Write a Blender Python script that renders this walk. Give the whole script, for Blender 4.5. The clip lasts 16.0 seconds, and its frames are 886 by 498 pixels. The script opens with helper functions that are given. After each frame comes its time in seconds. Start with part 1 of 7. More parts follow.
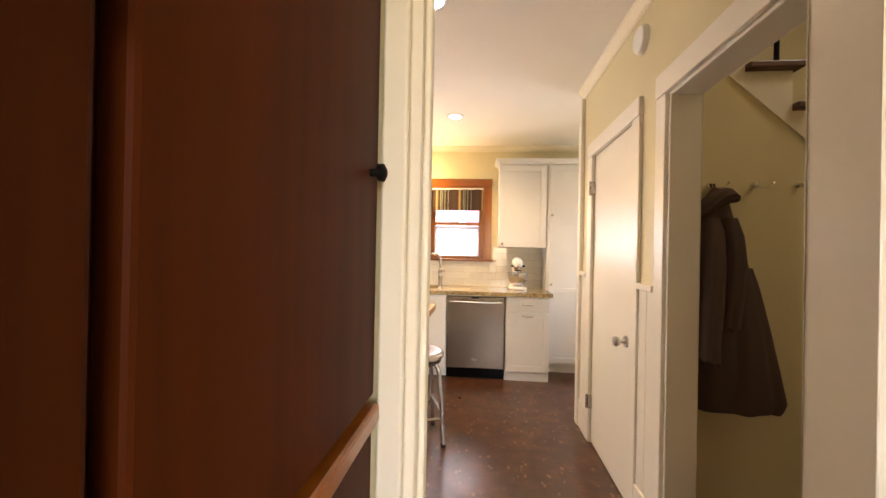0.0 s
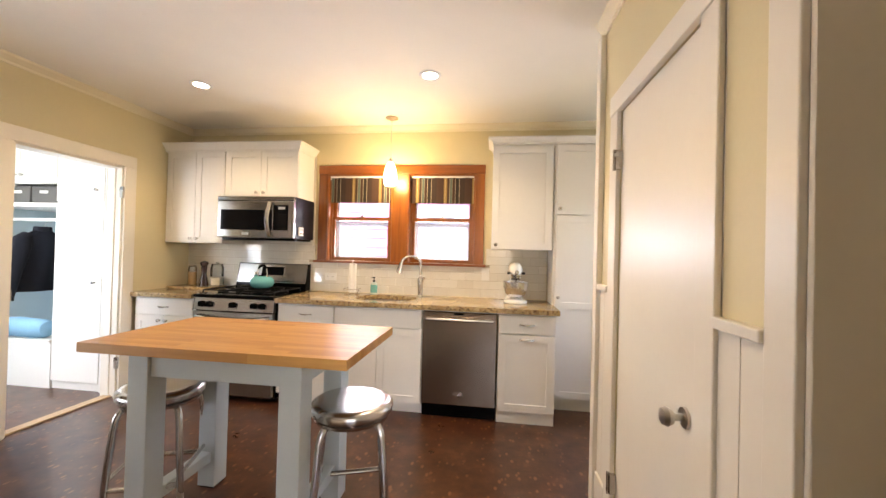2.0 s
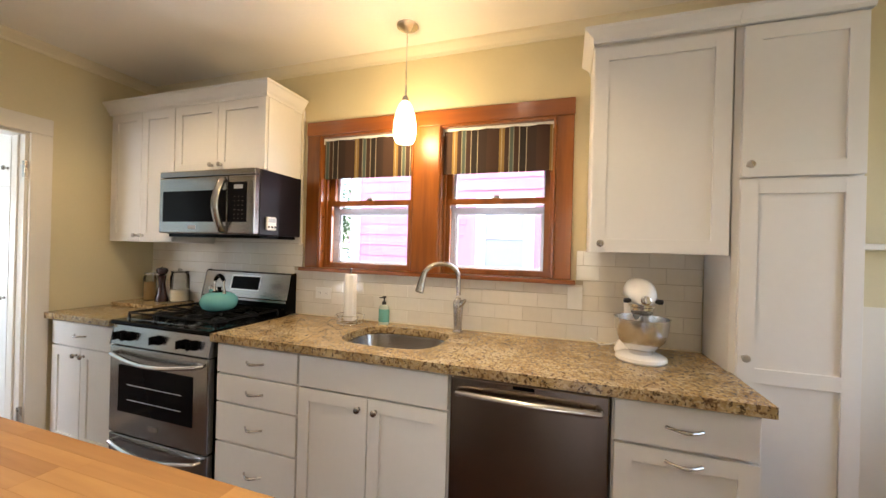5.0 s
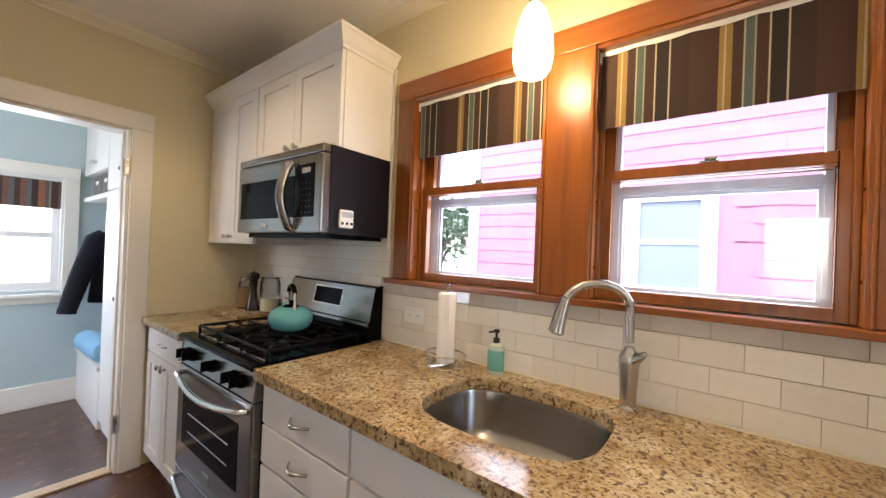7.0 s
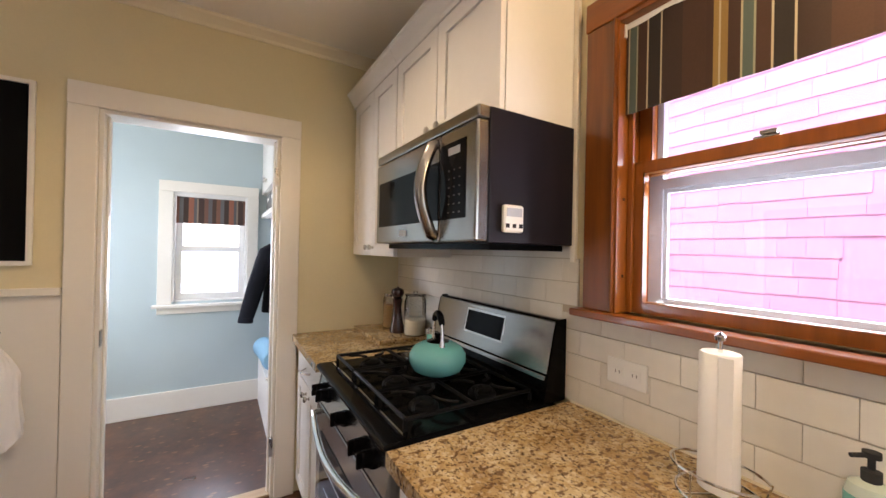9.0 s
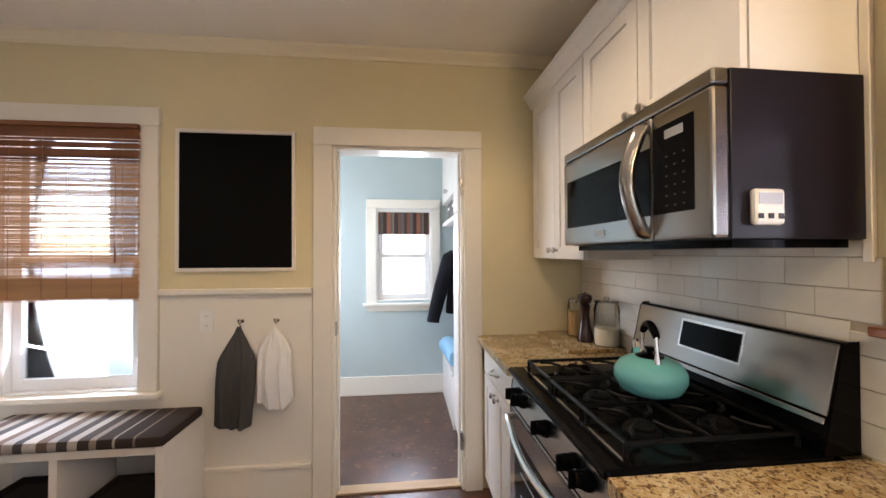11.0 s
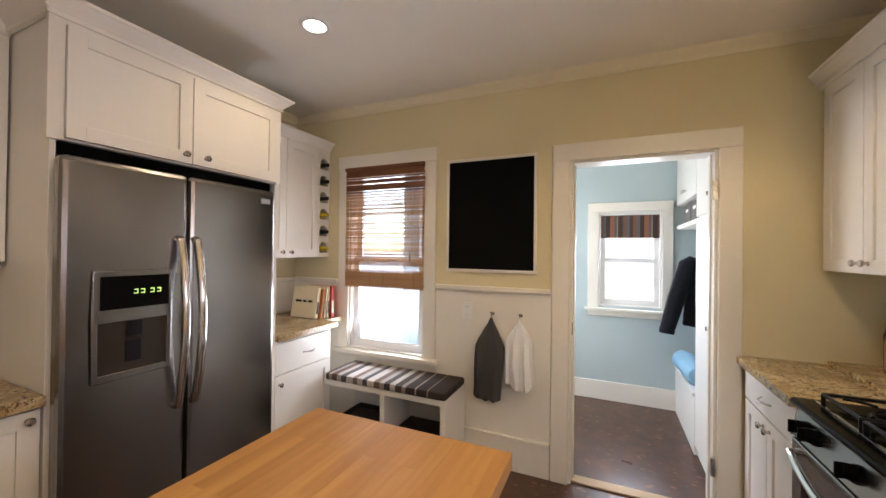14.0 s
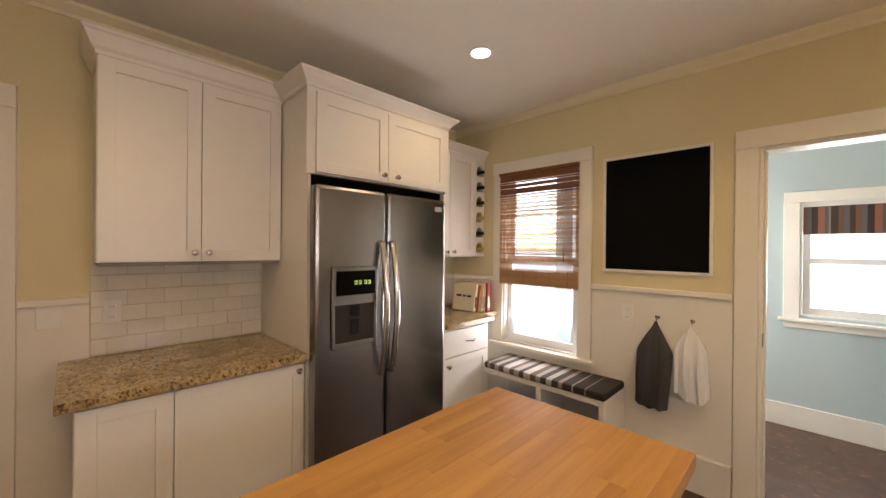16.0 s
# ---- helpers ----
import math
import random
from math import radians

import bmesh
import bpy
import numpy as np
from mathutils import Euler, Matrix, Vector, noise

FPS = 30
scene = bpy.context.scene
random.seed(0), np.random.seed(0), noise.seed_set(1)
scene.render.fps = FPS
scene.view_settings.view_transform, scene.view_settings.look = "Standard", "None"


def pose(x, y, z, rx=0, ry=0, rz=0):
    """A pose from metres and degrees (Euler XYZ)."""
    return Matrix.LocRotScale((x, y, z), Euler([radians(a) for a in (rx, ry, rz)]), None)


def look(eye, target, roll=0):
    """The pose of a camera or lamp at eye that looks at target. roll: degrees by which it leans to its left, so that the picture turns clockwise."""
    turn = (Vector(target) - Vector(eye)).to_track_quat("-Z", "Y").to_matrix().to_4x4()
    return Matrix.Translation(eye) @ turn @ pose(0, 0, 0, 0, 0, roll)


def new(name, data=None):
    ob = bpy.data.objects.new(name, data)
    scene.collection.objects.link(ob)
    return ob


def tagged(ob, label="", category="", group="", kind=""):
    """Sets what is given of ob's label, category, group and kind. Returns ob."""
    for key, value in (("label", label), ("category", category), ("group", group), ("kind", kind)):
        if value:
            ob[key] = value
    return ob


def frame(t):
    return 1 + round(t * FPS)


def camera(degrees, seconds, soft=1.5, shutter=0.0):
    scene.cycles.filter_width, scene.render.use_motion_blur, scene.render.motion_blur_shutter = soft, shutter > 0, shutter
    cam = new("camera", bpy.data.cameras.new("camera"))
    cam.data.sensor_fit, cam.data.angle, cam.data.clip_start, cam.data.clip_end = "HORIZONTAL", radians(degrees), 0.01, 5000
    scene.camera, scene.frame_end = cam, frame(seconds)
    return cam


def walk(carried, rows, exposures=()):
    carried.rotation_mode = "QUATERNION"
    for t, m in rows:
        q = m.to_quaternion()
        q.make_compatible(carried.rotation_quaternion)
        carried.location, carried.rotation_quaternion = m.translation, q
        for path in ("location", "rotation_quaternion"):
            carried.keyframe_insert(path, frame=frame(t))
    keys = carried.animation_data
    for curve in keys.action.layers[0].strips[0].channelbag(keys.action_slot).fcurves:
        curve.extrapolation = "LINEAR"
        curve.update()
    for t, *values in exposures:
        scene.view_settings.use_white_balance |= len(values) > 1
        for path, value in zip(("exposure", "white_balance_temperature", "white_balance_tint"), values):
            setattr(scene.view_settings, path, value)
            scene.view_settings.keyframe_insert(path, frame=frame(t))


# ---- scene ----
cam = camera(100.2, 16.0)
PATH = [
    (0, (0.033, 0.145, 1.339), (-0.173, 2.134, 1.345), 1.1),
    (0.5, (0.144, 0.327, 1.35), (-0.081, 2.314, 1.339), 1.2),
    (1, (0.218, 0.574, 1.336), (-0.03, 2.559, 1.333), 1.4),
    (1.5, (0.232, 0.801, 1.342), (-0.022, 2.784, 1.346), 1.5),
    (2, (0.237, 1.039, 1.34), (-0.029, 3.021, 1.361), 1.5),
    (2.5, (0.241, 1.303, 1.349), (-0.047, 3.282, 1.376), 1.0),
    (3, (0.23, 1.571, 1.366), (-0.086, 3.546, 1.385), 0.8),
    (5.5, (0.076, 2.771, 1.382), (-0.696, 4.617, 1.384), 1.6),
    (6, (0.012, 2.963, 1.368), (-0.918, 4.734, 1.383), 1.6),
    (6.5, (-0.092, 3.152, 1.365), (-1.167, 4.839, 1.386), 1.8),
    (7, (-0.221, 3.318, 1.381), (-1.439, 4.904, 1.392), 2.3),
    (7.5, (-0.357, 3.456, 1.385), (-1.723, 4.918, 1.392), 2.4),
    (8, (-0.508, 3.551, 1.385), (-1.999, 4.884, 1.392), 1.7),
    (8.5, (-0.653, 3.615, 1.402), (-2.262, 4.802, 1.403), 1.1),
    (9, (-0.757, 3.641, 1.41), (-2.475, 4.665, 1.419), 1.2),
    (9.5, (-0.818, 3.632, 1.406), (-2.635, 4.468, 1.43), 0.9),
    (10, (-0.848, 3.605, 1.405), (-2.746, 4.235, 1.43), 0.1),
    (12.5, (-0.749, 3.451, 1.402), (-2.72, 3.113, 1.417), 0.9),
    (13, (-0.704, 3.401, 1.415), (-2.643, 2.912, 1.426), 0.9),
    (13.5, (-0.653, 3.367, 1.434), (-2.546, 2.722, 1.444), 0.8),
    (14, (-0.57, 3.361, 1.449), (-2.398, 2.551, 1.462), 0.7),
    (14.5, (-0.491, 3.372, 1.464), (-2.233, 2.389, 1.476), 0.6),
    (15, (-0.429, 3.363, 1.472), (-2.071, 2.221, 1.474), 0.7),
    (15.5, (-0.388, 3.355, 1.467), (-1.915, 2.063, 1.464), 0.9),
    (16, (-0.355, 3.35, 1.464), (-1.773, 1.94, 1.458), 0.5),
]
walk(cam, [(t, look(eye, target, roll)) for t, eye, target, roll in PATH], exposures=[(0.0, 3.6, 7450, 17), (0.5, 3.68, 7250, 17), (1.5, 3.72, 6700, 14), (2.0, 3.5, 6650, 15), (3.0, 3.06, 6600, 15), (5.5, 2.97, 6400, 14), (6.5, 2.88, 6200, 16), (7.5, 2.75, 6050, 17), (9.0, 2.85, 6350, 20), (10.0, 2.92, 6350, 19), (12.5, 2.90, 6100, 17), (14.0, 2.84, 6500, 16), (16.0, 2.74, 7450, 18)])

# ---- world, lights ----
N, W, S, E, CEIL = 4.66, -3.03, 0.85, 0.822, 2.60
SB = 0.735
world = bpy.data.worlds.new("sky")
scene.world = world
world.use_nodes = True
sky = world.node_tree.nodes.new("ShaderNodeTexSky")
sky.sky_type, sky.sun_disc, sky.sun_elevation, sky.sun_rotation = "NISHITA", False, radians(48), radians(200)
sky.dust_density = 1.0
background = world.node_tree.nodes["Background"]
background.inputs[1].default_value = 0.15
world.node_tree.links.new(sky.outputs[0], background.inputs[0])


def lamp(name, kind, m, power, color, **more):
    data = bpy.data.lights.new(name, kind)
    data.energy, data.color = power, color
    for key, value in more.items():
        if key == "size":
            data.shape, data.size, data.size_y = "RECTANGLE", value[0], value[1]
        if key == "radius":
            data.shadow_soft_size = value
        if key == "cone":
            data.spot_size, data.spot_blend = radians(value), 0.6
        if key == "angle":
            data.angle = radians(value)
    ob = new(name, data)
    ob.matrix_world = m
    return ob


WARM, DAY = (1.0, 0.76, 0.46), (0.86, 0.93, 1.0)
lamp("sun", "SUN", look((0, 0, 10), (-1.5, 5.2, 0)), 0.8, (1.0, 0.95, 0.88), angle=12)
# daylight in the window openings, and one added fill in the stair hall
lamp("daylight_window_north_west", "AREA", look((-1.11, N + 0.22, 1.50), (-1.11, 0, 2.5)), 1.5, DAY, size=(0.62, 0.55))
lamp("daylight_window_north_east", "AREA", look((-0.27, N + 0.22, 1.50), (-0.27, 0, 2.5)), 1.5, DAY, size=(0.62, 0.55))
lamp("daylight_window_west", "AREA", look((W - 0.24, 1.78, 1.30), (0, 2.1, 2.6)), 5.2, DAY, size=(0.66, 1.3))
lamp("daylight_window_mudroom", "AREA", look((-4.82, 3.56, 1.30), (0, 3.56, 1.1)), 2.9, DAY, size=(0.52, 0.66))
lamp("daylight_window_mudroom_south", "AREA", look((-3.85, 2.05, 1.5), (-3.85, 5, 0.9)), 3.1, DAY, size=(0.7, 1.0))
lamp("daylight_window_dining", "AREA", look((1.2, -2.35, 1.5), (0.4, 5, 1.6)), 3.6, (1.0, 0.86, 0.66), size=(1.6, 1.3))
# no window here: area lamp added to brighten the stair hall
lamp("daylight_window_stair", "AREA", look((2.40, 1.45, 3.2), (1.1, 1.6, 1.2)), 1.1, (1.0, 0.90, 0.76), size=(0.7, 0.7))
lamp("daylight_window_nook", "AREA", look((2.20, 3.85, 1.45), (0, 3.7, 1.5)), 0.8, DAY, size=(0.7, 1.0))
SPOTS = [(-0.235, 3.62), (-2.045, 3.63), (-2.03, 1.98), (-0.235, 2.0)]
for (x, y), power in zip(SPOTS, (6.6, 5.4, 2.3, 2.2)):
    lamp("recessed_lamp", "SPOT", look((x, y, CEIL - 0.015), (x, y, 0)), power, WARM, radius=0.05, cone=140)
lamp("pendant_lamp", "POINT", pose(-0.735, 4.42, 2.05), 1.75, (1.0, 0.72, 0.36), radius=0.035)


# ---- materials ----
def tree(name, rough=0.5, metal=0.0):
    m = bpy.data.materials.new(name)
    m.use_nodes = True
    nodes, links = m.node_tree.nodes, m.node_tree.links
    b = nodes["Principled BSDF"]
    b.inputs["Roughness"].default_value, b.inputs["Metallic"].default_value = rough, metal
    return m, nodes, links, b


def coords(nodes, links, scale=(1, 1, 1)):
    c, mp = nodes.new("ShaderNodeTexCoord"), nodes.new("ShaderNodeMapping")
    mp.inputs["Scale"].default_value = scale
    links.new(c.outputs["Object"], mp.inputs["Vector"])
    return mp.outputs["Vector"]


def noise_tex(nodes, links, vec, scale, detail=3.0, rough=0.5):
    n = nodes.new("ShaderNodeTexNoise")
    n.inputs["Scale"].default_value, n.inputs["Detail"].default_value, n.inputs["Roughness"].default_value = scale, detail, rough
    links.new(vec, n.inputs["Vector"])
    return n.outputs["Fac"]


def ramp(nodes, links, fac, stops):
    r = nodes.new("ShaderNodeValToRGB")
    el = r.color_ramp.elements
    while len(el) < len(stops):
        el.new(0.5)
    for e, (p, c) in zip(el, stops):
        e.position, e.color = p, (*c, 1)
    links.new(fac, r.inputs[0])
    return r.outputs[0]


def mix(nodes, links, fac, a, b, mode="MIX"):
    n = nodes.new("ShaderNodeMix")
    n.data_type, n.blend_type = "RGBA", mode
    for sock, v in ((n.inputs[0], fac), (n.inputs[6], a), (n.inputs[7], b)):
        if isinstance(v, (int, float)):
            sock.default_value = v
        elif isinstance(v, tuple):
            sock.default_value = (*v, 1)
        else:
            links.new(v, sock)
    return n.outputs[2]


def bump(nodes, links, b, height, strength, distance=0.002):
    n = nodes.new("ShaderNodeBump")
    n.inputs["Strength"].default_value, n.inputs["Distance"].default_value = strength, distance
    links.new(height, n.inputs["Height"])
    links.new(n.outputs[0], b.inputs["Normal"])


def tint(c, k):
    return tuple(min(1.0, v * k) for v in c)


def plain(name, color, rough=0.5, metal=0.0, vary=0.06, grain=60.0, lift=0.05, stretch=(1, 1, 1), spec=0.5):
    """A painted, cast or woven surface: blotches at hand size, fine grain, slight relief."""
    m, nodes, links, b = tree(name, rough, metal)
    b.inputs["Specular IOR Level"].default_value = spec
    vec = coords(nodes, links, stretch)
    big, fine = noise_tex(nodes, links, vec, 2.3, 4), noise_tex(nodes, links, vec, grain, 3)
    low = ramp(nodes, links, big, [(0.3, tint(color, 1 - vary)), (0.7, tint(color, 1 + vary * 0.4))])
    links.new(mix(nodes, links, min(0.12, vary * 1.1), low, ramp(nodes, links, fine, [(0.35, tint(color, 0.75)), (0.65, tint(color, 1.1))])), b.inputs["Base Color"])
    r = nodes.new("ShaderNodeMapRange")
    r.inputs[3].default_value, r.inputs[4].default_value = max(0.03, rough - 0.05), rough + 0.07
    links.new(big, r.inputs[0])
    links.new(r.outputs[0], b.inputs["Roughness"])
    bump(nodes, links, b, fine, lift)
    return m


def brushed(name, color, rough, axis):
    m, nodes, links, b = tree(name, rough, 1.0)
    s = [220, 220, 220]
    s[axis] = 3
    vec = coords(nodes, links, s)
    fine = noise_tex(nodes, links, vec, 1.0, 4)
    links.new(ramp(nodes, links, fine, [(0.3, tint(color, 0.95)), (0.7, tint(color, 1.04))]), b.inputs["Base Color"])
    big = noise_tex(nodes, links, coords(nodes, links), 3.0, 3)
    r = nodes.new("ShaderNodeMapRange")
    r.inputs[3].default_value, r.inputs[4].default_value = rough - 0.05, rough + 0.06
    links.new(big, r.inputs[0])
    links.new(r.outputs[0], b.inputs["Roughness"])
    bump(nodes, links, b, fine, 0.06, 0.0006)
    return m


def wood(name, dark, light, rough, axis, fine=26.0, gloss=0.0, pieces=False, spec=0.5):
    """Long grain along an axis; pieces vary as single staves."""
    m, nodes, links, b = tree(name, rough)
    b.inputs["Specular IOR Level"].default_value = spec
    s = [1.0, 1.0, 1.0]
    s[axis] = 0.07
    vec = coords(nodes, links, s)
    if pieces:
        info, add = nodes.new("ShaderNodeObjectInfo"), nodes.new("ShaderNodeVectorMath")
        sc = nodes.new("ShaderNodeMath")
        sc.operation, sc.inputs[1].default_value = "MULTIPLY", 40.0
        links.new(info.outputs["Random"], sc.inputs[0])
        links.new(vec, add.inputs[0])
        links.new(sc.outputs[0], add.inputs[1])
        vec = add.outputs[0]
    g = noise_tex(nodes, links, vec, fine, 6, 0.62)
    big = noise_tex(nodes, links, vec, 3.0, 2)
    col = ramp(nodes, links, g, [(0.28, dark), (0.5, tuple((a + c) / 2 for a, c in zip(dark, light))), (0.72, light)])
    col = mix(nodes, links, 0.5, col, ramp(nodes, links, big, [(0.3, tint(dark, 0.9)), (0.7, tint(light, 1.05))]))
    if pieces:
        col = mix(nodes, links, 1.0, col, ramp(nodes, links, info.outputs["Random"], [(0.0, (0.86, 0.80, 0.74)), (1.0, (1.0, 1.0, 1.0))]), "MULTIPLY")
    links.new(col, b.inputs["Base Color"])
    b.inputs["Coat Weight"].default_value, b.inputs["Coat Roughness"].default_value = gloss, 0.12
    bump(nodes, links, b, g, 0.08, 0.001)
    return m


def granite():
    m, nodes, links, b = tree("granite", 0.13)
    vec = coords(nodes, links)
    base = ramp(nodes, links, noise_tex(nodes, links, vec, 11, 5, 0.6), [(0.32, (0.26, 0.155, 0.05)), (0.5, (0.44, 0.31, 0.14)), (0.68, (0.58, 0.48, 0.31))])
    v = nodes.new("ShaderNodeTexVoronoi")
    v.inputs["Scale"].default_value = 110
    links.new(vec, v.inputs["Vector"])
    grains = mix(nodes, links, 0.4, base, ramp(nodes, links, v.outputs["Color"], [(0.0, (0.20, 0.10, 0.04)), (0.5, (0.52, 0.38, 0.17)), (1.0, (0.80, 0.72, 0.55))]))
    drift = noise_tex(nodes, links, coords(nodes, links, (1.0, 2.2, 1.0)), 5.5, 4, 0.6)
    grains = mix(nodes, links, ramp(nodes, links, drift, [(0.40, (0.35, 0.35, 0.35)), (0.56, (0, 0, 0))]), grains, (0.19, 0.105, 0.045))
    specks = ramp(nodes, links, noise_tex(nodes, links, coords(nodes, links, (1.0, 1.7, 1.0)), 78, 5, 0.66), [(0.395, (0.92, 0.92, 0.92)), (0.44, (0, 0, 0))])
    brown = ramp(nodes, links, noise_tex(nodes, links, coords(nodes, links, (1.4, 1.0, 1.0)), 48, 4, 0.6), [(0.40, (0.85, 0.85, 0.85)), (0.445, (0, 0, 0))])
    grains = mix(nodes, links, brown, grains, (0.11, 0.055, 0.025))
    links.new(mix(nodes, links, specks, grains, (0.045, 0.028, 0.017)), b.inputs["Base Color"])
    return m


def cork():
    m, nodes, links, b = tree("cork_floor", 0.3)
    b.inputs["Coat Weight"].default_value, b.inputs["Coat Roughness"].default_value = 0.35, 0.26
    vec = coords(nodes, links)
    base = ramp(nodes, links, noise_tex(nodes, links, vec, 7, 6, 0.65), [(0.3, (0.026, 0.0085, 0.0035)), (0.55, (0.074, 0.025, 0.010)), (0.75, (0.140, 0.052, 0.021))])
    v = nodes.new("ShaderNodeTexVoronoi")
    v.inputs["Scale"].default_value, v.inputs["Randomness"].default_value = 24, 1.0
    mp = nodes.new("ShaderNodeMapping")
    mp.inputs["Scale"].default_value = (1, 0.55, 1)
    links.new(vec, mp.inputs["Vector"])
    links.new(mp.outputs[0], v.inputs["Vector"])
    fleck = ramp(nodes, links, v.outputs["Distance"], [(0.16, (1, 1, 1)), (0.30, (0, 0, 0))])
    some = ramp(nodes, links, noise_tex(nodes, links, vec, 11, 2), [(0.44, (0, 0, 0)), (0.56, (1, 1, 1))])
    links.new(mix(nodes, links, mix(nodes, links, 1.0, fleck, some, "MULTIPLY"), base, (0.21, 0.088, 0.036)), b.inputs["Base Color"])
    r = nodes.new("ShaderNodeMapRange")
    r.inputs[3].default_value, r.inputs[4].default_value = 0.22, 0.42
    links.new(noise_tex(nodes, links, vec, 5, 4), r.inputs[0])
    links.new(r.outputs[0], b.inputs["Roughness"])
    bump(nodes, links, b, noise_tex(nodes, links, vec, 40, 3), 0.05)
    return m


def stripes(name, axis, period, stops, rough=0.85):
    """Woven striped cloth, the stripes counted along one axis."""
    m, nodes, links, b = tree(name, rough)
    c = nodes.new("ShaderNodeTexCoord")
    sep = nodes.new("ShaderNodeSeparateXYZ")
    links.new(c.outputs["Object"], sep.inputs[0])
    d, f = nodes.new("ShaderNodeMath"), nodes.new("ShaderNodeMath")
    d.operation, d.inputs[1].default_value = "DIVIDE", period
    f.operation = "FRACT"
    links.new(sep.outputs[axis], d.inputs[0])
    links.new(d.outputs[0], f.inputs[0])
    r = nodes.new("ShaderNodeValToRGB")
    r.color_ramp.interpolation = "CONSTANT"
    el = r.color_ramp.elements
    while len(el) < len(stops):
        el.new(0.5)
    for e, (p, col) in zip(el, stops):
        e.position, e.color = p, (*col, 1)
    links.new(f.outputs[0], r.inputs[0])
    weave = noise_tex(nodes, links, coords(nodes, links), 260, 2)
    links.new(mix(nodes, links, 0.12, r.outputs[0], ramp(nodes, links, weave, [(0.3, (0.02, 0.015, 0.01)), (0.7, (0.5, 0.45, 0.4))]), "OVERLAY"), b.inputs["Base Color"])
    bump(nodes, links, b, weave, 0.2, 0.001)
    return m


def glass(name, color=(1, 1, 1), thin=True, rough=0.0):
    """Clear panes and jars; panes let the light straight through and keep their gloss."""
    m, nodes, links, b = tree(name, rough)
    if not thin:
        b.inputs["Transmission Weight"].default_value, b.inputs["IOR"].default_value = 1.0, 1.3
        b.inputs["Base Color"].default_value = (*color, 1)
        return m
    t, g, mx, fr = (nodes.new("ShaderNodeBsdf" + k) if k in ("Transparent", "Glossy") else nodes.new("ShaderNode" + k) for k in ("Transparent", "Glossy", "MixShader", "Fresnel"))
    t.inputs[0].default_value, g.inputs["Roughness"].default_value = (*color, 1), 0.02
    links.new(fr.outputs[0], mx.inputs[0])
    links.new(t.outputs[0], mx.inputs[1])
    links.new(g.outputs[0], mx.inputs[2])
    links.new(mx.outputs[0], nodes["Material Output"].inputs[0])
    return m


def glow(name, color, strength):
    m, nodes, links, b = tree(name, 0.4)
    b.inputs["Base Color"].default_value = (0.9, 0.88, 0.8, 1)
    b.inputs["Emission Color"].default_value, b.inputs["Emission Strength"].default_value = (*color, 1), strength
    return m


def tile_glaze():
    m, nodes, links, b = tree("tile_glaze", 0.07)
    info = nodes.new("ShaderNodeObjectInfo")
    col = ramp(nodes, links, info.outputs["Random"], [(0, (0.70, 0.66, 0.58)), (1, (0.78, 0.75, 0.68))])
    links.new(mix(nodes, links, 0.08, col, ramp(nodes, links, noise_tex(nodes, links, coords(nodes, links), 30, 3), [(0.3, (0.5, 0.47, 0.4)), (0.7, (0.85, 0.82, 0.76))])), b.inputs["Base Color"])
    bump(nodes, links, b, noise_tex(nodes, links, coords(nodes, links), 14, 2), 0.12, 0.001)
    return m


def shingle():
    m, nodes, links, b = tree("pink_shingle", 0.8)
    info = nodes.new("ShaderNodeNewGeometry")
    vec = coords(nodes, links, (6, 1, 0.6))
    col = ramp(nodes, links, info.outputs["Random Per Island"], [(0, (0.47, 0.205, 0.285)), (1, (0.53, 0.245, 0.33))])
    links.new(mix(nodes, links, 0.2, col, ramp(nodes, links, noise_tex(nodes, links, vec, 12, 3), [(0.3, (0.44, 0.19, 0.27)), (0.7, (0.58, 0.29, 0.375))])), b.inputs["Base Color"])
    return m


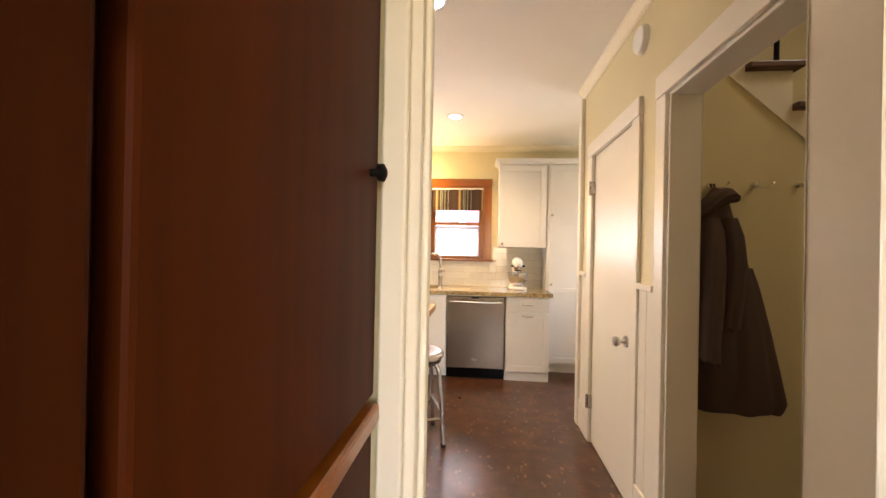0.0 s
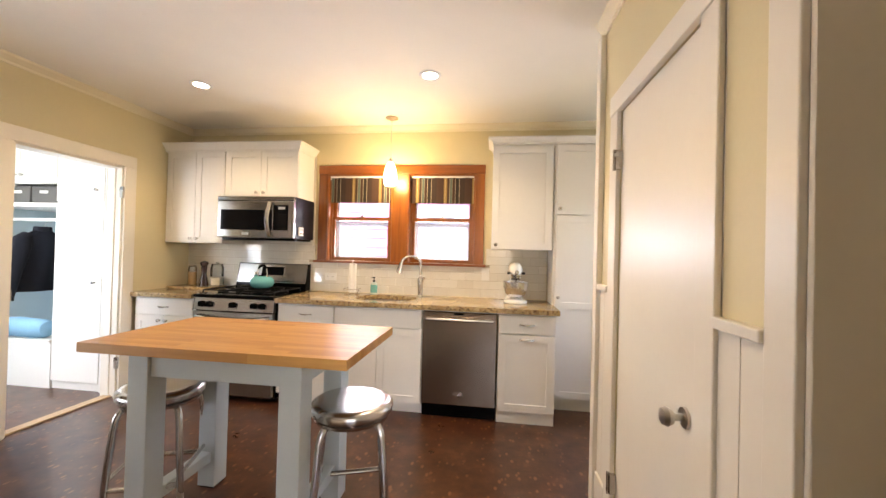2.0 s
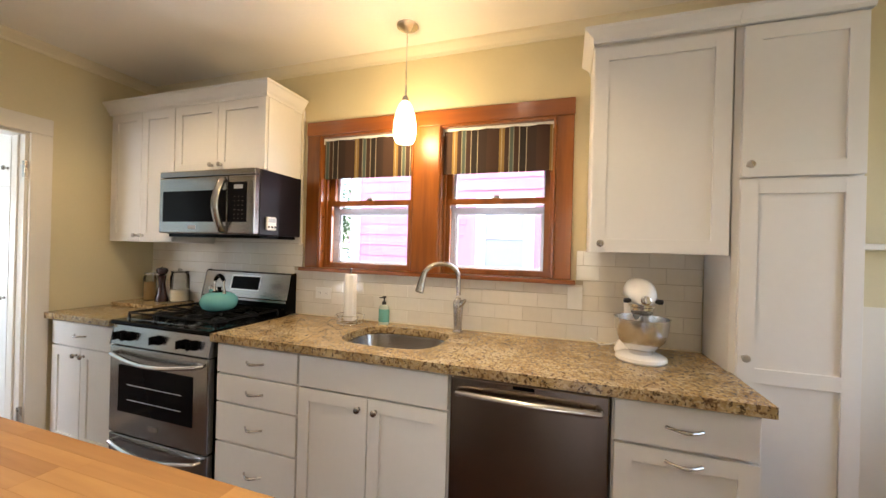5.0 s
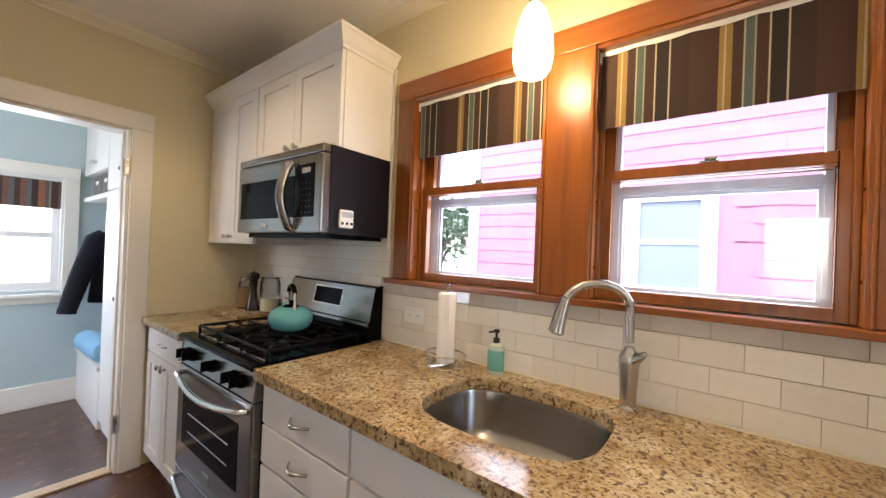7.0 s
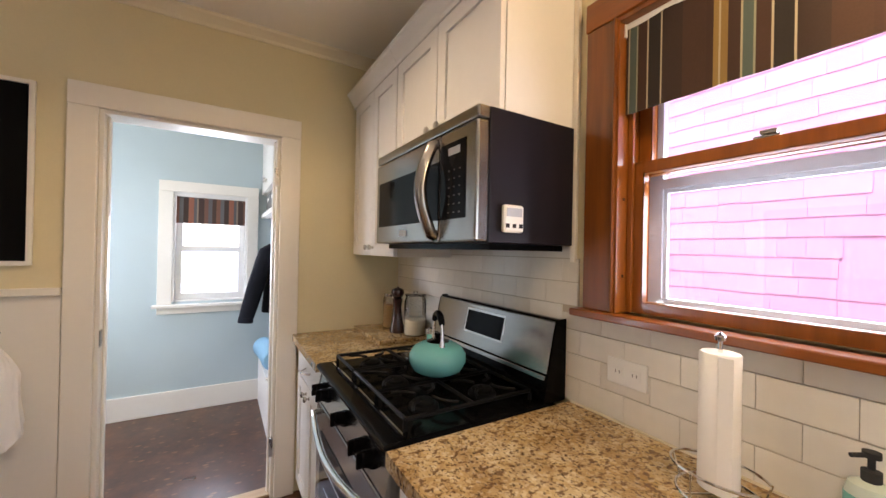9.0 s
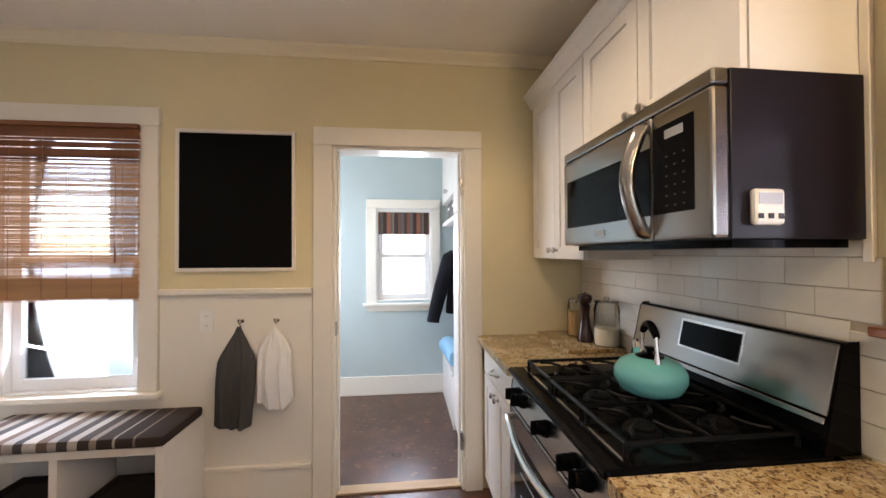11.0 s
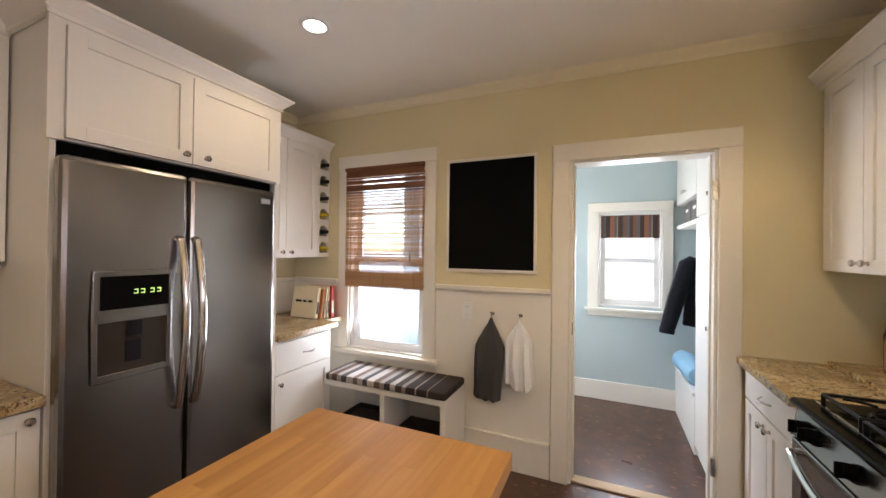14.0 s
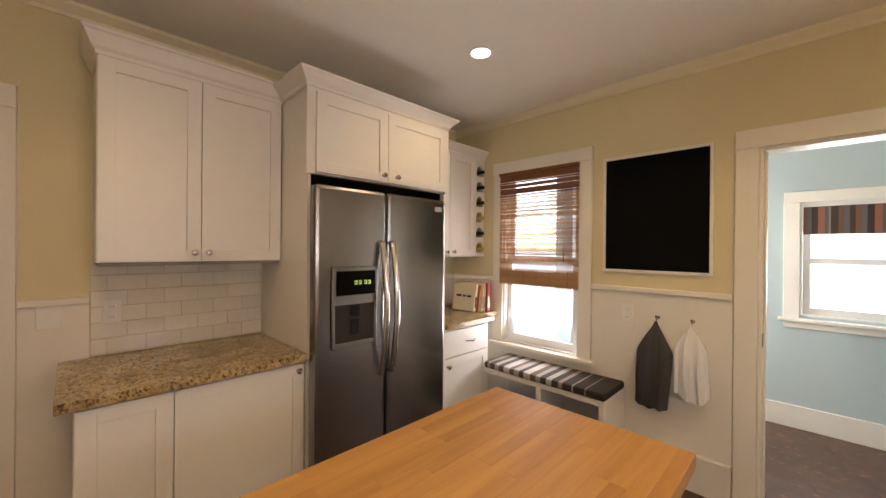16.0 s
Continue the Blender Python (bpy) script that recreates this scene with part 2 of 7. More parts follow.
M = dict(
    concrete=plain("pale_ground", (0.55, 0.54, 0.52), 0.9, vary=0.15),
    wall=plain("cream_wall_paint", (0.70, 0.61, 0.38), 0.55, vary=0.04, grain=90),
    crown=plain("pale_cream_moulding_paint", (0.80, 0.72, 0.54), 0.45, vary=0.03, grain=60, lift=0.0),
    blue=plain("blue_grey_wall_paint", (0.46, 0.56, 0.60), 0.55, vary=0.04, grain=90),
    ceiling=plain("ceiling_paint", (0.90, 0.86, 0.79), 0.7, vary=0.03, grain=70),
    trim=plain("white_gloss_trim", (0.80, 0.75, 0.66), 0.32, vary=0.03, grain=40, lift=0.0, spec=0.4),
    cabinet=plain("white_cabinet_lacquer", (0.82, 0.795, 0.75), 0.35, vary=0.03, grain=40, lift=0.02),
    # cabinet white darkened for the shade at the back of the bench cubbies
    inside=plain("shadowed_cubby_paint", (0.70, 0.69, 0.67), 0.5),
    # dark tone for the shade on a cabinet underside
    seam=plain("cabinet_shade", (0.30, 0.28, 0.25), 0.7),
    floor=cork(),
    granite=granite(),
    block=wood("butcher_block", (0.37, 0.172, 0.043), (0.585, 0.328, 0.10), 0.48, 0, 40, 0.06, True),
    fir=wood("amber_fir", (0.125, 0.031, 0.004), (0.37, 0.115, 0.011), 0.30, 2, 30, 0.45),
    fir_x=wood("amber_fir_lengthwise", (0.12, 0.029, 0.004), (0.32, 0.094, 0.011), 0.28, 0, 30, 0.45),
    mahogany=wood("dark_stained_wood", (0.013, 0.0023, 0.0005), (0.078, 0.016, 0.0032), 0.5, 2, 22, 0.0, spec=0.08),
    oak_strip=wood("pale_threshold", (0.36, 0.24, 0.13), (0.56, 0.42, 0.27), 0.5, 1),
    tread=wood("dark_tread", (0.05, 0.016, 0.008), (0.11, 0.04, 0.02), 0.35, 0),
    grey=plain("pale_grey_paint", (0.50, 0.54, 0.54), 0.4, vary=0.05),
    steel=brushed("brushed_steel", (0.35, 0.335, 0.32), 0.22, 0),
    steel_v=brushed("brushed_steel_upright", (0.29, 0.275, 0.265), 0.24, 2),
    dwsteel=brushed("dishwasher_steel", (0.25, 0.195, 0.15), 0.24, 2),
    chrome=plain("polished_chrome", (0.75, 0.74, 0.72), 0.1, 1.0, vary=0.02, lift=0.0),
    nickel=plain("satin_nickel", (0.52, 0.49, 0.45), 0.26, 1.0, vary=0.05, lift=0.01),
    alu=brushed("brushed_aluminium", (0.56, 0.54, 0.52), 0.26, 0),
    sinksteel=brushed("sink_steel", (0.36, 0.335, 0.30), 0.25, 0),
    bottle=plain("pale_soap_bottle", (0.50, 0.58, 0.50), 0.15, lift=0.0),
    black=plain("black_enamel", (0.003, 0.003, 0.0033), 0.12, vary=0.1, lift=0.0, spec=0.06),
    iron=plain("cast_iron", (0.003, 0.003, 0.0033), 0.5, vary=0.2, grain=180, lift=0.3, spec=0.15),
    blackglass=plain("black_glass", (0.006, 0.006, 0.007), 0.05, vary=0.05, lift=0.0, spec=0.05),
    charcoal=plain("charcoal_case", (0.012, 0.010, 0.015), 0.3, lift=0.05, spec=0.25),
    chalk=plain("chalkboard_slate", (0.005, 0.005, 0.005), 0.85, vary=0.3, grain=14, spec=0.08),
    rubber=plain("black_rubber", (0.02, 0.02, 0.02), 0.7),
    plastic=plain("white_plastic", (0.80, 0.79, 0.75), 0.35, vary=0.02, lift=0.0),
    teal=plain("teal_enamel", (0.13, 0.40, 0.41), 0.12, vary=0.06, lift=0.0),
    soap=plain("green_soap", (0.16, 0.42, 0.36), 0.2),
    tile=tile_glaze(),
    grout=plain("grout", (0.46, 0.39, 0.29), 0.85),
    paper=plain("paper_towel", (0.84, 0.82, 0.78), 0.9, vary=0.03, grain=120, lift=0.3),
    white=plain("white_enamel", (0.84, 0.82, 0.78), 0.15, vary=0.02, lift=0.0),
    coat=plain("brown_wool", (0.080, 0.048, 0.036), 0.95, vary=0.25, grain=220, lift=0.5),
    navy=plain("navy_cloth", (0.012, 0.013, 0.019), 0.95, vary=0.3, grain=200, lift=0.4, spec=0.2),
    greycloth=plain("grey_linen", (0.062, 0.058, 0.056), 0.95, vary=0.3, grain=200, lift=0.4),
    whitecloth=plain("white_linen", (0.80, 0.78, 0.76), 0.95, vary=0.08, grain=200, lift=0.4),
    knit=plain("blue_knit", (0.22, 0.42, 0.58), 0.95, vary=0.2, grain=90, lift=0.8),
    bin=plain("grey_felt_box", (0.11, 0.105, 0.10), 0.95, vary=0.15, grain=150, lift=0.3),
    basket=plain("dark_basket", (0.020, 0.014, 0.011), 0.9, vary=0.4, grain=60, lift=0.8),
    bamboo=plain("bamboo_reed", (0.46, 0.25, 0.115), 0.6, vary=0.4, grain=30, stretch=(1, 0.2, 6)),
    bamboo_dark=plain("bamboo_reed_dark", (0.22, 0.085, 0.035), 0.6, vary=0.4, grain=30, stretch=(1, 0.2, 6)),
    pepper=plain("dark_walnut_turning", (0.035, 0.012, 0.008), 0.25),
    flour=plain("flour", (0.75, 0.66, 0.5), 0.95),
    grain=plain("oats", (0.50, 0.34, 0.17), 0.95, grain=150, lift=0.6),
    clear=glass("window_glass"),
    jar=glass("jar_glass", (0.94, 0.96, 0.95)),
    wine=plain("wine_bottle_glass", (0.012, 0.016, 0.010), 0.06, lift=0.0),
    foil=plain("yellow_foil", (0.60, 0.46, 0.03), 0.4),
    red=plain("red_cover", (0.36, 0.03, 0.02), 0.5),
    cream=plain("cream_cover", (0.66, 0.56, 0.38), 0.6),
    orange=plain("orange_cover", (0.5, 0.17, 0.04), 0.55),
    recess=plain("dark_brown_plastic", (0.030, 0.020, 0.014), 0.3, vary=0.2, lift=0.0),
    mirror_steel=plain("polished_steel_bowl", (0.66, 0.655, 0.65), 0.24, 1.0, vary=0.04, lift=0.0),
    storm=plain("storm_sash_metal", (0.46, 0.48, 0.51), 0.42, 0.3),
    vinyl=plain("white_window_sash", (0.80, 0.80, 0.80), 0.4, vary=0.02),
    shade_lit=glow("lit_shade_glass", (1.0, 0.80, 0.42), 0.95),
    bulb=glow("recessed_bulb", (1.0, 0.88, 0.68), 2.0),
    digits=glow("green_digits", (0.55, 1.0, 0.15), 0.22),
    shingle=shingle(),
    housewhite=plain("house_trim_paint", (0.78, 0.78, 0.78), 0.6),
    housepane=plain("house_window_pane", (0.30, 0.36, 0.40), 0.1),
    leaf=plain("leaf", (0.06, 0.12, 0.04), 0.6, vary=0.4),
    bark=plain("bark", (0.10, 0.07, 0.05), 0.9),
    grass=plain("lawn", (0.08, 0.12, 0.04), 0.9, vary=0.3),
    cloth=stripes("striped_blind_cloth", 0, 0.28, [(0.0, (0.050, 0.022, 0.014)), (0.055, (0.27, 0.175, 0.05)), (0.10, (0.42, 0.35, 0.22)), (0.115, (0.25, 0.155, 0.045)), (0.17, (0.045, 0.020, 0.013)), (0.26, (0.34, 0.31, 0.22)), (0.275, (0.075, 0.105, 0.092)), (0.345, (0.26, 0.26, 0.19)), (0.36, (0.050, 0.022, 0.014)), (0.46, (0.44, 0.38, 0.27)), (0.475, (0.020, 0.014, 0.012)), (0.60, (0.44, 0.38, 0.27)), (0.615, (0.035, 0.018, 0.013)), (0.80, (0.055, 0.025, 0.015))]),
    cloth_y=stripes("striped_mudroom_cloth", 1, 0.30, [(0.0, (0.07, 0.04, 0.03)), (0.10, (0.20, 0.09, 0.06)), (0.2, (0.12, 0.12, 0.13)), (0.3, (0.05, 0.03, 0.025)), (0.42, (0.28, 0.11, 0.07)), (0.55, (0.10, 0.10, 0.11)), (0.62, (0.25, 0.20, 0.16)), (0.66, (0.06, 0.035, 0.03)), (0.8, (0.16, 0.08, 0.06)), (0.9, (0.11, 0.11, 0.12))]),
    cushion=stripes("striped_cushion_cloth", 1, 0.94, [(0.0, (0.05, 0.035, 0.03)), (0.04, (0.30, 0.27, 0.26)), (0.07, (0.10, 0.06, 0.05)), (0.115, (0.40, 0.36, 0.32)), (0.155, (0.07, 0.065, 0.07)), (0.20, (0.52, 0.49, 0.46)), (0.26, (0.17, 0.11, 0.09)), (0.30, (0.40, 0.37, 0.35)), (0.345, (0.06, 0.055, 0.06)), (0.385, (0.54, 0.51, 0.48)), (0.445, (0.15, 0.10, 0.08)), (0.49, (0.36, 0.33, 0.31)), (0.53, (0.055, 0.045, 0.045)), (0.575, (0.48, 0.45, 0.42)), (0.62, (0.05, 0.035, 0.03)), (0.67, (0.30, 0.25, 0.22)), (0.70, (0.035, 0.025, 0.022)), (0.77, (0.34, 0.30, 0.27)), (0.785, (0.03, 0.02, 0.018)), (0.86, (0.20, 0.15, 0.12)), (0.872, (0.028, 0.018, 0.015))]),
)


# ---- building helpers ----
def root(ob):
    while ob.parent:
        ob = ob.parent
    return ob


def box(bm, x0, x1, y0, y1, z0, z1):
    vs = [bm.verts.new((x, y, z)) for x in (x0, x1) for y in (y0, y1) for z in (z0, z1)]
    for f in ((0, 1, 3, 2), (4, 6, 7, 5), (0, 4, 5, 1), (2, 3, 7, 6), (0, 2, 6, 4), (1, 5, 7, 3)):
        bm.faces.new([vs[i] for i in f])
    return bm


def boxes(*rows):
    bm = bmesh.new()
    for r in rows:
        box(bm, *r)
    return bm


def lathe(bm, profile, centre=(0, 0, 0), n=28, squash=1.0):
    """A turned shape round a vertical axis; the profile is rows of radius and height."""
    rings = []
    for r, z in profile:
        if r < 1e-5:
            rings.append([bm.verts.new((centre[0], centre[1], centre[2] + z))])
        else:
            rings.append([bm.verts.new((centre[0] + r * math.cos(2 * math.pi * k / n), centre[1] + squash * r * math.sin(2 * math.pi * k / n), centre[2] + z)) for k in range(n)])
    for a, b in zip(rings, rings[1:]):
        for k in range(n):
            q = [a[k % len(a)], a[(k + 1) % len(a)], b[(k + 1) % len(b)], b[k % len(b)]]
            q = list(dict.fromkeys(q))
            if len(q) > 2:
                bm.faces.new(q)
    for ring, flip in ((rings[0], True), (rings[-1], False)):
        if len(ring) > 2:
            bm.faces.new(ring[::-1] if flip else ring)
    return bm


def tube(bm, points, radius, n=10, flat=1.0):
    """A round bar along a line of points; flat squeezes it upright; radius may be a list."""
    pts = [Vector(p) for p in points]
    rings = []
    side = None
    for i, p in enumerate(pts):
        d = (pts[min(i + 1, len(pts) - 1)] - pts[max(i - 1, 0)]).normalized()
        if side is None:
            side = d.orthogonal().normalized()
        side = (side - d * side.dot(d)).normalized()
        up = d.cross(side)
        r = radius[i] if isinstance(radius, (list, tuple)) else radius
        rings.append([bm.verts.new(p + side * r * math.cos(2 * math.pi * k / n) + up * r * flat * math.sin(2 * math.pi * k / n)) for k in range(n)])
    for a, b in zip(rings, rings[1:]):
        for k in range(n):
            bm.faces.new((a[k], a[(k + 1) % n], b[(k + 1) % n], b[k]))
    bm.faces.new(rings[0][::-1])
    bm.faces.new(rings[-1])
    return bm


def arc(a, b, bow, n=10):
    """Points from a to b, pushed out by the vector bow in the middle."""
    a, b, bow = Vector(a), Vector(b), Vector(bow)
    return [a.lerp(b, k / n) + bow * math.sin(math.pi * k / n) for k in range(n + 1)]


def soften(bm, width, segments=2):
    bmesh.ops.remove_doubles(bm, verts=bm.verts, dist=1e-6)
    sharp = [e for e in bm.edges if len(e.link_faces) == 2 and e.calc_face_angle(0) > 0.6]
    bmesh.ops.bevel(bm, geom=sharp, offset=width, segments=segments, profile=0.5, affect="EDGES", clamp_overlap=True)


def finish(name, bm, material, bevel, smooth):
    if bevel:
        soften(bm, bevel)
    bmesh.ops.recalc_face_normals(bm, faces=bm.faces)
    mesh = bpy.data.meshes.new(name)
    bm.to_mesh(mesh)
    bm.free()
    mesh.materials.append(M[material] if isinstance(material, str) else material)
    if smooth:
        mesh.shade_smooth()
        mesh.set_sharp_from_angle(angle=radians(38))
    return mesh


def thing(name, at, label, category, group="", kind=""):
    ob = new(name)
    ob.empty_display_size = 0.05
    ob.location = at
    return tagged(ob, label, category, group, kind)


def part(name, bm, material, parent, label="", bevel=0.0, smooth=False):
    """One mesh under a thing or part. The bmesh is given in the room's coordinates, before the thing is turned."""
    origin = Vector(root(parent).location)
    bmesh.ops.translate(bm, vec=-origin, verts=bm.verts)
    ob = new(name, finish(name, bm, material, bevel, smooth))
    ob.parent = parent
    return tagged(ob, label)


def solid(name, bm, material, label, category, at=(0, 0, 0), group="", kind="", bevel=0.0, smooth=False):
    """A thing or piece of the setting that is one mesh."""
    bmesh.ops.translate(bm, vec=-Vector(at), verts=bm.verts)
    ob = new(name, finish(name, bm, material, bevel, smooth))
    ob.location = at
    return tagged(ob, label, category, group, kind)


def structure(name, bm, material, label, category="wall", bevel=0.0, smooth=False):
    return solid(name, bm, material, label, category, kind="structure", bevel=bevel, smooth=smooth)


# ---- the large structure ----
def wall_along_x(name, x0, x1, y0, y1, z1, openings, material, label):
    """A wall with openings cut through: rows of x from, x to, z from, z to."""
    bm, at = bmesh.new(), x0
    for a, b, c, d in sorted(openings):
        box(bm, at, a, y0, y1, 0, z1)
        if c > 0:
            box(bm, a, b, y0, y1, 0, c)
        box(bm, a, b, y0, y1, d, z1)
        at = b
    box(bm, at, x1, y0, y1, 0, z1)
    return structure(name, bm, material, label)


def wall_along_y(name, x0, x1, y0, y1, z1, openings, material, label):
    bm, at = bmesh.new(), y0
    for a, b, c, d in sorted(openings):
        box(bm, x0, x1, at, a, 0, z1)
        if c > 0:
            box(bm, x0, x1, a, b, 0, c)
        box(bm, x0, x1, a, b, d, z1)
        at = b
    box(bm, x0, x1, at, y1, 0, z1)
    return structure(name, bm, material, label)


WIN_L, WIN_R = (-1.450, -0.772, 1.235, 2.115), (-0.607, 0.058, 1.235, 2.115)
WIN_W, DOOR_W = (1.44, 2.12, 0.66, 2.11), (3.145, 3.915, 0.0, 2.03)
DOOR_S, STAIR, PANTRY = (-0.086, 0.611, 0.0, 2.06), (1.0, 1.815, 0.0, 2.03), (2.165, 2.868, 0.0, 2.03)
WIN_M = (3.284, 3.834, 0.93, 1.86)
MUD_W, MUD_S, MUD_N = -4.60, 2.0, 4.56
wall_along_x("wall_north", W - 0.14, 2.12, N, N + 0.16, 2.6, [WIN_L, WIN_R], "wall", "cream painted kitchen wall with window openings")
wall_along_y("wall_west", W - 0.14, W, S - 0.15, N, 2.6, [WIN_W, DOOR_W], "wall", "cream painted wall with window and doorway")
wall_along_x("wall_south", W - 0.14, 2.45, SB, S, 2.6, [DOOR_S], "wall", "cream painted wall with doorway to the dining room")
wall_along_y("wall_east", E, E + 0.12, S, 3.16, 2.6, [STAIR, PANTRY], "wall", "cream painted wall with stair opening and pantry door")
wall_along_x("wall_return", E + 0.12, 2.12, 3.04, 3.16, 2.6, [], "wall", "cream painted wall round the pantry corner")
wall_along_y("wall_nook", 2.0, 2.12, 3.16, N, 2.6, [(3.45, 4.25, 0.9, 2.0)], "wall", "cream painted wall of the breakfast nook with a window opening")
structure("floor", boxes((-4.75, 2.6, -2.7, N + 0.16, -0.12, 0.0)), "floor", "dark brown flecked cork floor with a satin finish", "floor")
structure("ceiling", boxes((W - 0.14, E + 0.12, S - 0.15, N + 0.16, CEIL, CEIL + 0.1), (E + 0.12, 2.12, 3.04, N + 0.16, CEIL, CEIL + 0.1)), "ceiling", "smooth off-white painted ceiling", "ceiling")
# mudroom
wall_along_y("wall_mudroom_west", MUD_W - 0.14, MUD_W, MUD_S - 0.14, MUD_N + 0.14, 2.6, [WIN_M], "blue", "pale blue-grey painted mudroom wall with window")
wall_along_x("wall_mudroom_south", MUD_W, W - 0.14, MUD_S - 0.14, MUD_S, 2.6, [(-4.2, -3.5, 1.0, 2.0)], "blue", "pale blue-grey painted mudroom wall")
wall_along_x("wall_mudroom_north", MUD_W, W - 0.14, MUD_N, MUD_N + 0.14, 2.6, [], "blue", "pale blue-grey wall behind the coat cubby")
structure("ceiling_mudroom", boxes((MUD_W - 0.14, W - 0.14, MUD_S - 0.14, MUD_N + 0.14, 2.5, 2.6)), "ceiling", "white mudroom ceiling", "ceiling")
# dining room behind the start
wall_along_y("wall_dining_west", -1.9, -1.76, -2.7, SB, 2.6, [], "wall", "cream dining room wall")
wall_along_y("wall_dining_east", 2.45, 2.6, -2.7, S, 2.6, [], "wall", "cream dining room wall")
wall_along_x("wall_dining_south", -1.76, 2.45, -2.7, -2.56, 2.6, [(0.3, 2.1, 0.8, 2.2)], "wall", "cream dining room wall with window opening")
structure("ceiling_dining", boxes((-1.9, 2.6, -2.7, S - 0.15, CEIL, CEIL + 0.1)), "ceiling", "off-white dining room ceiling", "ceiling")

# stair hall: wall under a sloping string, treads behind it
STAIR_Y = 2.02
bm = bmesh.new()


def prism(bm, outline, y0, y1):
    """A flat outline of x and z, given depth along y."""
    a = [bm.verts.new((x, y0, z)) for x, z in outline]
    b = [bm.verts.new((x, y1, z)) for x, z in outline]
    bm.faces.new(a)
    bm.faces.new(b[::-1])
    for k in range(len(a)):
        j = (k + 1) % len(a)
        bm.faces.new((a[k], b[k], b[j], a[j]))
    return bm


SLOPE = 0.912


def string_z(x):
    return 2.18 - SLOPE * (x - 1.18)


structure("wall_stair", prism(bm, [(E + 0.12, 0), (2.45, 0), (2.45, string_z(2.45)), (E + 0.12, string_z(E + 0.12))], STAIR_Y, STAIR_Y + 0.06), "wall", "cream wall under the stair string")
wall_along_y("wall_stair_end", 2.45, 2.6, S, 3.3, 3.9, [], "wall", "cream stair hall wall")
wall_along_x("wall_stair_back", E + 0.12, 2.45, 3.0, 3.13, 3.9, [], "wall", "cream wall beside the stairs")
structure("wall_stair_upper", boxes((E, E + 0.12, S - 0.15, 3.13, 2.70, 3.9), (E + 0.12, 2.6, S - 0.15, S, 2.6, 3.9)), "wall", "cream upper stair hall wall")
structure("ceiling_stair", boxes((E, 2.6, S - 0.15, 3.3, 3.9, 4.0)), "ceiling", "off-white stair hall ceiling", "ceiling")
stairs = thing("staircase", (1.7, 2.5, 0.0), "open staircase with white risers and dark wooden treads", "staircase")
RISE, RUN = 0.187, 0.205
STEPS = [(1.243 + RUN * k, 2.20 - RISE * k) for k in range(-1, 6)]
outline = [(STEPS[0][0], string_z(STEPS[0][0])), (STEPS[-1][0] + RUN, string_z(STEPS[-1][0] + RUN))]
for x, z in STEPS[::-1]:
    outline += [(x + RUN, z), (x, z)]
part("string", prism(bmesh.new(), outline, STAIR_Y - 0.012, STAIR_Y + 0.05), "trim", stairs, "white painted cut stair string")
for x, z in STEPS:
    part("tread", boxes((x, x + RUN + 0.03, STAIR_Y - 0.05, 2.99, z + 0.001, z + 0.034)), "tread", stairs, "dark stained tread", bevel=0.008)
    part("riser", boxes((x - 0.014, x - 0.001, STAIR_Y - 0.01, 2.99, z + 0.036, z + RISE)), "trim", stairs)
bm = bmesh.new()
for a, b in (((1.15, 3.15), (2.3, 2.23)), ((1.15, 2.95), (2.3, 2.03))):
    tube(bm, [(a[0], STAIR_Y + 0.02, a[1] + 0.05), (b[0], STAIR_Y + 0.02, b[1] + 0.05)], 0.016, 8)
for k in range(6):
    x = 1.2 + 0.2 * k
    tube(bm, [(x, STAIR_Y + 0.02, string_z(x) + 0.20), (x, STAIR_Y + 0.02, 3.16 - SLOPE * (x - 1.15))], 0.011, 8)
part("handrail", bm, "iron", stairs, "black metal handrail")


# ---- trim ----
def casing(name, bm, label, material="trim"):
    return structure(name, bm, material, label, "trim", bevel=0.004)


# west doorway: casing, jambs, threshold
y0, y1, _, zt = DOOR_W
casing("trim_mudroom_door", boxes((W, W + 0.022, y0 - 0.105, y0, 0, zt), (W, W + 0.022, y1, y1 + 0.105, 0, zt), (W, W + 0.0225, y0 - 0.105, y1 + 0.105, zt, zt + 0.105)), "white gloss door casing round the mudroom doorway")
casing("jamb_mudroom_door", boxes((W - 0.145, W + 0.004, y0, y0 + 0.018, 0, zt), (W - 0.145, W + 0.004, y1 - 0.018, y1, 0, zt), (W - 0.145, W + 0.004, y0 + 0.018, y1 - 0.018, zt - 0.018, zt), (W - 0.09, W - 0.05, y0 + 0.018, y0 + 0.03, 0, zt - 0.018), (W - 0.09, W - 0.05, y1 - 0.03, y1 - 0.018, 0, zt - 0.018)), "white painted door jamb with stop")
structure("threshold", boxes((W - 0.10, W - 0.02, y0 + 0.018, y1 - 0.018, 0.0, 0.014)), "oak_strip", "pale worn wooden threshold strip", "threshold", bevel=0.005)
for z in (0.30, 1.80):
    solid("door_hinge", boxes((W - 0.012, W + 0.008, y1 - 0.021, y1 - 0.0185, z - 0.045, z + 0.045), (W + 0.006, W + 0.032, y1 - 0.03, y1 - 0.012, z - 0.05, z + 0.05)), "nickel", "bare steel hinge on the white painted door jamb", "hinge", (W, y1, z), group="hinges of the mudroom doorway", bevel=0.003)
solid("strike_plate", boxes((W - 0.035, W + 0.008, y0 + 0.018, y0 + 0.0215, 0.93, 1.01)), "nickel", "small metal strike plate in the white jamb", "strike plate", (W, y0, 0.97), bevel=0.001)
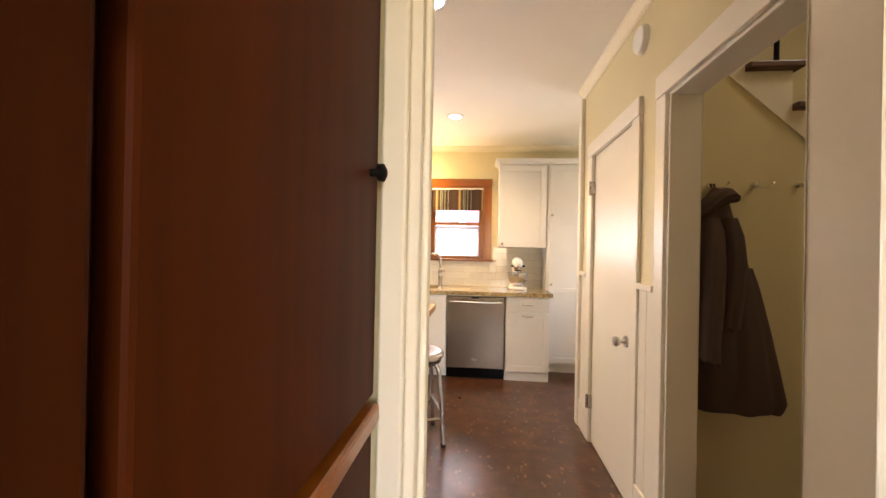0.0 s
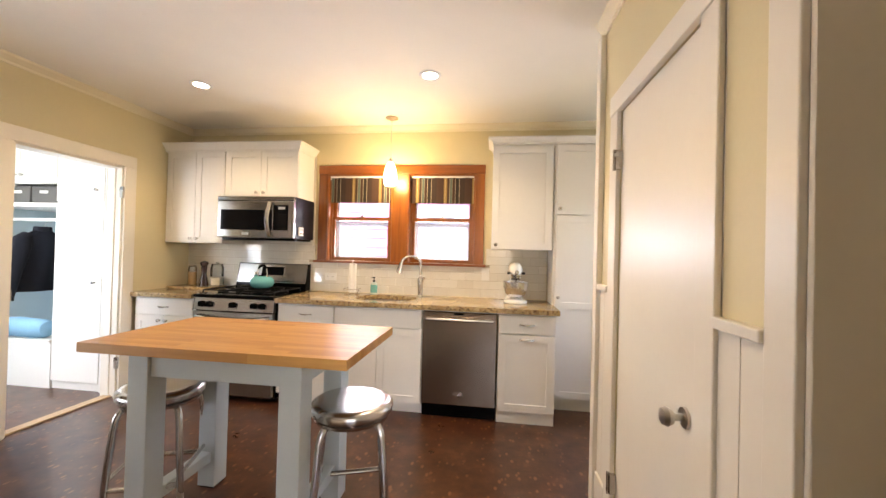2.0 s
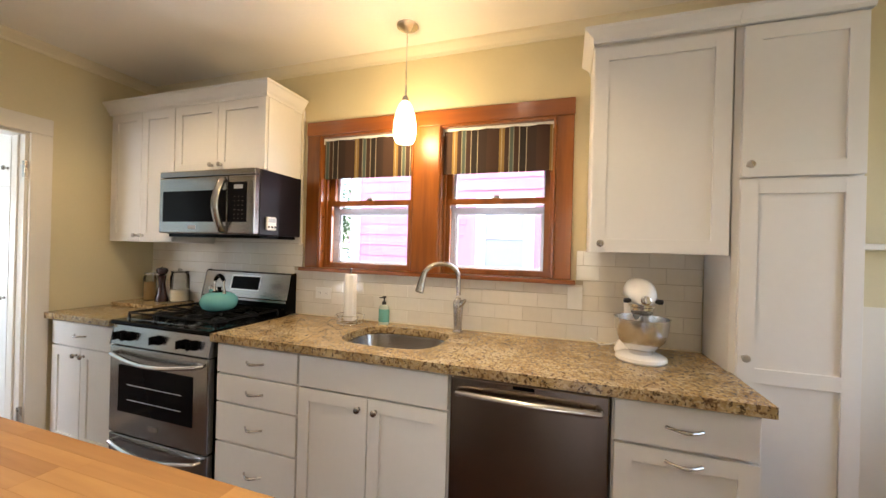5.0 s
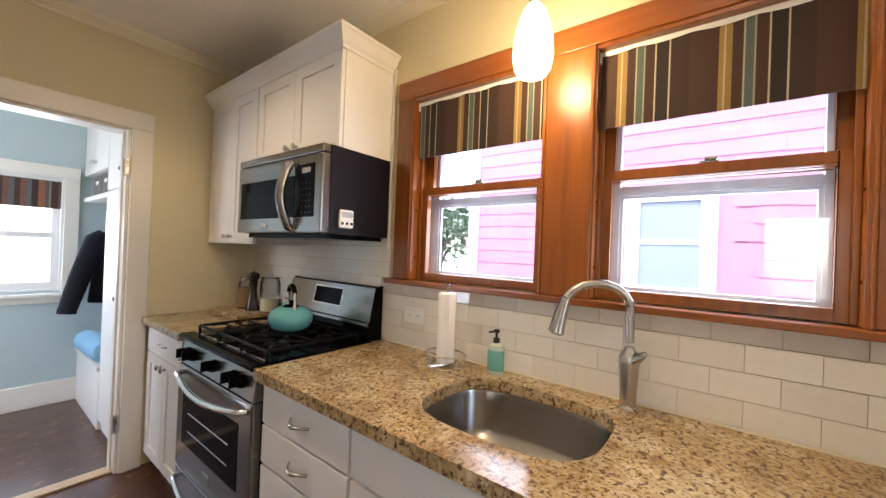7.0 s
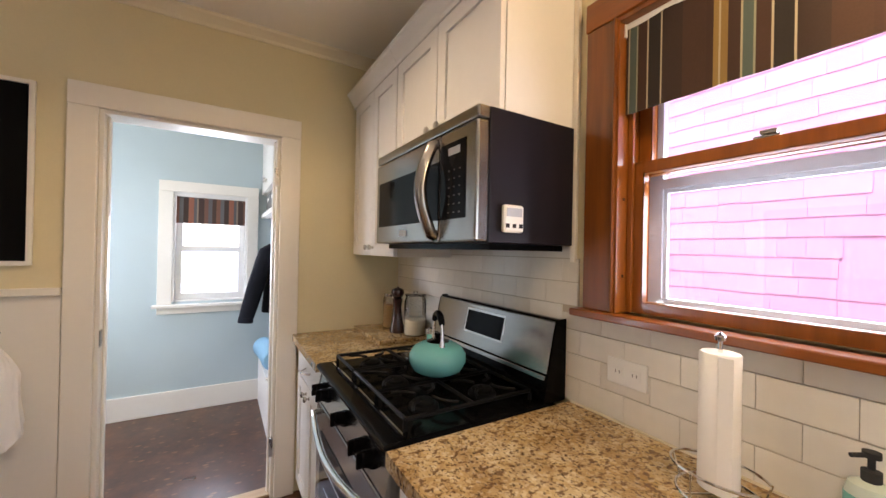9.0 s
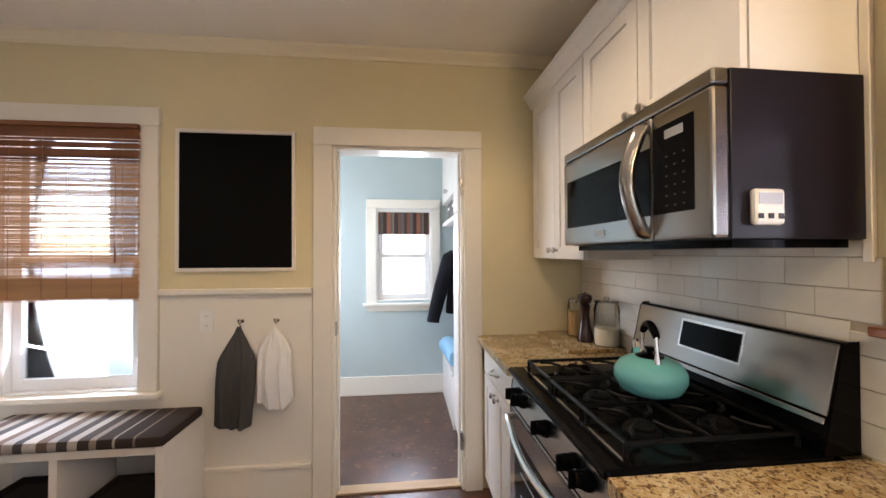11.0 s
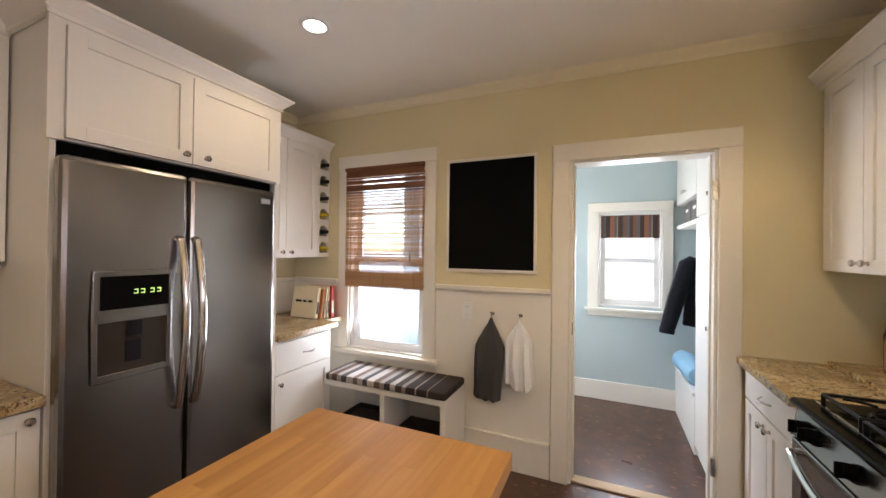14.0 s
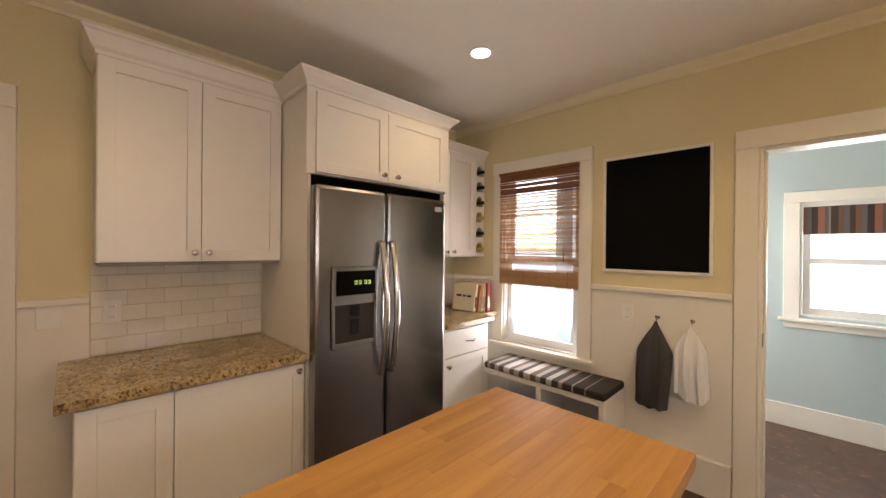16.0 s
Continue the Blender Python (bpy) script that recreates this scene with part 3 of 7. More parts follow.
# south doorway
x0, x1, _, zt = DOOR_S
casing("trim_south_door", boxes((x0 - 0.10, x0, S, S + 0.022, 0, zt), (x1, x1 + 0.10, S, S + 0.022, 0, zt), (x0 - 0.10, x1 + 0.10, S, S + 0.026, zt, zt + 0.10)), "white gloss door casing in the kitchen")
casing("trim_south_door_back", boxes((x0 - 0.04, x0, SB - 0.022, SB, 0, zt), (x1, x1 + 0.10, SB - 0.022, SB, 0, zt), (x0 - 0.04, x1 + 0.10, SB - 0.026, SB, zt, zt + 0.10)), "white gloss door casing on the dining side")
casing("jamb_south_door", boxes((x0, x0 + 0.016, SB - 0.004, S + 0.004, 0, zt), (x1 - 0.016, x1, SB - 0.004, S + 0.004, 0, zt), (x0 + 0.016, x1 - 0.016, SB - 0.004, S + 0.004, zt - 0.016, zt), (x0 + 0.016, x0 + 0.028, S - 0.075, S - 0.04, 0, zt - 0.016)), "white painted door jamb")
# stair opening
y0, y1, _, zt = STAIR
casing("trim_stair_opening", boxes((E - 0.02, E, y1, y1 + 0.085, 0, zt), (E - 0.02, E, y0 - 0.085, y0, 0, zt), (E - 0.024, E, y0 - 0.085, y1 + 0.085, zt, zt + 0.10)), "white gloss casing round the stair opening")
casing("jamb_stair_opening", boxes((E - 0.004, E + 0.124, y1 - 0.016, y1, 0, zt), (E - 0.004, E + 0.124, y0, y0 + 0.016, 0, zt), (E - 0.004, E + 0.124, y0 + 0.016, y1 - 0.016, zt - 0.016, zt)), "white painted opening lining")
# pantry door
y0, y1, _, zt = PANTRY
casing("trim_pantry_door", boxes((E - 0.02, E, y0 - 0.09, y0, 0, zt), (E - 0.02, E, y1, y1 + 0.10, 0, zt), (E - 0.024, E, y0 - 0.09, y1 + 0.10, zt, zt + 0.095)), "white gloss casing round the pantry door")
pdoor = thing("pantry_door", (E + 0.02, y1, 0), "closed flat white gloss painted pantry door", "door", kind="structure")
part("leaf", boxes((E + 0.004, E + 0.04, y0 + 0.004, y1 - 0.004, 0.008, zt - 0.004)), "trim", pdoor, bevel=0.002)
part("jamb", boxes((E + 0.045, E + 0.12, y0, y1, 0.0, zt)), "trim", pdoor)
for z in (0.29, 1.797):
    part("hinge", boxes((E - 0.026, E + 0.003, y1 - 0.02, y1 + 0.012, z - 0.045, z + 0.045), (E - 0.034, E - 0.021, y1 - 0.006, y1 + 0.006, z - 0.05, z + 0.05)), "nickel", pdoor, "brushed steel hinge", bevel=0.002)
bm = tube(bmesh.new(), [(E + 0.004 - d, y0 + 0.085, 0.862) for d in (0, 0.008, 0.0081, 0.035, 0.04, 0.055, 0.068, 0.072)], [0.032, 0.03, 0.011, 0.011, 0.022, 0.029, 0.024, 0.010], 20)
part("knob", bm, "nickel", pdoor, "worn satin metal door knob", smooth=True)
# corner bead, chair rails, wainscot, baseboards, crown
casing("trim_corner", boxes((E - 0.03, E, 3.125, 3.19, 0, CEIL - 0.06), (E, E + 0.035, 3.16, 3.19, 0, CEIL - 0.06)), "white corner trim at the end of the wall")
RAIL = 1.20


def rail_y(x, sign, y0, y1):
    return (min(x, x + sign * 0.028), max(x, x + sign * 0.028), y0, y1, RAIL - 0.02, RAIL + 0.012)


def panel_y(x, sign, y0, y1):
    return (min(x, x + sign * 0.008), max(x, x + sign * 0.008), y0, y1, 0, RAIL - (0.02 if sign > 0 else 0.034))


def base_y(x, sign, y0, y1, h=0.20):
    return (min(x, x + sign * 0.02), max(x, x + sign * 0.02), y0, y1, 0, h)


for piece in (panel_y(W, 1, S, 1.335), panel_y(W, 1, 2.225, 3.035), (W, W + 0.008, 1.335, 2.225, 0, 0.63)):
    structure("wainscot_west", boxes(piece), "trim", "white painted wainscot panelling below the rail", "wainscot")
casing("trim_rail_west", boxes(rail_y(W, 1, S + 0.01, 1.335), rail_y(W, 1, 2.225, 3.035)), "white chair rail")
casing("baseboard_west", boxes(base_y(W, 1, 2.46, 3.035)), "tall white baseboard")
casing("trim_base_cap_west", boxes((W, W + 0.028, 2.46, 3.035, 0.2, 0.226)), "white baseboard cap moulding")
for a, b in ((2.97, 3.045), (3.049, 3.125), (1.901, 1.986), (1.990, 2.074)):
    structure("wainscot_east", boxes(panel_y(E, -1, a, b)), "trim", "white painted wainscot board beside the pantry door", "wainscot")
casing("trim_rail_east", boxes(*[(E - 0.028, E, a, b, RAIL - 0.034, RAIL - 0.004) for a, b in ((2.97, 3.125), (1.901, 2.074))]), "white chair rail")
casing("baseboard_east", boxes(base_y(E, -1, 2.97, 3.125), base_y(E, -1, 1.901, 2.074)), "white baseboard")
structure("wainscot_south", boxes((-0.42, -0.188, S, S + 0.008, 0, RAIL - 0.02), (W + 0.01, -2.25, S, S + 0.008, 0.93, RAIL - 0.02)), "trim", "white painted wainscot panelling beside the counter", "wainscot")
casing("trim_rail_south", boxes((-0.42, -0.188, S, S + 0.028, RAIL - 0.02, RAIL + 0.012), (W + 0.03, -2.25, S, S + 0.028, RAIL - 0.02, RAIL + 0.012)), "white chair rail")
structure("wainscot_nook", boxes((1.19, 2.0, N - 0.008, N, 0, RAIL - 0.02), (1.98, 2.0, 3.16, N - 0.01, 0, 0.2)), "trim", "white painted wainscot beside the tall cabinet", "wainscot")


def crown(name, runs):
    """A small cream cove moulding under the ceiling; runs of from, to and the way into the room."""
    bm = bmesh.new()
    for (ax, ay), (bx, by), (nx, ny) in runs:
        prof = [(0, -0.062), (0.010, -0.062), (0.014, -0.045), (0.030, -0.028), (0.044, -0.014), (0.050, 0), (0, 0)]
        a = [bm.verts.new((ax + nx * d, ay + ny * d, CEIL + h)) for d, h in prof]
        b = [bm.verts.new((bx + nx * d, by + ny * d, CEIL + h)) for d, h in prof]
        for k in range(len(a)):
            j = (k + 1) % len(a)
            bm.faces.new((a[k], a[j], b[j], b[k]))
        bm.faces.new(a)
        bm.faces.new(b[::-1])
    return structure(name, bm, "crown", "small pale cream painted crown moulding under the ceiling", "crown moulding")


crown("trim_crown", [((W, S), (W, N), (1, 0)), ((W, N), (2.0, N), (0, -1)), ((W, S), (E, S), (0, 1)), ((E, S), (E, 3.16), (-1, 0)), ((E, 3.16), (2.0, 3.16), (0, 1))])
# mudroom trim
casing("baseboard_mudroom", boxes((MUD_W, MUD_W + 0.02, MUD_S, 3.95, 0, 0.185)), "tall white mudroom baseboard", "cabinet")
y0, y1, z0, z1 = WIN_M
casing("trim_mudroom_window", boxes((MUD_W, MUD_W + 0.022, y0 - 0.10, y0, z0 - 0.02, z1), (MUD_W, MUD_W + 0.022, y1, y1 + 0.09, z0 - 0.02, z1), (MUD_W, MUD_W + 0.024, y0 - 0.10, y1 + 0.09, z1, z1 + 0.09), (MUD_W - 0.1, MUD_W + 0.06, y0 - 0.13, y1 + 0.10, z0 - 0.045, z0 - 0.02), (MUD_W, MUD_W + 0.018, y0 - 0.1, y1 + 0.09, z0 - 0.10, z0 - 0.045)), "white casing and sill of the mudroom window", "cabinet")


# ---- windows ----
def pane(name, bm, parent):
    ob = part(name, bm, "clear", parent, "clear window pane")
    ob.visible_shadow = False
    return ob


def sash_window_y(name, opening, y_in, wood_material, label):
    """A double-hung window in a wall that faces along y: two sashes, storm frame, panes."""
    x0, x1, z0, z1 = opening
    win = thing(name, ((x0 + x1) / 2, y_in, z0), label, "window", kind="structure")
    mid = 1.685
    # linings
    part("jamb", boxes((x0, x0 + 0.015, y_in - 0.02, y_in + 0.155, z0, z1), (x1 - 0.015, x1, y_in - 0.02, y_in + 0.155, z0, z1), (x0 + 0.015, x1 - 0.015, y_in - 0.02, y_in + 0.155, z1 - 0.015, z1), (x0 + 0.015, x0 + 0.03, y_in + 0.03, y_in + 0.042, z0, z1 - 0.015), (x1 - 0.03, x1 - 0.015, y_in + 0.03, y_in + 0.042, z0, z1 - 0.015)), wood_material, win, bevel=0.002)
    a, b = x0 + 0.016, x1 - 0.016
    w, rail = 0.038, 0.036
    low = part("lower_sash", boxes((a, a + w, y_in + 0.045, y_in + 0.08, z0 + 0.002, mid), (b - w, b, y_in + 0.045, y_in + 0.08, z0 + 0.002, mid), (a + w, b - w, y_in + 0.045, y_in + 0.08, z0 + 0.002, z0 + rail), (a + w, b - w, y_in + 0.045, y_in + 0.08, mid - 0.034, mid)), wood_material, win, bevel=0.003)
    pane("pane", boxes((a + w - 0.003, b - w + 0.003, y_in + 0.060, y_in + 0.064, z0 + rail - 0.004, mid - 0.03)), low)
    up = part("upper_sash", boxes((a, a + w, y_in + 0.084, y_in + 0.118, mid - 0.035, z1 - 0.016), (b - w, b, y_in + 0.084, y_in + 0.118, mid - 0.035, z1 - 0.016), (a + w, b - w, y_in + 0.084, y_in + 0.118, mid - 0.035, mid - 0.002), (a + w, b - w, y_in + 0.084, y_in + 0.118, z1 - 0.07, z1 - 0.016)), wood_material, win, bevel=0.003)
    pane("pane", boxes((a + w - 0.003, b - w + 0.003, y_in + 0.100, y_in + 0.104, mid - 0.004, z1 - 0.066)), up)
    part("storm_frame", boxes((a, a + 0.052, y_in + 0.125, y_in + 0.15, z0, z1), (b - 0.052, b, y_in + 0.125, y_in + 0.15, z0, z1), (a + 0.052, b - 0.052, y_in + 0.125, y_in + 0.15, z0, z0 + 0.045), (a + 0.052, b - 0.052, y_in + 0.125, y_in + 0.15, mid - 0.075, mid - 0.045), (a + 0.052, a + 0.064, y_in + 0.132, y_in + 0.142, z0 + 0.045, mid - 0.075), (b - 0.064, b - 0.052, y_in + 0.132, y_in + 0.142, z0 + 0.045, mid - 0.075), (a + 0.064, b - 0.064, y_in + 0.132, y_in + 0.142, mid - 0.088, mid - 0.0755)), "storm", win, "grey metal storm frame")
    for x in (x0 + 0.0155, x1 - 0.0155):
        for z in (z0 + 0.11, z0 + 0.34):
            part("screw", tube(bmesh.new(), [(x - 0.001, y_in + 0.012, z), (x + 0.001, y_in + 0.012, z)], 0.0045, 10), "pepper", win, "dark screw head in the jamb")
    part("sash_lock", boxes(((a + b) / 2 - 0.025, (a + b) / 2 + 0.025, y_in + 0.05, y_in + 0.075, mid, mid + 0.008), ((a + b) / 2 - 0.012, (a + b) / 2 + 0.02, y_in + 0.048, y_in + 0.066, mid + 0.008, mid + 0.02)), "nickel", win, "small brass-coloured sash lock", bevel=0.003)
    return win


sash_window_y("window_1", WIN_L, N, "fir", "amber stained wooden double-hung window over the sink")
sash_window_y("window_2", WIN_R, N, "fir", "amber stained wooden double-hung window over the sink")
UPRIGHT = [(-1.548, -1.450), (-0.772, -0.607), (0.058, 0.148)]
casing("trim_window_north_upright", boxes(*[(a, b, N - 0.024, N, 1.235, 2.115) for a, b in UPRIGHT], *[(x, x + 0.008, N - 0.032, N - 0.002, 1.235, 2.115) for x in (-1.450, -0.780, -0.607, 0.050)]), "amber stained wooden window casing", "fir")
casing("trim_window_north_head", boxes((-1.551, 0.151, N - 0.028, N, 2.115, 2.205)), "amber stained wooden window head", "fir_x")
casing("sill_window_north", boxes((-1.575, 0.172, N - 0.055, N + 0.045, 1.212, 1.235)), "amber stained wooden window sill", "fir_x")
structure("mullion_window_north", boxes((-0.771, -0.608, N + 0.001, N + 0.155, 1.235, 2.115)), "fir", "wooden mullion between the two windows", "trim")


def sash_window_x(name, opening, x_in, mid, label):
    """A white double-hung window in a wall that faces along x, towards +x."""
    y0, y1, z0, z1 = opening
    win = thing(name, (x_in, (y0 + y1) / 2, z0), label, "window", kind="structure")
    part("jamb", boxes((x_in - 0.14, x_in + 0.003, y0, y0 + 0.015, z0, z1), (x_in - 0.14, x_in + 0.003, y1 - 0.015, y1, z0, z1), (x_in - 0.14, x_in + 0.003, y0 + 0.015, y1 - 0.015, z1 - 0.015, z1), (x_in - 0.14, x_in + 0.0, y0 + 0.015, y1 - 0.015, z0, z0 + 0.012)), "vinyl", win, bevel=0.002)
    a, b = y0 + 0.016, y1 - 0.016
    low = part("lower_sash", boxes((x_in - 0.075, x_in - 0.04, a, a + 0.045, z0 + 0.013, mid), (x_in - 0.075, x_in - 0.04, b - 0.045, b, z0 + 0.013, mid), (x_in - 0.075, x_in - 0.04, a + 0.045, b - 0.045, z0 + 0.013, z0 + 0.07), (x_in - 0.075, x_in - 0.04, a + 0.045, b - 0.045, mid - 0.04, mid)), "vinyl", win, bevel=0.003)
    pane("pane", boxes((x_in - 0.06, x_in - 0.056, a + 0.042, b - 0.042, z0 + 0.066, mid - 0.036)), low)
    up = part("upper_sash", boxes((x_in - 0.112, x_in - 0.078, a, a + 0.045, mid - 0.04, z1 - 0.016), (x_in - 0.112, x_in - 0.078, b - 0.045, b, mid - 0.04, z1 - 0.016), (x_in - 0.112, x_in - 0.078, a + 0.045, b - 0.045, mid - 0.04, mid - 0.002), (x_in - 0.112, x_in - 0.078, a + 0.045, b - 0.045, z1 - 0.06, z1 - 0.016)), "vinyl", win, bevel=0.003)
    pane("pane", boxes((x_in - 0.098, x_in - 0.094, a + 0.042, b - 0.042, mid - 0.004, z1 - 0.056)), up)
    return win


sash_window_x("window_3", WIN_W, W, 1.40, "white double-hung window above the bench")
sash_window_x("window_4", WIN_M, MUD_W, 1.40, "white double-hung mudroom window")
y0, y1, z0, z1 = WIN_W
casing("trim_window_west", boxes((W, W + 0.022, y0 - 0.10, y0, z0, z1), (W, W + 0.022, y1, y1 + 0.10, z0, z1), (W, W + 0.026, y0 - 0.105, y1 + 0.105, z1, z1 + 0.10)), "white gloss casing of the window over the bench")
casing("sill_window_west", boxes((W - 0.03, W + 0.06, y0 - 0.11, y1 + 0.125, z0 - 0.03, z0)), "white window sill over the bench")

# ---- outdoors ----
# made-up pale sheet, so the unknown ground outside reads as bright glare
structure("pavement", boxes((-290.0, -4.9, -200, 200, -0.7, -0.66), (-4.9, 9.0, 4.9, 7.6, -0.7, -0.66)), "concrete", "pale ground added to read as glare outside the windows", "pavement")
structure("ground", boxes((-300, 300, -300, 300, -0.9, -0.7)), "grass", "lawn round the house", "ground")
house = thing("house", (2.0, 8.0, -0.7), "pink shingled neighbouring house with white window trim", "house")
HY, HX = 7.8, -3.15
part("wall", boxes((HX, 9.0, HY, HY + 5, -0.7, 5.2)), "shingle", house)
rng = random.Random(4)
bm = bmesh.new()
for row in range(30):
    z = 0.1 + row * 0.165
    x = HX + rng.uniform(-0.1, 0)
    while x < 3.2:
        w = rng.uniform(0.18, 0.45)
        dz = rng.uniform(-0.006, 0.006)
        if not (x + w > -1.23 and x < -0.22 and 0.9 < z + 0.1 < 2.2):
            vs = [bm.verts.new(p) for p in ((x, HY - 0.014, z + dz), (x + w - 0.0025, HY - 0.014, z + dz), (x + w - 0.0025, HY - 0.004, z + 0.175), (x, HY - 0.004, z + 0.175), (x, HY - 0.001, z + dz), (x + w - 0.0025, HY - 0.001, z + dz))]
            for f in ((0, 1, 2, 3), (0, 4, 5, 1), (0, 3, 4), (1, 5, 2)):
                bm.faces.new([vs[i] for i in f])
        x += w
tagged(part("shingles", bm, "shingle", house, "rows of pink wooden shingles"), kind="stuff")
hw = part("window", boxes((-1.12, -0.98, HY - 0.04, HY, 1.0, 2.14), (-0.44, -0.30, HY - 0.04, HY, 1.0, 2.14), (-0.98, -0.44, HY - 0.04, HY, 1.99, 2.14), (-0.98, -0.44, HY - 0.05, HY, 1.0, 1.10), (-0.98, -0.44, HY - 0.025, HY, 1.54, 1.59)), "housewhite", house, "white window trim", bevel=0.004)
part("pane", boxes((-0.98, -0.44, HY - 0.012, HY - 0.004, 1.1, 1.99)), "housepane", hw)
part("corner_board", boxes((HX - 0.03, HX + 0.12, HY - 0.035, HY + 0.1, -0.7, 5.2)), "housewhite", house)
roof = prism(bmesh.new(), [(HX - 0.4, 5.2), (9.4, 5.2), (3.0, 8.6)], HY - 0.4, HY + 5.4)
part("roof", roof, "storm", house, "grey roof")


def tree_at(x, y, height, spread, seed, label):
    r = random.Random(seed)
    t = thing("tree", (x, y, -0.7), label, "tree")
    bm = bmesh.new()
    tube(bm, [(x, y, -0.7), (x + 0.05, y, height * 0.3), (x + 0.1, y + 0.1, height * 0.7)], [0.22, 0.16, 0.06], 10)
    tips = []
    for k in range(9):
        ang, h = 2.4 * k, height * (0.3 + 0.05 * k)
        tip = (x + spread * 0.7 * math.cos(ang), y + spread * 0.7 * math.sin(ang), h + height * 0.28)
        tube(bm, [(x + 0.07, y + 0.03, h), ((x + tip[0]) / 2, (y + tip[1]) / 2, h + height * 0.18), tip], [0.07, 0.045, 0.015], 7)
        tips.append(tip)
    part("trunk", bm, "bark", t)
    bm = bmesh.new()
    for k in range(2600):
        c = Vector(r.choice(tips)) + Vector((r.gauss(0, spread * 0.3), r.gauss(0, spread * 0.3), r.gauss(0, height * 0.10)))
        d = Vector((r.gauss(0, 1), r.gauss(0, 1), r.gauss(0, 0.6))).normalized()
        s = d.orthogonal().normalized()
        n2 = r.uniform(0.05, 0.11)
        bm.faces.new([bm.verts.new(c + d * n2), bm.verts.new(c + s * n2 * 0.5), bm.verts.new(c - d * n2), bm.verts.new(c - s * n2 * 0.5)])
    tagged(part("crown", bm, "leaf", t, "loose leafy crown"), kind="stuff")


tree_at(-7.9, 13.0, 2.9, 1.2, 3, "leafy green garden tree behind the neighbouring house")
tree_at(-26.0, 1.5, 7.0, 2.4, 5, "leafy green tree outside the bench window")

# ---- cabinets ----
def knob(parent, x, y, z, way, material="nickel"):
    pts = [(x, y + way * d, z) for d in (0, 0.004, 0.0045, 0.014, 0.017, 0.024, 0.029, 0.031)]
    return part("knob", tube(bmesh.new(), pts, [0.009, 0.009, 0.0055, 0.0055, 0.013, 0.0155, 0.012, 0.004], 14), material, parent, "satin nickel knob", smooth=True)


def pull(parent, x, y, z, way, length=0.11):
    bm = tube(bmesh.new(), arc((x - length / 2, y + way * 0.003, z), (x + length / 2, y + way * 0.003, z), (0, way * 0.030, 0), 12), [0.006, 0.0052, 0.005, 0.005, 0.006, 0.007, 0.0075, 0.007, 0.006, 0.005, 0.005, 0.0052, 0.006], 10, 0.7)
    return part("handle", bm, "nickel", parent, "satin nickel bow handle", smooth=True)


def shaker(parent, x0, x1, z0, z1, y, way, frame_width=0.058, mid=None, name="door"):
    """A framed door with a sunk panel; its face is at y and looks along way."""
    b, p = y - way * 0.02, y - way * 0.009
    ya, yb, yp = min(y, b), max(y, b), sorted((p, b))
    w = frame_width
    rows = [(x0, x0 + w, ya, yb, z0, z1), (x1 - w, x1, ya, yb, z0, z1), (x0 + w, x1 - w, ya, yb, z0, z0 + w), (x0 + w, x1 - w, ya, yb, z1 - w, z1), (x0 + w, x1 - w, yp[0], yp[1], z0 + w, z1 - w)]
    if mid:
        rows.append((x0 + w, x1 - w, ya, yb, mid - w / 2, mid + w / 2))
    return part(name, boxes(*rows), "cabinet", parent, "white shaker door with a sunk panel", bevel=0.0015)


def slab(parent, x0, x1, z0, z1, y, way, name="drawer_front"):
    b = y - way * 0.02
    return part(name, boxes((x0, x1, min(y, b), max(y, b), z0, z1)), "cabinet", parent, "flat white drawer front", bevel=0.002)


def cornice(parent, runs, z, rise=0.085, out=0.05):
    """A flared white cornice on top of a cabinet; runs of from, to and the way out."""
    for (ax, ay), (bx, by), (nx, ny), la, lb in runs:
        bm = bmesh.new()
        tx, ty = (bx - ax), (by - ay)
        ln = math.hypot(tx, ty)
        tx, ty = tx / ln, ty / ln
        prof = [(-0.012, 0), (0.006, 0), (0.008, 0.016), (0.020, 0.030), (out - 0.008, rise - 0.018), (out, rise - 0.012), (out, rise), (-0.012, rise)]
        a = [bm.verts.new((ax + nx * d - tx * max(d, 0) * la, ay + ny * d - ty * max(d, 0) * la, z + h)) for d, h in prof]
        b = [bm.verts.new((bx + nx * d + tx * max(d, 0) * lb, by + ny * d + ty * max(d, 0) * lb, z + h)) for d, h in prof]
        for k in range(len(a)):
            j = (k + 1) % len(a)
            bm.faces.new((a[k], a[j], b[j], b[k]))
        bm.faces.new(a)
        bm.faces.new(b[::-1])
        part("cornice", bm, "cabinet", parent, "flared white cornice")


SF_Y = 1.49         # face of the south base doors
FY = 4.025          # face of the north base doors
G = 0.0025          # half a gap between fronts


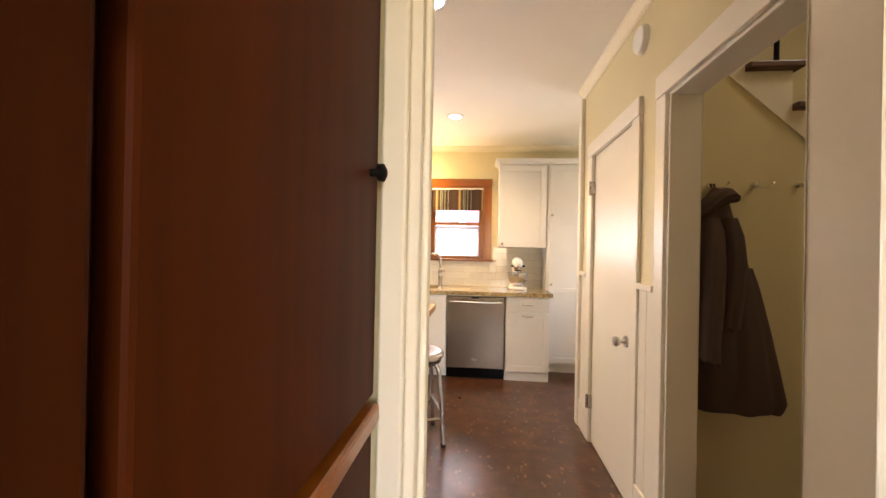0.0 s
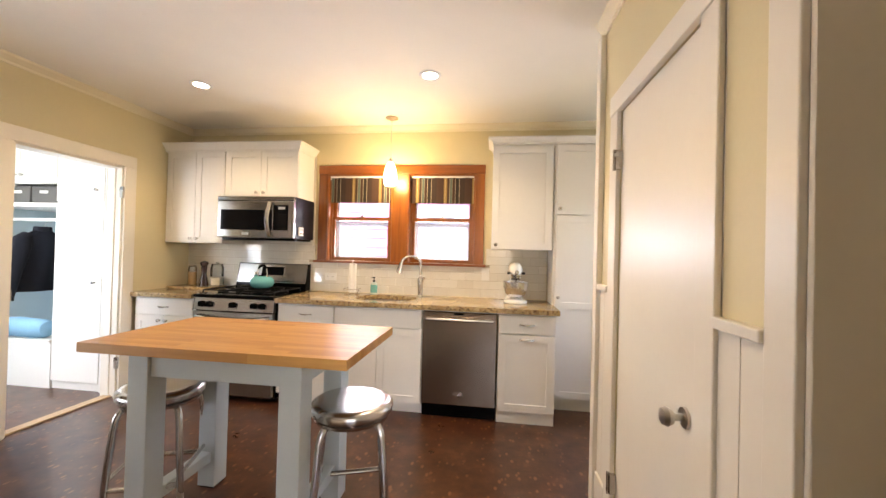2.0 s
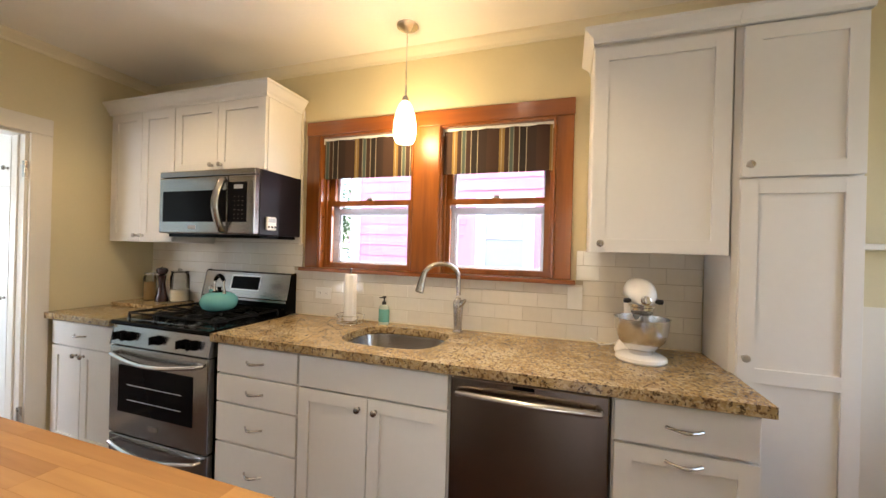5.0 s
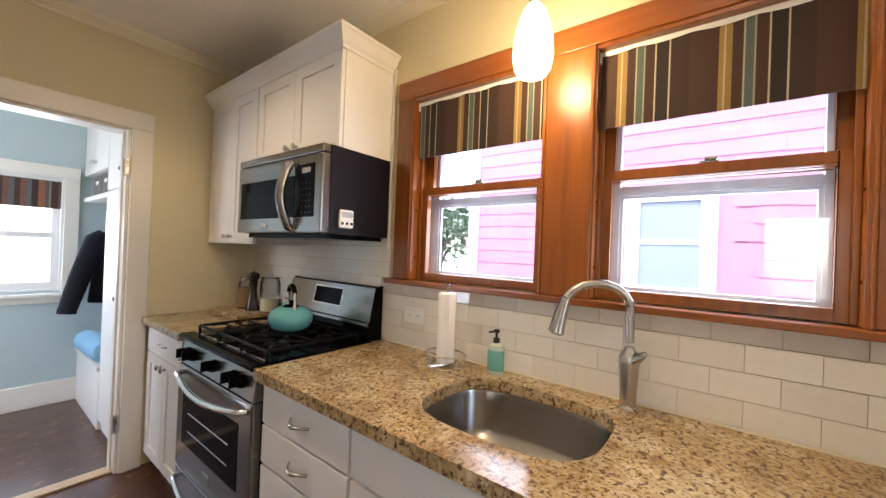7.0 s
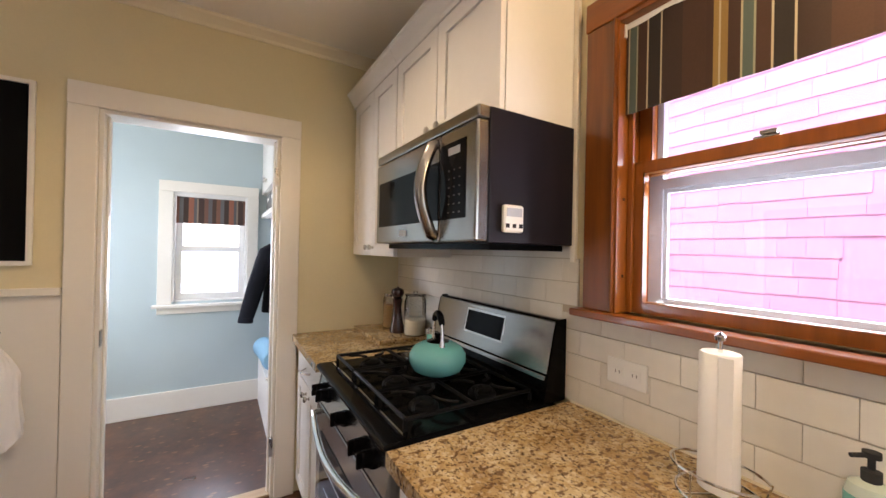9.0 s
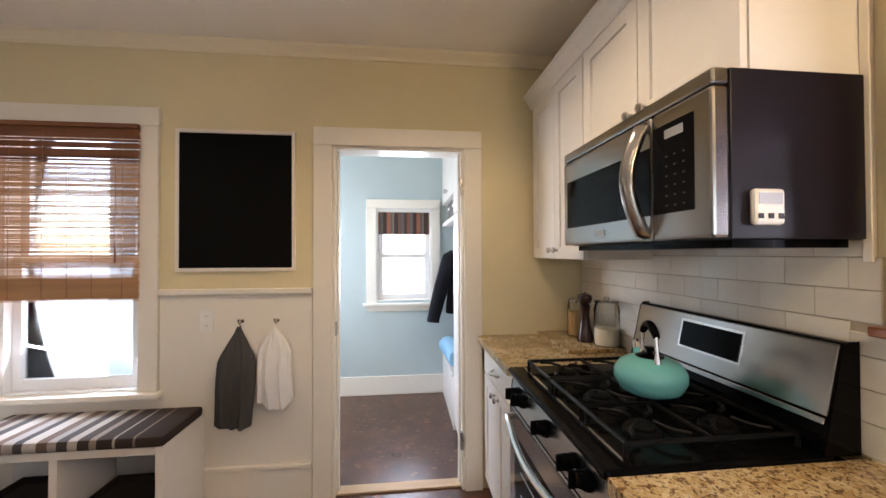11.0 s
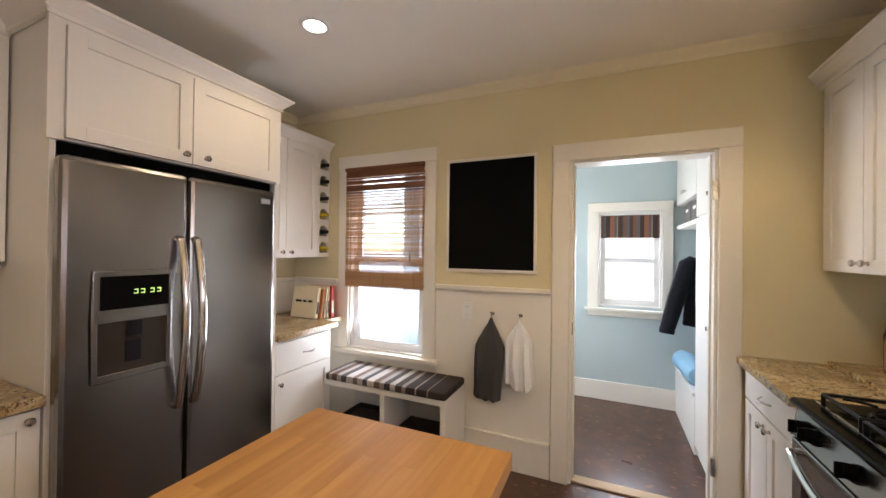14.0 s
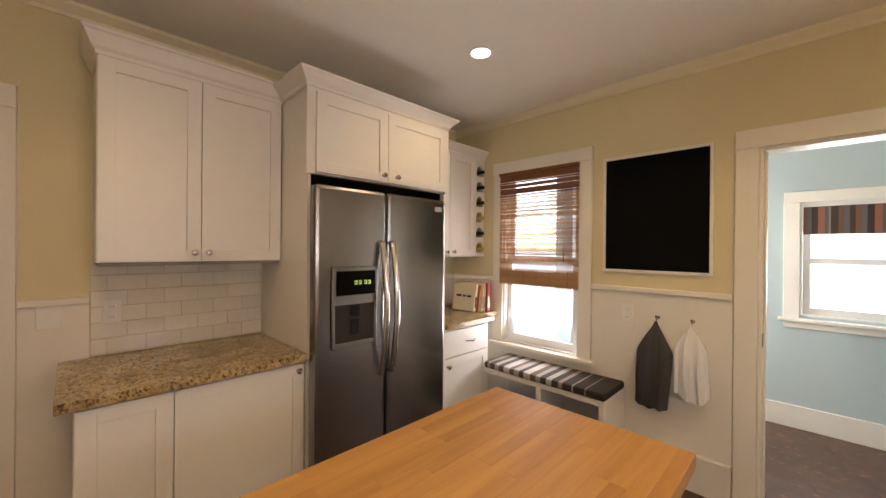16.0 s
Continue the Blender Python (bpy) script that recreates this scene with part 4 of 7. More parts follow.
def base_unit(name, x0, x1, label, fronts, toe_x0=None, toe_x1=None):
    """A north base cabinet; fronts are rows of kind, x from, x to, z from, z to, knob or pull place."""
    u = thing(name, ((x0 + x1) / 2, 4.3, 0), label, "cabinet")
    if name == "sink_cabinet":
        part("body", boxes((x0, x0 + 0.018, FY + 0.021, N - 0.012, 0.095, 0.872), (x1 - 0.018, x1, FY + 0.021, N - 0.012, 0.095, 0.872), (x0 + 0.018, x1 - 0.018, FY + 0.021, N - 0.012, 0.095, 0.113), (x0 + 0.018, x1 - 0.018, N - 0.03, N - 0.012, 0.113, 0.872), (x0 + 0.018, x1 - 0.018, FY + 0.021, FY + 0.04, 0.113, 0.872)), "cabinet", u)
    else:
        part("body", boxes((x0, x1, FY + 0.021, N - 0.012, 0.095, 0.872)), "cabinet", u)
    part("toe_kick", boxes((x0 + 0.001, x1 - 0.001, FY + 0.075, FY + 0.09, 0.0, 0.094)), "cabinet", u)
    for kind, a, b, c, d, *fit in fronts:
        if kind == "door":
            f = shaker(u, a + G, b - G, c + G, d - G, FY, -1)
            knob(f, fit[0], FY, fit[1], -1)
        elif kind == "panel":
            f = slab(u, a + G, b - G, c + G, d - G, FY, -1, "false_front")
        else:
            f = slab(u, a + G, b - G, c + G, d - G, FY, -1)
            pull(f, (a + b) / 2, FY, (c + d) / 2 + 0.0, -1)
    return u


base_unit("corner_base_cabinet", -3.0, -2.40, "narrow white base cabinet with one drawer and two doors", [("drawer", -2.985, -2.405, 0.715, 0.865), ("door", -2.985, -2.695, 0.10, 0.71, -2.73, 0.665), ("door", -2.695, -2.405, 0.10, 0.71, -2.66, 0.665)])
base_unit("drawer_cabinet", -1.59, -1.077, "white base cabinet with a stack of four drawers", [("drawer", -1.587, -1.08, 0.713, 0.862), ("drawer", -1.587, -1.08, 0.565, 0.708), ("drawer", -1.587, -1.08, 0.362, 0.56), ("drawer", -1.587, -1.08, 0.10, 0.357)])
base_unit("sink_cabinet", -1.075, -0.322, "white sink base cabinet with false front and two doors", [("panel", -1.073, -0.324, 0.713, 0.862), ("door", -1.073, -0.70, 0.10, 0.708, -0.742, 0.655), ("door", -0.70, -0.324, 0.10, 0.708, -0.658, 0.655)])
right = base_unit("end_base_cabinet", 0.295, 0.742, "white base cabinet with drawer and door at the counter end", [("drawer", 0.300, 0.738, 0.715, 0.865), ("door", 0.300, 0.738, 0.10, 0.708, 0.0, 0.0)])
for f in list(right.children):
    if f.name.startswith("door"):
        for c in list(f.children):
            bpy.data.objects.remove(c)
        pull(f, 0.519, FY, 0.672, -1)
part("foot", boxes((0.294, 0.741, FY + 0.03, FY + 0.045, 0.0, 0.09)), "cabinet", right)

# counters: granite with a cut-out for the sink
SX, SY, SA, SBY = -0.715, 4.345, 0.265, 0.198


def sink_edge(k, n, grow=0.0):
    t = 2 * math.pi * k / n
    c, s = math.cos(t), math.sin(t)
    p = 2.0 / 3.4
    bulge = 1.0 if s > 0 else 1.0 + 0.10 * abs(s)
    return (SX + (SA + grow) * math.copysign(abs(c) ** p, c), SY + (SBY + grow) * bulge * math.copysign(abs(s) ** p, s))


def counter_with_hole():
    """A slab whose middle field is cut round the bowl."""
    bm, n = bmesh.new(), 48
    x0, x1, y0, y1 = -1.605, 0.765, FY - 0.03, N - 0.003
    fx0, fx1 = SX - 0.34, SX + 0.34
    for a, b in ((x0, fx0), (fx1, x1)):
        box(bm, a, b, y0, y1, 0.875, 0.914)
    ring, outer = [], []
    for k in range(n):
        x, y = sink_edge(k, n)
        dx, dy = x - SX, y - SY
        s = min((fx1 - SX) / abs(dx) if abs(dx) > 1e-6 else 1e9, ((y1 - SY) / dy if dy > 0 else (y0 - SY) / dy) if abs(dy) > 1e-6 else 1e9)
        ring.append((x, y))
        outer.append((SX + dx * s, SY + dy * s))
    corners = [(fx1, y1), (fx0, y1), (fx0, y0), (fx1, y0)]
    for c in corners:
        near = min(range(n), key=lambda k: (outer[k][0] - c[0]) ** 2 + (outer[k][1] - c[1]) ** 2)
        outer[near] = c
    for z, flip in ((0.914, False), (0.875, True)):
        a = [bm.verts.new((*p, z)) for p in ring]
        b = [bm.verts.new((*p, z)) for p in outer]
        for k in range(n):
            j = (k + 1) % n
            bm.faces.new((a[k], b[k], b[j], a[j]))
    top = [bm.verts.new((*p, 0.914)) for p in ring]
    low = [bm.verts.new((*p, 0.875)) for p in ring]
    for k in range(n):
        j = (k + 1) % n
        bm.faces.new((top[k], top[j], low[j], low[k]))
    box(bm, fx0, fx1, y0 - 0.0, y0 + 0.0005, 0.875, 0.914)
    box(bm, fx0, fx1, y1 - 0.0005, y1, 0.875, 0.914)
    bmesh.ops.remove_doubles(bm, verts=bm.verts, dist=1e-5)
    return bm


worktop = solid("worktop_sink", counter_with_hole(), "granite", "speckled gold and brown granite worktop with undermount sink hole", "worktop", (-0.4, 4.3, 0.875))
for name, a, b, y in (("worktop_batten", -1.60, 0.742, FY + 0.004), ("worktop_batten", W + 0.01, -2.40, FY + 0.004), ("worktop_batten", -1.214, -0.366, SF_Y - 0.018)):
    solid(name, boxes((a, b, y, y + 0.014, 0.8655, 0.8745)), "storm", "thin grey batten under the granite edge", "batten", ((a + b) / 2, y, 0.8655))
solid("worktop_corner", boxes((W + 0.003, -2.395, FY - 0.03, N - 0.003, 0.875, 0.914)), "granite", "short speckled granite worktop beside the range", "worktop", (-2.7, 4.3, 0.875), bevel=0.003)
sink = thing("sink", (SX, SY, 0.68), "stainless steel undermount sink bowl in the granite worktop", "sink")
bm = bmesh.new()
levels = [(0.012, 0.874), (0.004, 0.872), (0.0, 0.86), (-0.012, 0.74), (-0.04, 0.705), (-0.10, 0.69)]
rings = []
for g, z in levels:
    rings.append([bm.verts.new((*sink_edge(k, 48, g), z)) for k in range(48)])
for a, b in zip(rings, rings[1:]):
    for k in range(48):
        bm.faces.new((a[k], a[(k + 1) % 48], b[(k + 1) % 48], b[k]))
bm.faces.new(rings[-1])
part("bowl", bm, "sinksteel", sink, smooth=True)
part("drain", lathe(bmesh.new(), [(0.0, 0.0), (0.042, 0.0), (0.045, 0.003), (0.03, 0.004), (0.0, 0.002)], (SX, SY + 0.02, 0.6905), 24), "chrome", sink, "round chrome drain", smooth=True)

# dishwasher
dw = thing("dishwasher", (-0.015, 4.3, 0), "stainless steel dishwasher with a bar handle and black kick plate", "dishwasher")
part("body", boxes((-0.316, 0.288, FY + 0.03, N - 0.02, 0.09, 0.868)), "black", dw)
part("door", boxes((-0.314, 0.286, FY - 0.004, FY + 0.03, 0.115, 0.862)), "dwsteel", dw, bevel=0.006)
part("kick_plate", boxes((-0.314, 0.286, FY + 0.05, FY + 0.06, 0.0, 0.112)), "black", dw, "black kick plate")
part("handle", tube(bmesh.new(), [(-0.285, FY - 0.004, 0.806)] + arc((-0.28, FY - 0.030, 0.806), (0.252, FY - 0.030, 0.806), (0, -0.016, 0), 10) + [(0.257, FY - 0.004, 0.806)], 0.0135, 12, 0.8), "alu", dw, "bowed steel bar handle", smooth=True)
part("badge", boxes((-0.055, 0.018, FY - 0.0065, FY - 0.0035, 0.195, 0.222)), "nickel", dw, "small metal badge")
part("vent_slot", boxes((-0.06, 0.02, FY - 0.0062, FY - 0.0035, 0.842, 0.856)), "black", dw)

# tall cabinet, upper cabinets
UY = 4.335
tall = thing("tall_cabinet", (0.95, 4.5, 0), "tall white pantry cabinet with two stacked doors", "cabinet")
part("body", boxes((0.755, 1.165, UY + 0.021, N - 0.003, 0.09, 2.315)), "cabinet", tall)
part("toe_kick", boxes((0.76, 1.13, UY + 0.06, UY + 0.075, 0.0, 0.09)), "cabinet", tall)
d = shaker(tall, 0.778, 1.16, 1.70, 2.30, UY, -1)
knob(d, 0.80, UY, 1.745, -1)
d = shaker(tall, 0.778, 1.16, 0.12, 1.69, UY, -1, mid=0.915)
knob(d, 0.80, UY, 0.985, -1)
cornice(tall, [((0.758, UY), (1.165, UY), (0, -1), 0, 1), ((1.165, UY), (1.165, N - 0.01), (1, 0), 1, 0)], 2.31, 0.06, 0.04)
up = thing("upper_cabinet", (0.48, 4.5, 1.385), "white wall cabinet with one shaker door beside the window", "cabinet")
part("body", boxes((0.222, 0.75, UY + 0.021, N - 0.003, 1.385, 2.315)), "cabinet", up)
d = shaker(up, 0.224, 0.738, 1.388, 2.29, UY, -1)
knob(d, 0.262, UY, 1.425, -1)
cornice(up, [((0.222, UY), (0.756, UY), (0, -1), 1, 0), ((0.222, N - 0.01), (0.222, UY), (-1, 0), 0, 1)], 2.31, 0.06, 0.045)
up = thing("upper_cabinet", (-2.68, 4.5, 1.375), "white wall cabinet with two shaker doors in the corner", "cabinet")
part("body", boxes((W + 0.004, -2.372, UY + 0.021, N - 0.003, 1.375, 2.285)), "cabinet", up)
for a, b, k in ((-3.0, -2.69, -2.72), (-2.686, -2.378, -2.655)):
    d = shaker(up, a, b, 1.378, 2.275, UY, -1)
    knob(d, k, UY, 1.42, -1)
cornice(up, [((W + 0.004, UY), (-2.372, UY), (0, -1), 0, 0)], 2.275)
up = thing("upper_cabinet", (-1.99, 4.5, 1.83), "short white wall cabinet with two doors above the microwave", "cabinet")
part("body", boxes((-2.370, -1.61, UY + 0.021, N - 0.003, 1.83, 2.285)), "cabinet", up)
for a, b, k in ((-2.366, -1.995, -2.03), (-1.991, -1.614, -1.955)):
    d = shaker(up, a, b, 1.835, 2.275, UY, -1)
    knob(d, k, UY, 1.875, -1)
cornice(up, [((-2.370, UY), (-1.61, UY), (0, -1), 0, 1), ((-1.61, UY), (-1.61, N - 0.01), (1, 0), 1, 0)], 2.275)
solid("filler_strip", boxes((-1.608, -1.588, N - 0.016, N - 0.001, 1.38, 2.30)), "trim", "narrow white strip between cabinet and window casing", "trim strip", (-1.6, N, 1.38), bevel=0.002)

# ---- microwave over the range ----
MY = 4.245
mw = thing("microwave", (-1.985, 4.45, 1.43), "stainless steel over-range microwave with black sides", "microwave")
part("case", boxes((-2.372, -1.595, MY + 0.045, N - 0.02, 1.435, 1.826)), "charcoal", mw, "charcoal metal case", bevel=0.003)
part("vent", boxes((-2.36, -1.61, MY + 0.06, N - 0.05, 1.415, 1.434)), "black", mw)
part("door", boxes((-2.372, -1.80, MY, MY + 0.044, 1.437, 1.785)), "steel", mw, bevel=0.008)
part("top_trim", boxes((-2.372, -1.595, MY + 0.002, MY + 0.044, 1.788, 1.826)), "steel", mw, bevel=0.006)
part("control_panel", boxes((-1.797, -1.595, MY, MY + 0.044, 1.437, 1.785)), "steel", mw, bevel=0.008)
part("window", boxes((-2.335, -1.806, MY - 0.002, MY + 0.002, 1.508, 1.70)), "blackglass", mw, "black glass door window", bevel=0.0015)
keys = part("keypad", boxes((-1.792, -1.648, MY - 0.002, MY + 0.002, 1.508, 1.745)), "blackglass", mw, "black keypad with rows of small buttons", bevel=0.0015)
bm = bmesh.new()
for r in range(6):
    for c in range(3):
        box(bm, -1.743 + 0.03 * c, -1.735 + 0.03 * c, MY - 0.003, MY - 0.0015, 1.526 + 0.026 * r, 1.530 + 0.026 * r)
tagged(part("buttons", bm, "recess", keys), kind="stuff")
part("display", boxes((-1.745, -1.68, MY - 0.003, MY - 0.0015, 1.705, 1.728)), "storm", keys, "small display")
part("handle", tube(bmesh.new(), [(-1.822, MY + 0.002, 1.762)] + arc((-1.822, MY - 0.018, 1.755), (-1.822, MY - 0.018, 1.465), (0, -0.042, 0), 12) + [(-1.822, MY + 0.002, 1.458)], 0.014, 12, 1.5), "steel", mw, "bowed steel handle", smooth=True)
part("badge", boxes((-2.11, -2.045, MY - 0.0035, MY + 0.001, 1.462, 1.486)), "storm", mw, "small metal badge")
timer = thing("kitchen_timer", (-1.585, 4.37, 1.50), "small white magnetic kitchen timer on the microwave side", "timer")
part("case", boxes((-1.5945, -1.578, 4.331, 4.409, 1.466, 1.548)), "plastic", timer, bevel=0.008)
part("display", boxes((-1.579, -1.5765, 4.341, 4.399, 1.513, 1.538)), "storm", timer, "grey display")
for k in range(3):
    part("button", boxes((-1.579, -1.5755, 4.339 + 0.025 * k, 4.351 + 0.025 * k, 1.480, 1.492)), "charcoal", timer)

# ---- range ----
RX0, RX1, RY = -2.385, -1.612, 4.0
rg = thing("range", (-2.0, 4.3, 0), "stainless steel gas range with black cooktop", "range")
part("body", boxes((RX0 + 0.004, RX1 - 0.004, RY + 0.045, N - 0.03, 0.03, 0.895)), "black", rg, "black enamel sides")
part("drawer", boxes((RX0 + 0.006, RX1 - 0.006, RY + 0.002, RY + 0.044, 0.05, 0.268)), "steel", rg, "steel storage drawer", bevel=0.006)
door = part("oven_door", boxes((RX0 + 0.006, RX1 - 0.006, RY, RY + 0.044, 0.276, 0.775)), "steel", rg, "steel oven door", bevel=0.006)
part("oven_window", boxes((-2.30, -1.72, RY - 0.003, RY + 0.002, 0.405, 0.672)), "blackglass", door, "black glass oven window", bevel=0.002)
bm = bmesh.new()
for z in (0.48, 0.565):
    tube(bm, [(-2.22, RY - 0.004, z), (-1.80, RY - 0.004, z)], 0.0018, 6)
part("rack", bm, "storm", door, "oven rack behind the glass")
part("badge", boxes((-2.045, -1.975, RY - 0.004, RY + 0.001, 0.330, 0.358)), "nickel", door, "small metal badge")
for z, nm in ((0.735, "oven_handle"), (0.232, "drawer_handle")):
    part(nm, tube(bmesh.new(), [(-2.335, RY + 0.002, z)] + arc((-2.325, RY - 0.024, z), (-1.672, RY - 0.024, z), (0, -0.028, -0.028), 14) + [(-1.662, RY + 0.002, z)], 0.0125, 12), "chrome", rg, "bowed polished handle", smooth=True)
bm = bmesh.new()
a = [bm.verts.new((RX0 + 0.004, y, z)) for y, z in ((RY + 0.0, 0.782), (RY + 0.045, 0.782), (RY + 0.045, 0.892), (RY + 0.022, 0.892))]
b = [bm.verts.new((RX1 - 0.004, v.co.y, v.co.z)) for v in a]
bm.faces.new(a)
bm.faces.new(b[::-1])
for k in range(4):
    bm.faces.new((a[k], a[(k + 1) % 4], b[(k + 1) % 4], b[k]))
panel = part("control_panel", bm, "steel", rg, "sloped steel knob panel", bevel=0.003)
part("vent_slots", boxes(*[(RX0 + 0.06 + 0.062 * k, RX0 + 0.11 + 0.062 * k, RY + 0.0005, RY + 0.004, 0.777, 0.781) for k in range(11)]), "black", panel)
for x in (-2.295, -2.225, -2.0, -1.80, -1.725):
    k = part("knob", tube(bmesh.new(), [(x, RY + 0.014 - d, 0.835 + 0.2 * d) for d in (0, 0.012, 0.013, 0.038, 0.042)], [0.028, 0.027, 0.024, 0.021, 0.016], 18), "black", panel, "black control knob", smooth=True)
    part("grip", boxes((x - 0.005, x + 0.005, RY - 0.040, RY - 0.02, 0.818, 0.862)), "black", k, bevel=0.002)
part("cooktop", boxes((RX0, RX1, RY - 0.005, N - 0.09, 0.895, 0.921)), "black", rg, "black enamel cooktop", bevel=0.01)
part("cooktop_rim", boxes((RX0 + 0.03, RX1 - 0.03, RY + 0.055, RY + 0.063, 0.919, 0.9235)), "chrome", rg)
bm = bmesh.new()
for gx in (-2.345, -2.105, -1.885):
    gw = 0.22
    for (p, q) in (((gx, 4.075), (gx + gw, 4.075)), ((gx, 4.53), (gx + gw, 4.53)), ((gx, 4.075), (gx, 4.53)), ((gx + gw, 4.075), (gx + gw, 4.53)), ((gx, 4.30), (gx + gw, 4.30))):
        tube(bm, [(p[0], p[1], 0.952), (q[0], q[1], 0.952)], 0.0065, 6)
    for cy in (4.19, 4.415):
        for k in range(4):
            ang = math.pi / 4 + k * math.pi / 2
            c, s = math.cos(ang), math.sin(ang)
            tube(bm, arc((gx + gw / 2 + 0.028 * c, cy + 0.028 * s, 0.958), (gx + gw / 2 + 0.115 * c, cy + 0.108 * s, 0.953), (0.012 * s, -0.012 * c, 0), 5), 0.0055, 6)
    for p in ((gx, 4.075), (gx + gw, 4.075), (gx, 4.53), (gx + gw, 4.53)):
        tube(bm, [(p[0], p[1], 0.920), (p[0], p[1], 0.952)], 0.007, 6)
part("grates", bm, "iron", rg, "cast iron pan grates")
for gx in (-2.235, -1.995, -1.775):
    for cy in (4.19, 4.415):
        part("burner", lathe(bmesh.new(), [(0, 0), (0.048, 0), (0.048, 0.01), (0.036, 0.014), (0.036, 0.022), (0.03, 0.026), (0, 0.027)], (gx, cy, 0.9205), 20), "iron", rg, "round black gas burner", smooth=True)
bm = bmesh.new()
prof = [(4.548, 0.921), (4.64, 0.921), (4.64, 1.185), (4.616, 1.185), (4.6035, 1.174)]
a = [bm.verts.new((RX0 + 0.004, y, z)) for y, z in prof]
b = [bm.verts.new((RX1 - 0.004, y, z)) for y, z in prof]
bm.faces.new(a)
bm.faces.new(b[::-1])
for k in range(5):
    bm.faces.new((a[k], a[(k + 1) % 5], b[(k + 1) % 5], b[k]))
part("backguard", bm, "black", rg, "black backguard", bevel=0.004)


def slanted(x0, x1, z0, z1, lift):
    """A plate on the sloping face of the backguard."""
    bm = bmesh.new()

    def face_y(z):
        return 4.548 + (z - 0.921) * 0.22 - lift

    vs = [bm.verts.new((x, face_y(z) + d, z)) for x in (x0, x1) for z in (z0, z1) for d in (0, 0.006)]
    for f in ((0, 1, 3, 2), (4, 6, 7, 5), (0, 4, 5, 1), (2, 3, 7, 6), (0, 2, 6, 4), (1, 5, 7, 3)):
        bm.faces.new([vs[i] for i in f])
    return bm


plate = part("control_plate", slanted(RX0 + 0.008, RX1 - 0.012, 1.008, 1.180, 0.005), "steel", rg, "steel control plate", bevel=0.004)
part("plate_lip", slanted(RX0 + 0.008, RX1 - 0.012, 0.990, 1.006, 0.012), "steel", plate, "folded steel lip", bevel=0.002)
part("display_frame", slanted(-2.125, -1.865, 1.058, 1.160, 0.006), "alu", plate)
part("display", slanted(-2.115, -1.875, 1.066, 1.152, 0.008), "blackglass", plate, "black oven display")
part("shelf_lip", boxes((RX0 + 0.02, RX1 - 0.02, 4.53, 4.56, 0.945, 0.962)), "black", rg, bevel=0.003)

# ---- south run: counter, uppers, fridge surround ----
SF = SF_Y
sb = thing("base_cabinet", (-0.78, 1.15, 0), "white base cabinet with two shaker doors under granite", "cabinet")
part("body", boxes((-1.215, -0.365, S + 0.009, SF - 0.021, 0.095, 0.872)), "cabinet", sb)
part("toe_kick", boxes((-1.21, -0.37, SF - 0.09, SF - 0.075, 0, 0.094)), "cabinet", sb)
d = shaker(sb, -1.212, -0.662, 0.10, 0.862, SF, 1)
knob(d, -1.18, SF, 0.83, 1)
d = shaker(sb, -0.658, -0.368, 0.10, 0.862, SF, 1)
solid("worktop_south", boxes((-1.217, -0.315, S + 0.009, SF + 0.03, 0.875, 0.914)), "granite", "speckled granite worktop beside the fridge", "worktop", (-0.78, 1.2, 0.875), bevel=0.003)
su = thing("upper_cabinet", (-0.82, 1.0, 1.385), "white wall cabinet with two tall shaker doors", "cabinet")
part("body", boxes((-1.215, -0.432, S + 0.001, 1.151, 1.385, 2.30)), "cabinet", su)
for a, b, k in ((-1.212, -0.822, -0.85), (-0.818, -0.435, -0.79)):
    d = shaker(su, a, b, 1.388, 2.285, 1.171, 1)
    knob(d, k, 1.171, 1.43, 1)
cornice(su, [((-0.432, 1.171), (-1.215, 1.171), (0, 1), 1, 0), ((-0.432, S + 0.01), (-0.432, 1.171), (1, 0), 0, 1)], 2.285, 0.10, 0.05)
# dark strip stands in for the shade below the cabinet
part("light_rail", boxes((-1.21, -0.44, S + 0.002, 1.15, 1.368, 1.384)), "seam", su)
fs = thing("fridge_surround", (-1.7, 1.2, 0), "white cabinet surround with two doors above the fridge", "cabinet")
FS = 1.515
part("side_panel", boxes((-1.238, -1.22, S + 0.001, FS - 0.022, 0, 2.30)), "cabinet", fs)
part("side_panel", boxes((-2.245, -2.227, S + 0.001, FS - 0.022, 0, 2.30)), "cabinet", fs)
part("face_frame", boxes((-1.252, -1.205, FS - 0.021, FS, 1.845, 2.30), (-2.245, -2.215, FS - 0.021, FS, 1.845, 2.30), (-2.215, -1.252, FS - 0.021, FS - 0.002, 2.277, 2.30)), "cabinet", fs)
part("body", boxes((-2.226, -1.239, S + 0.001, FS - 0.022, 1.85, 2.30)), "cabinet", fs)
for a, b, k in ((-2.213, -1.714, -1.775), (-1.710, -1.254, -1.675)):
    d = shaker(fs, a, b, 1.855, 2.275, FS + 0.012, 1)
    knob(d, k, FS + 0.012, 1.895, 1)
cornice(fs, [((-1.205, FS), (-2.245, FS), (0, 1), 1, 1), ((-1.205, S + 0.01), (-1.205, FS), (1, 0), 0, 1), ((-2.245, FS), (-2.245, S + 0.01), (-1, 0), 1, 0)], 2.295, 0.075, 0.055)

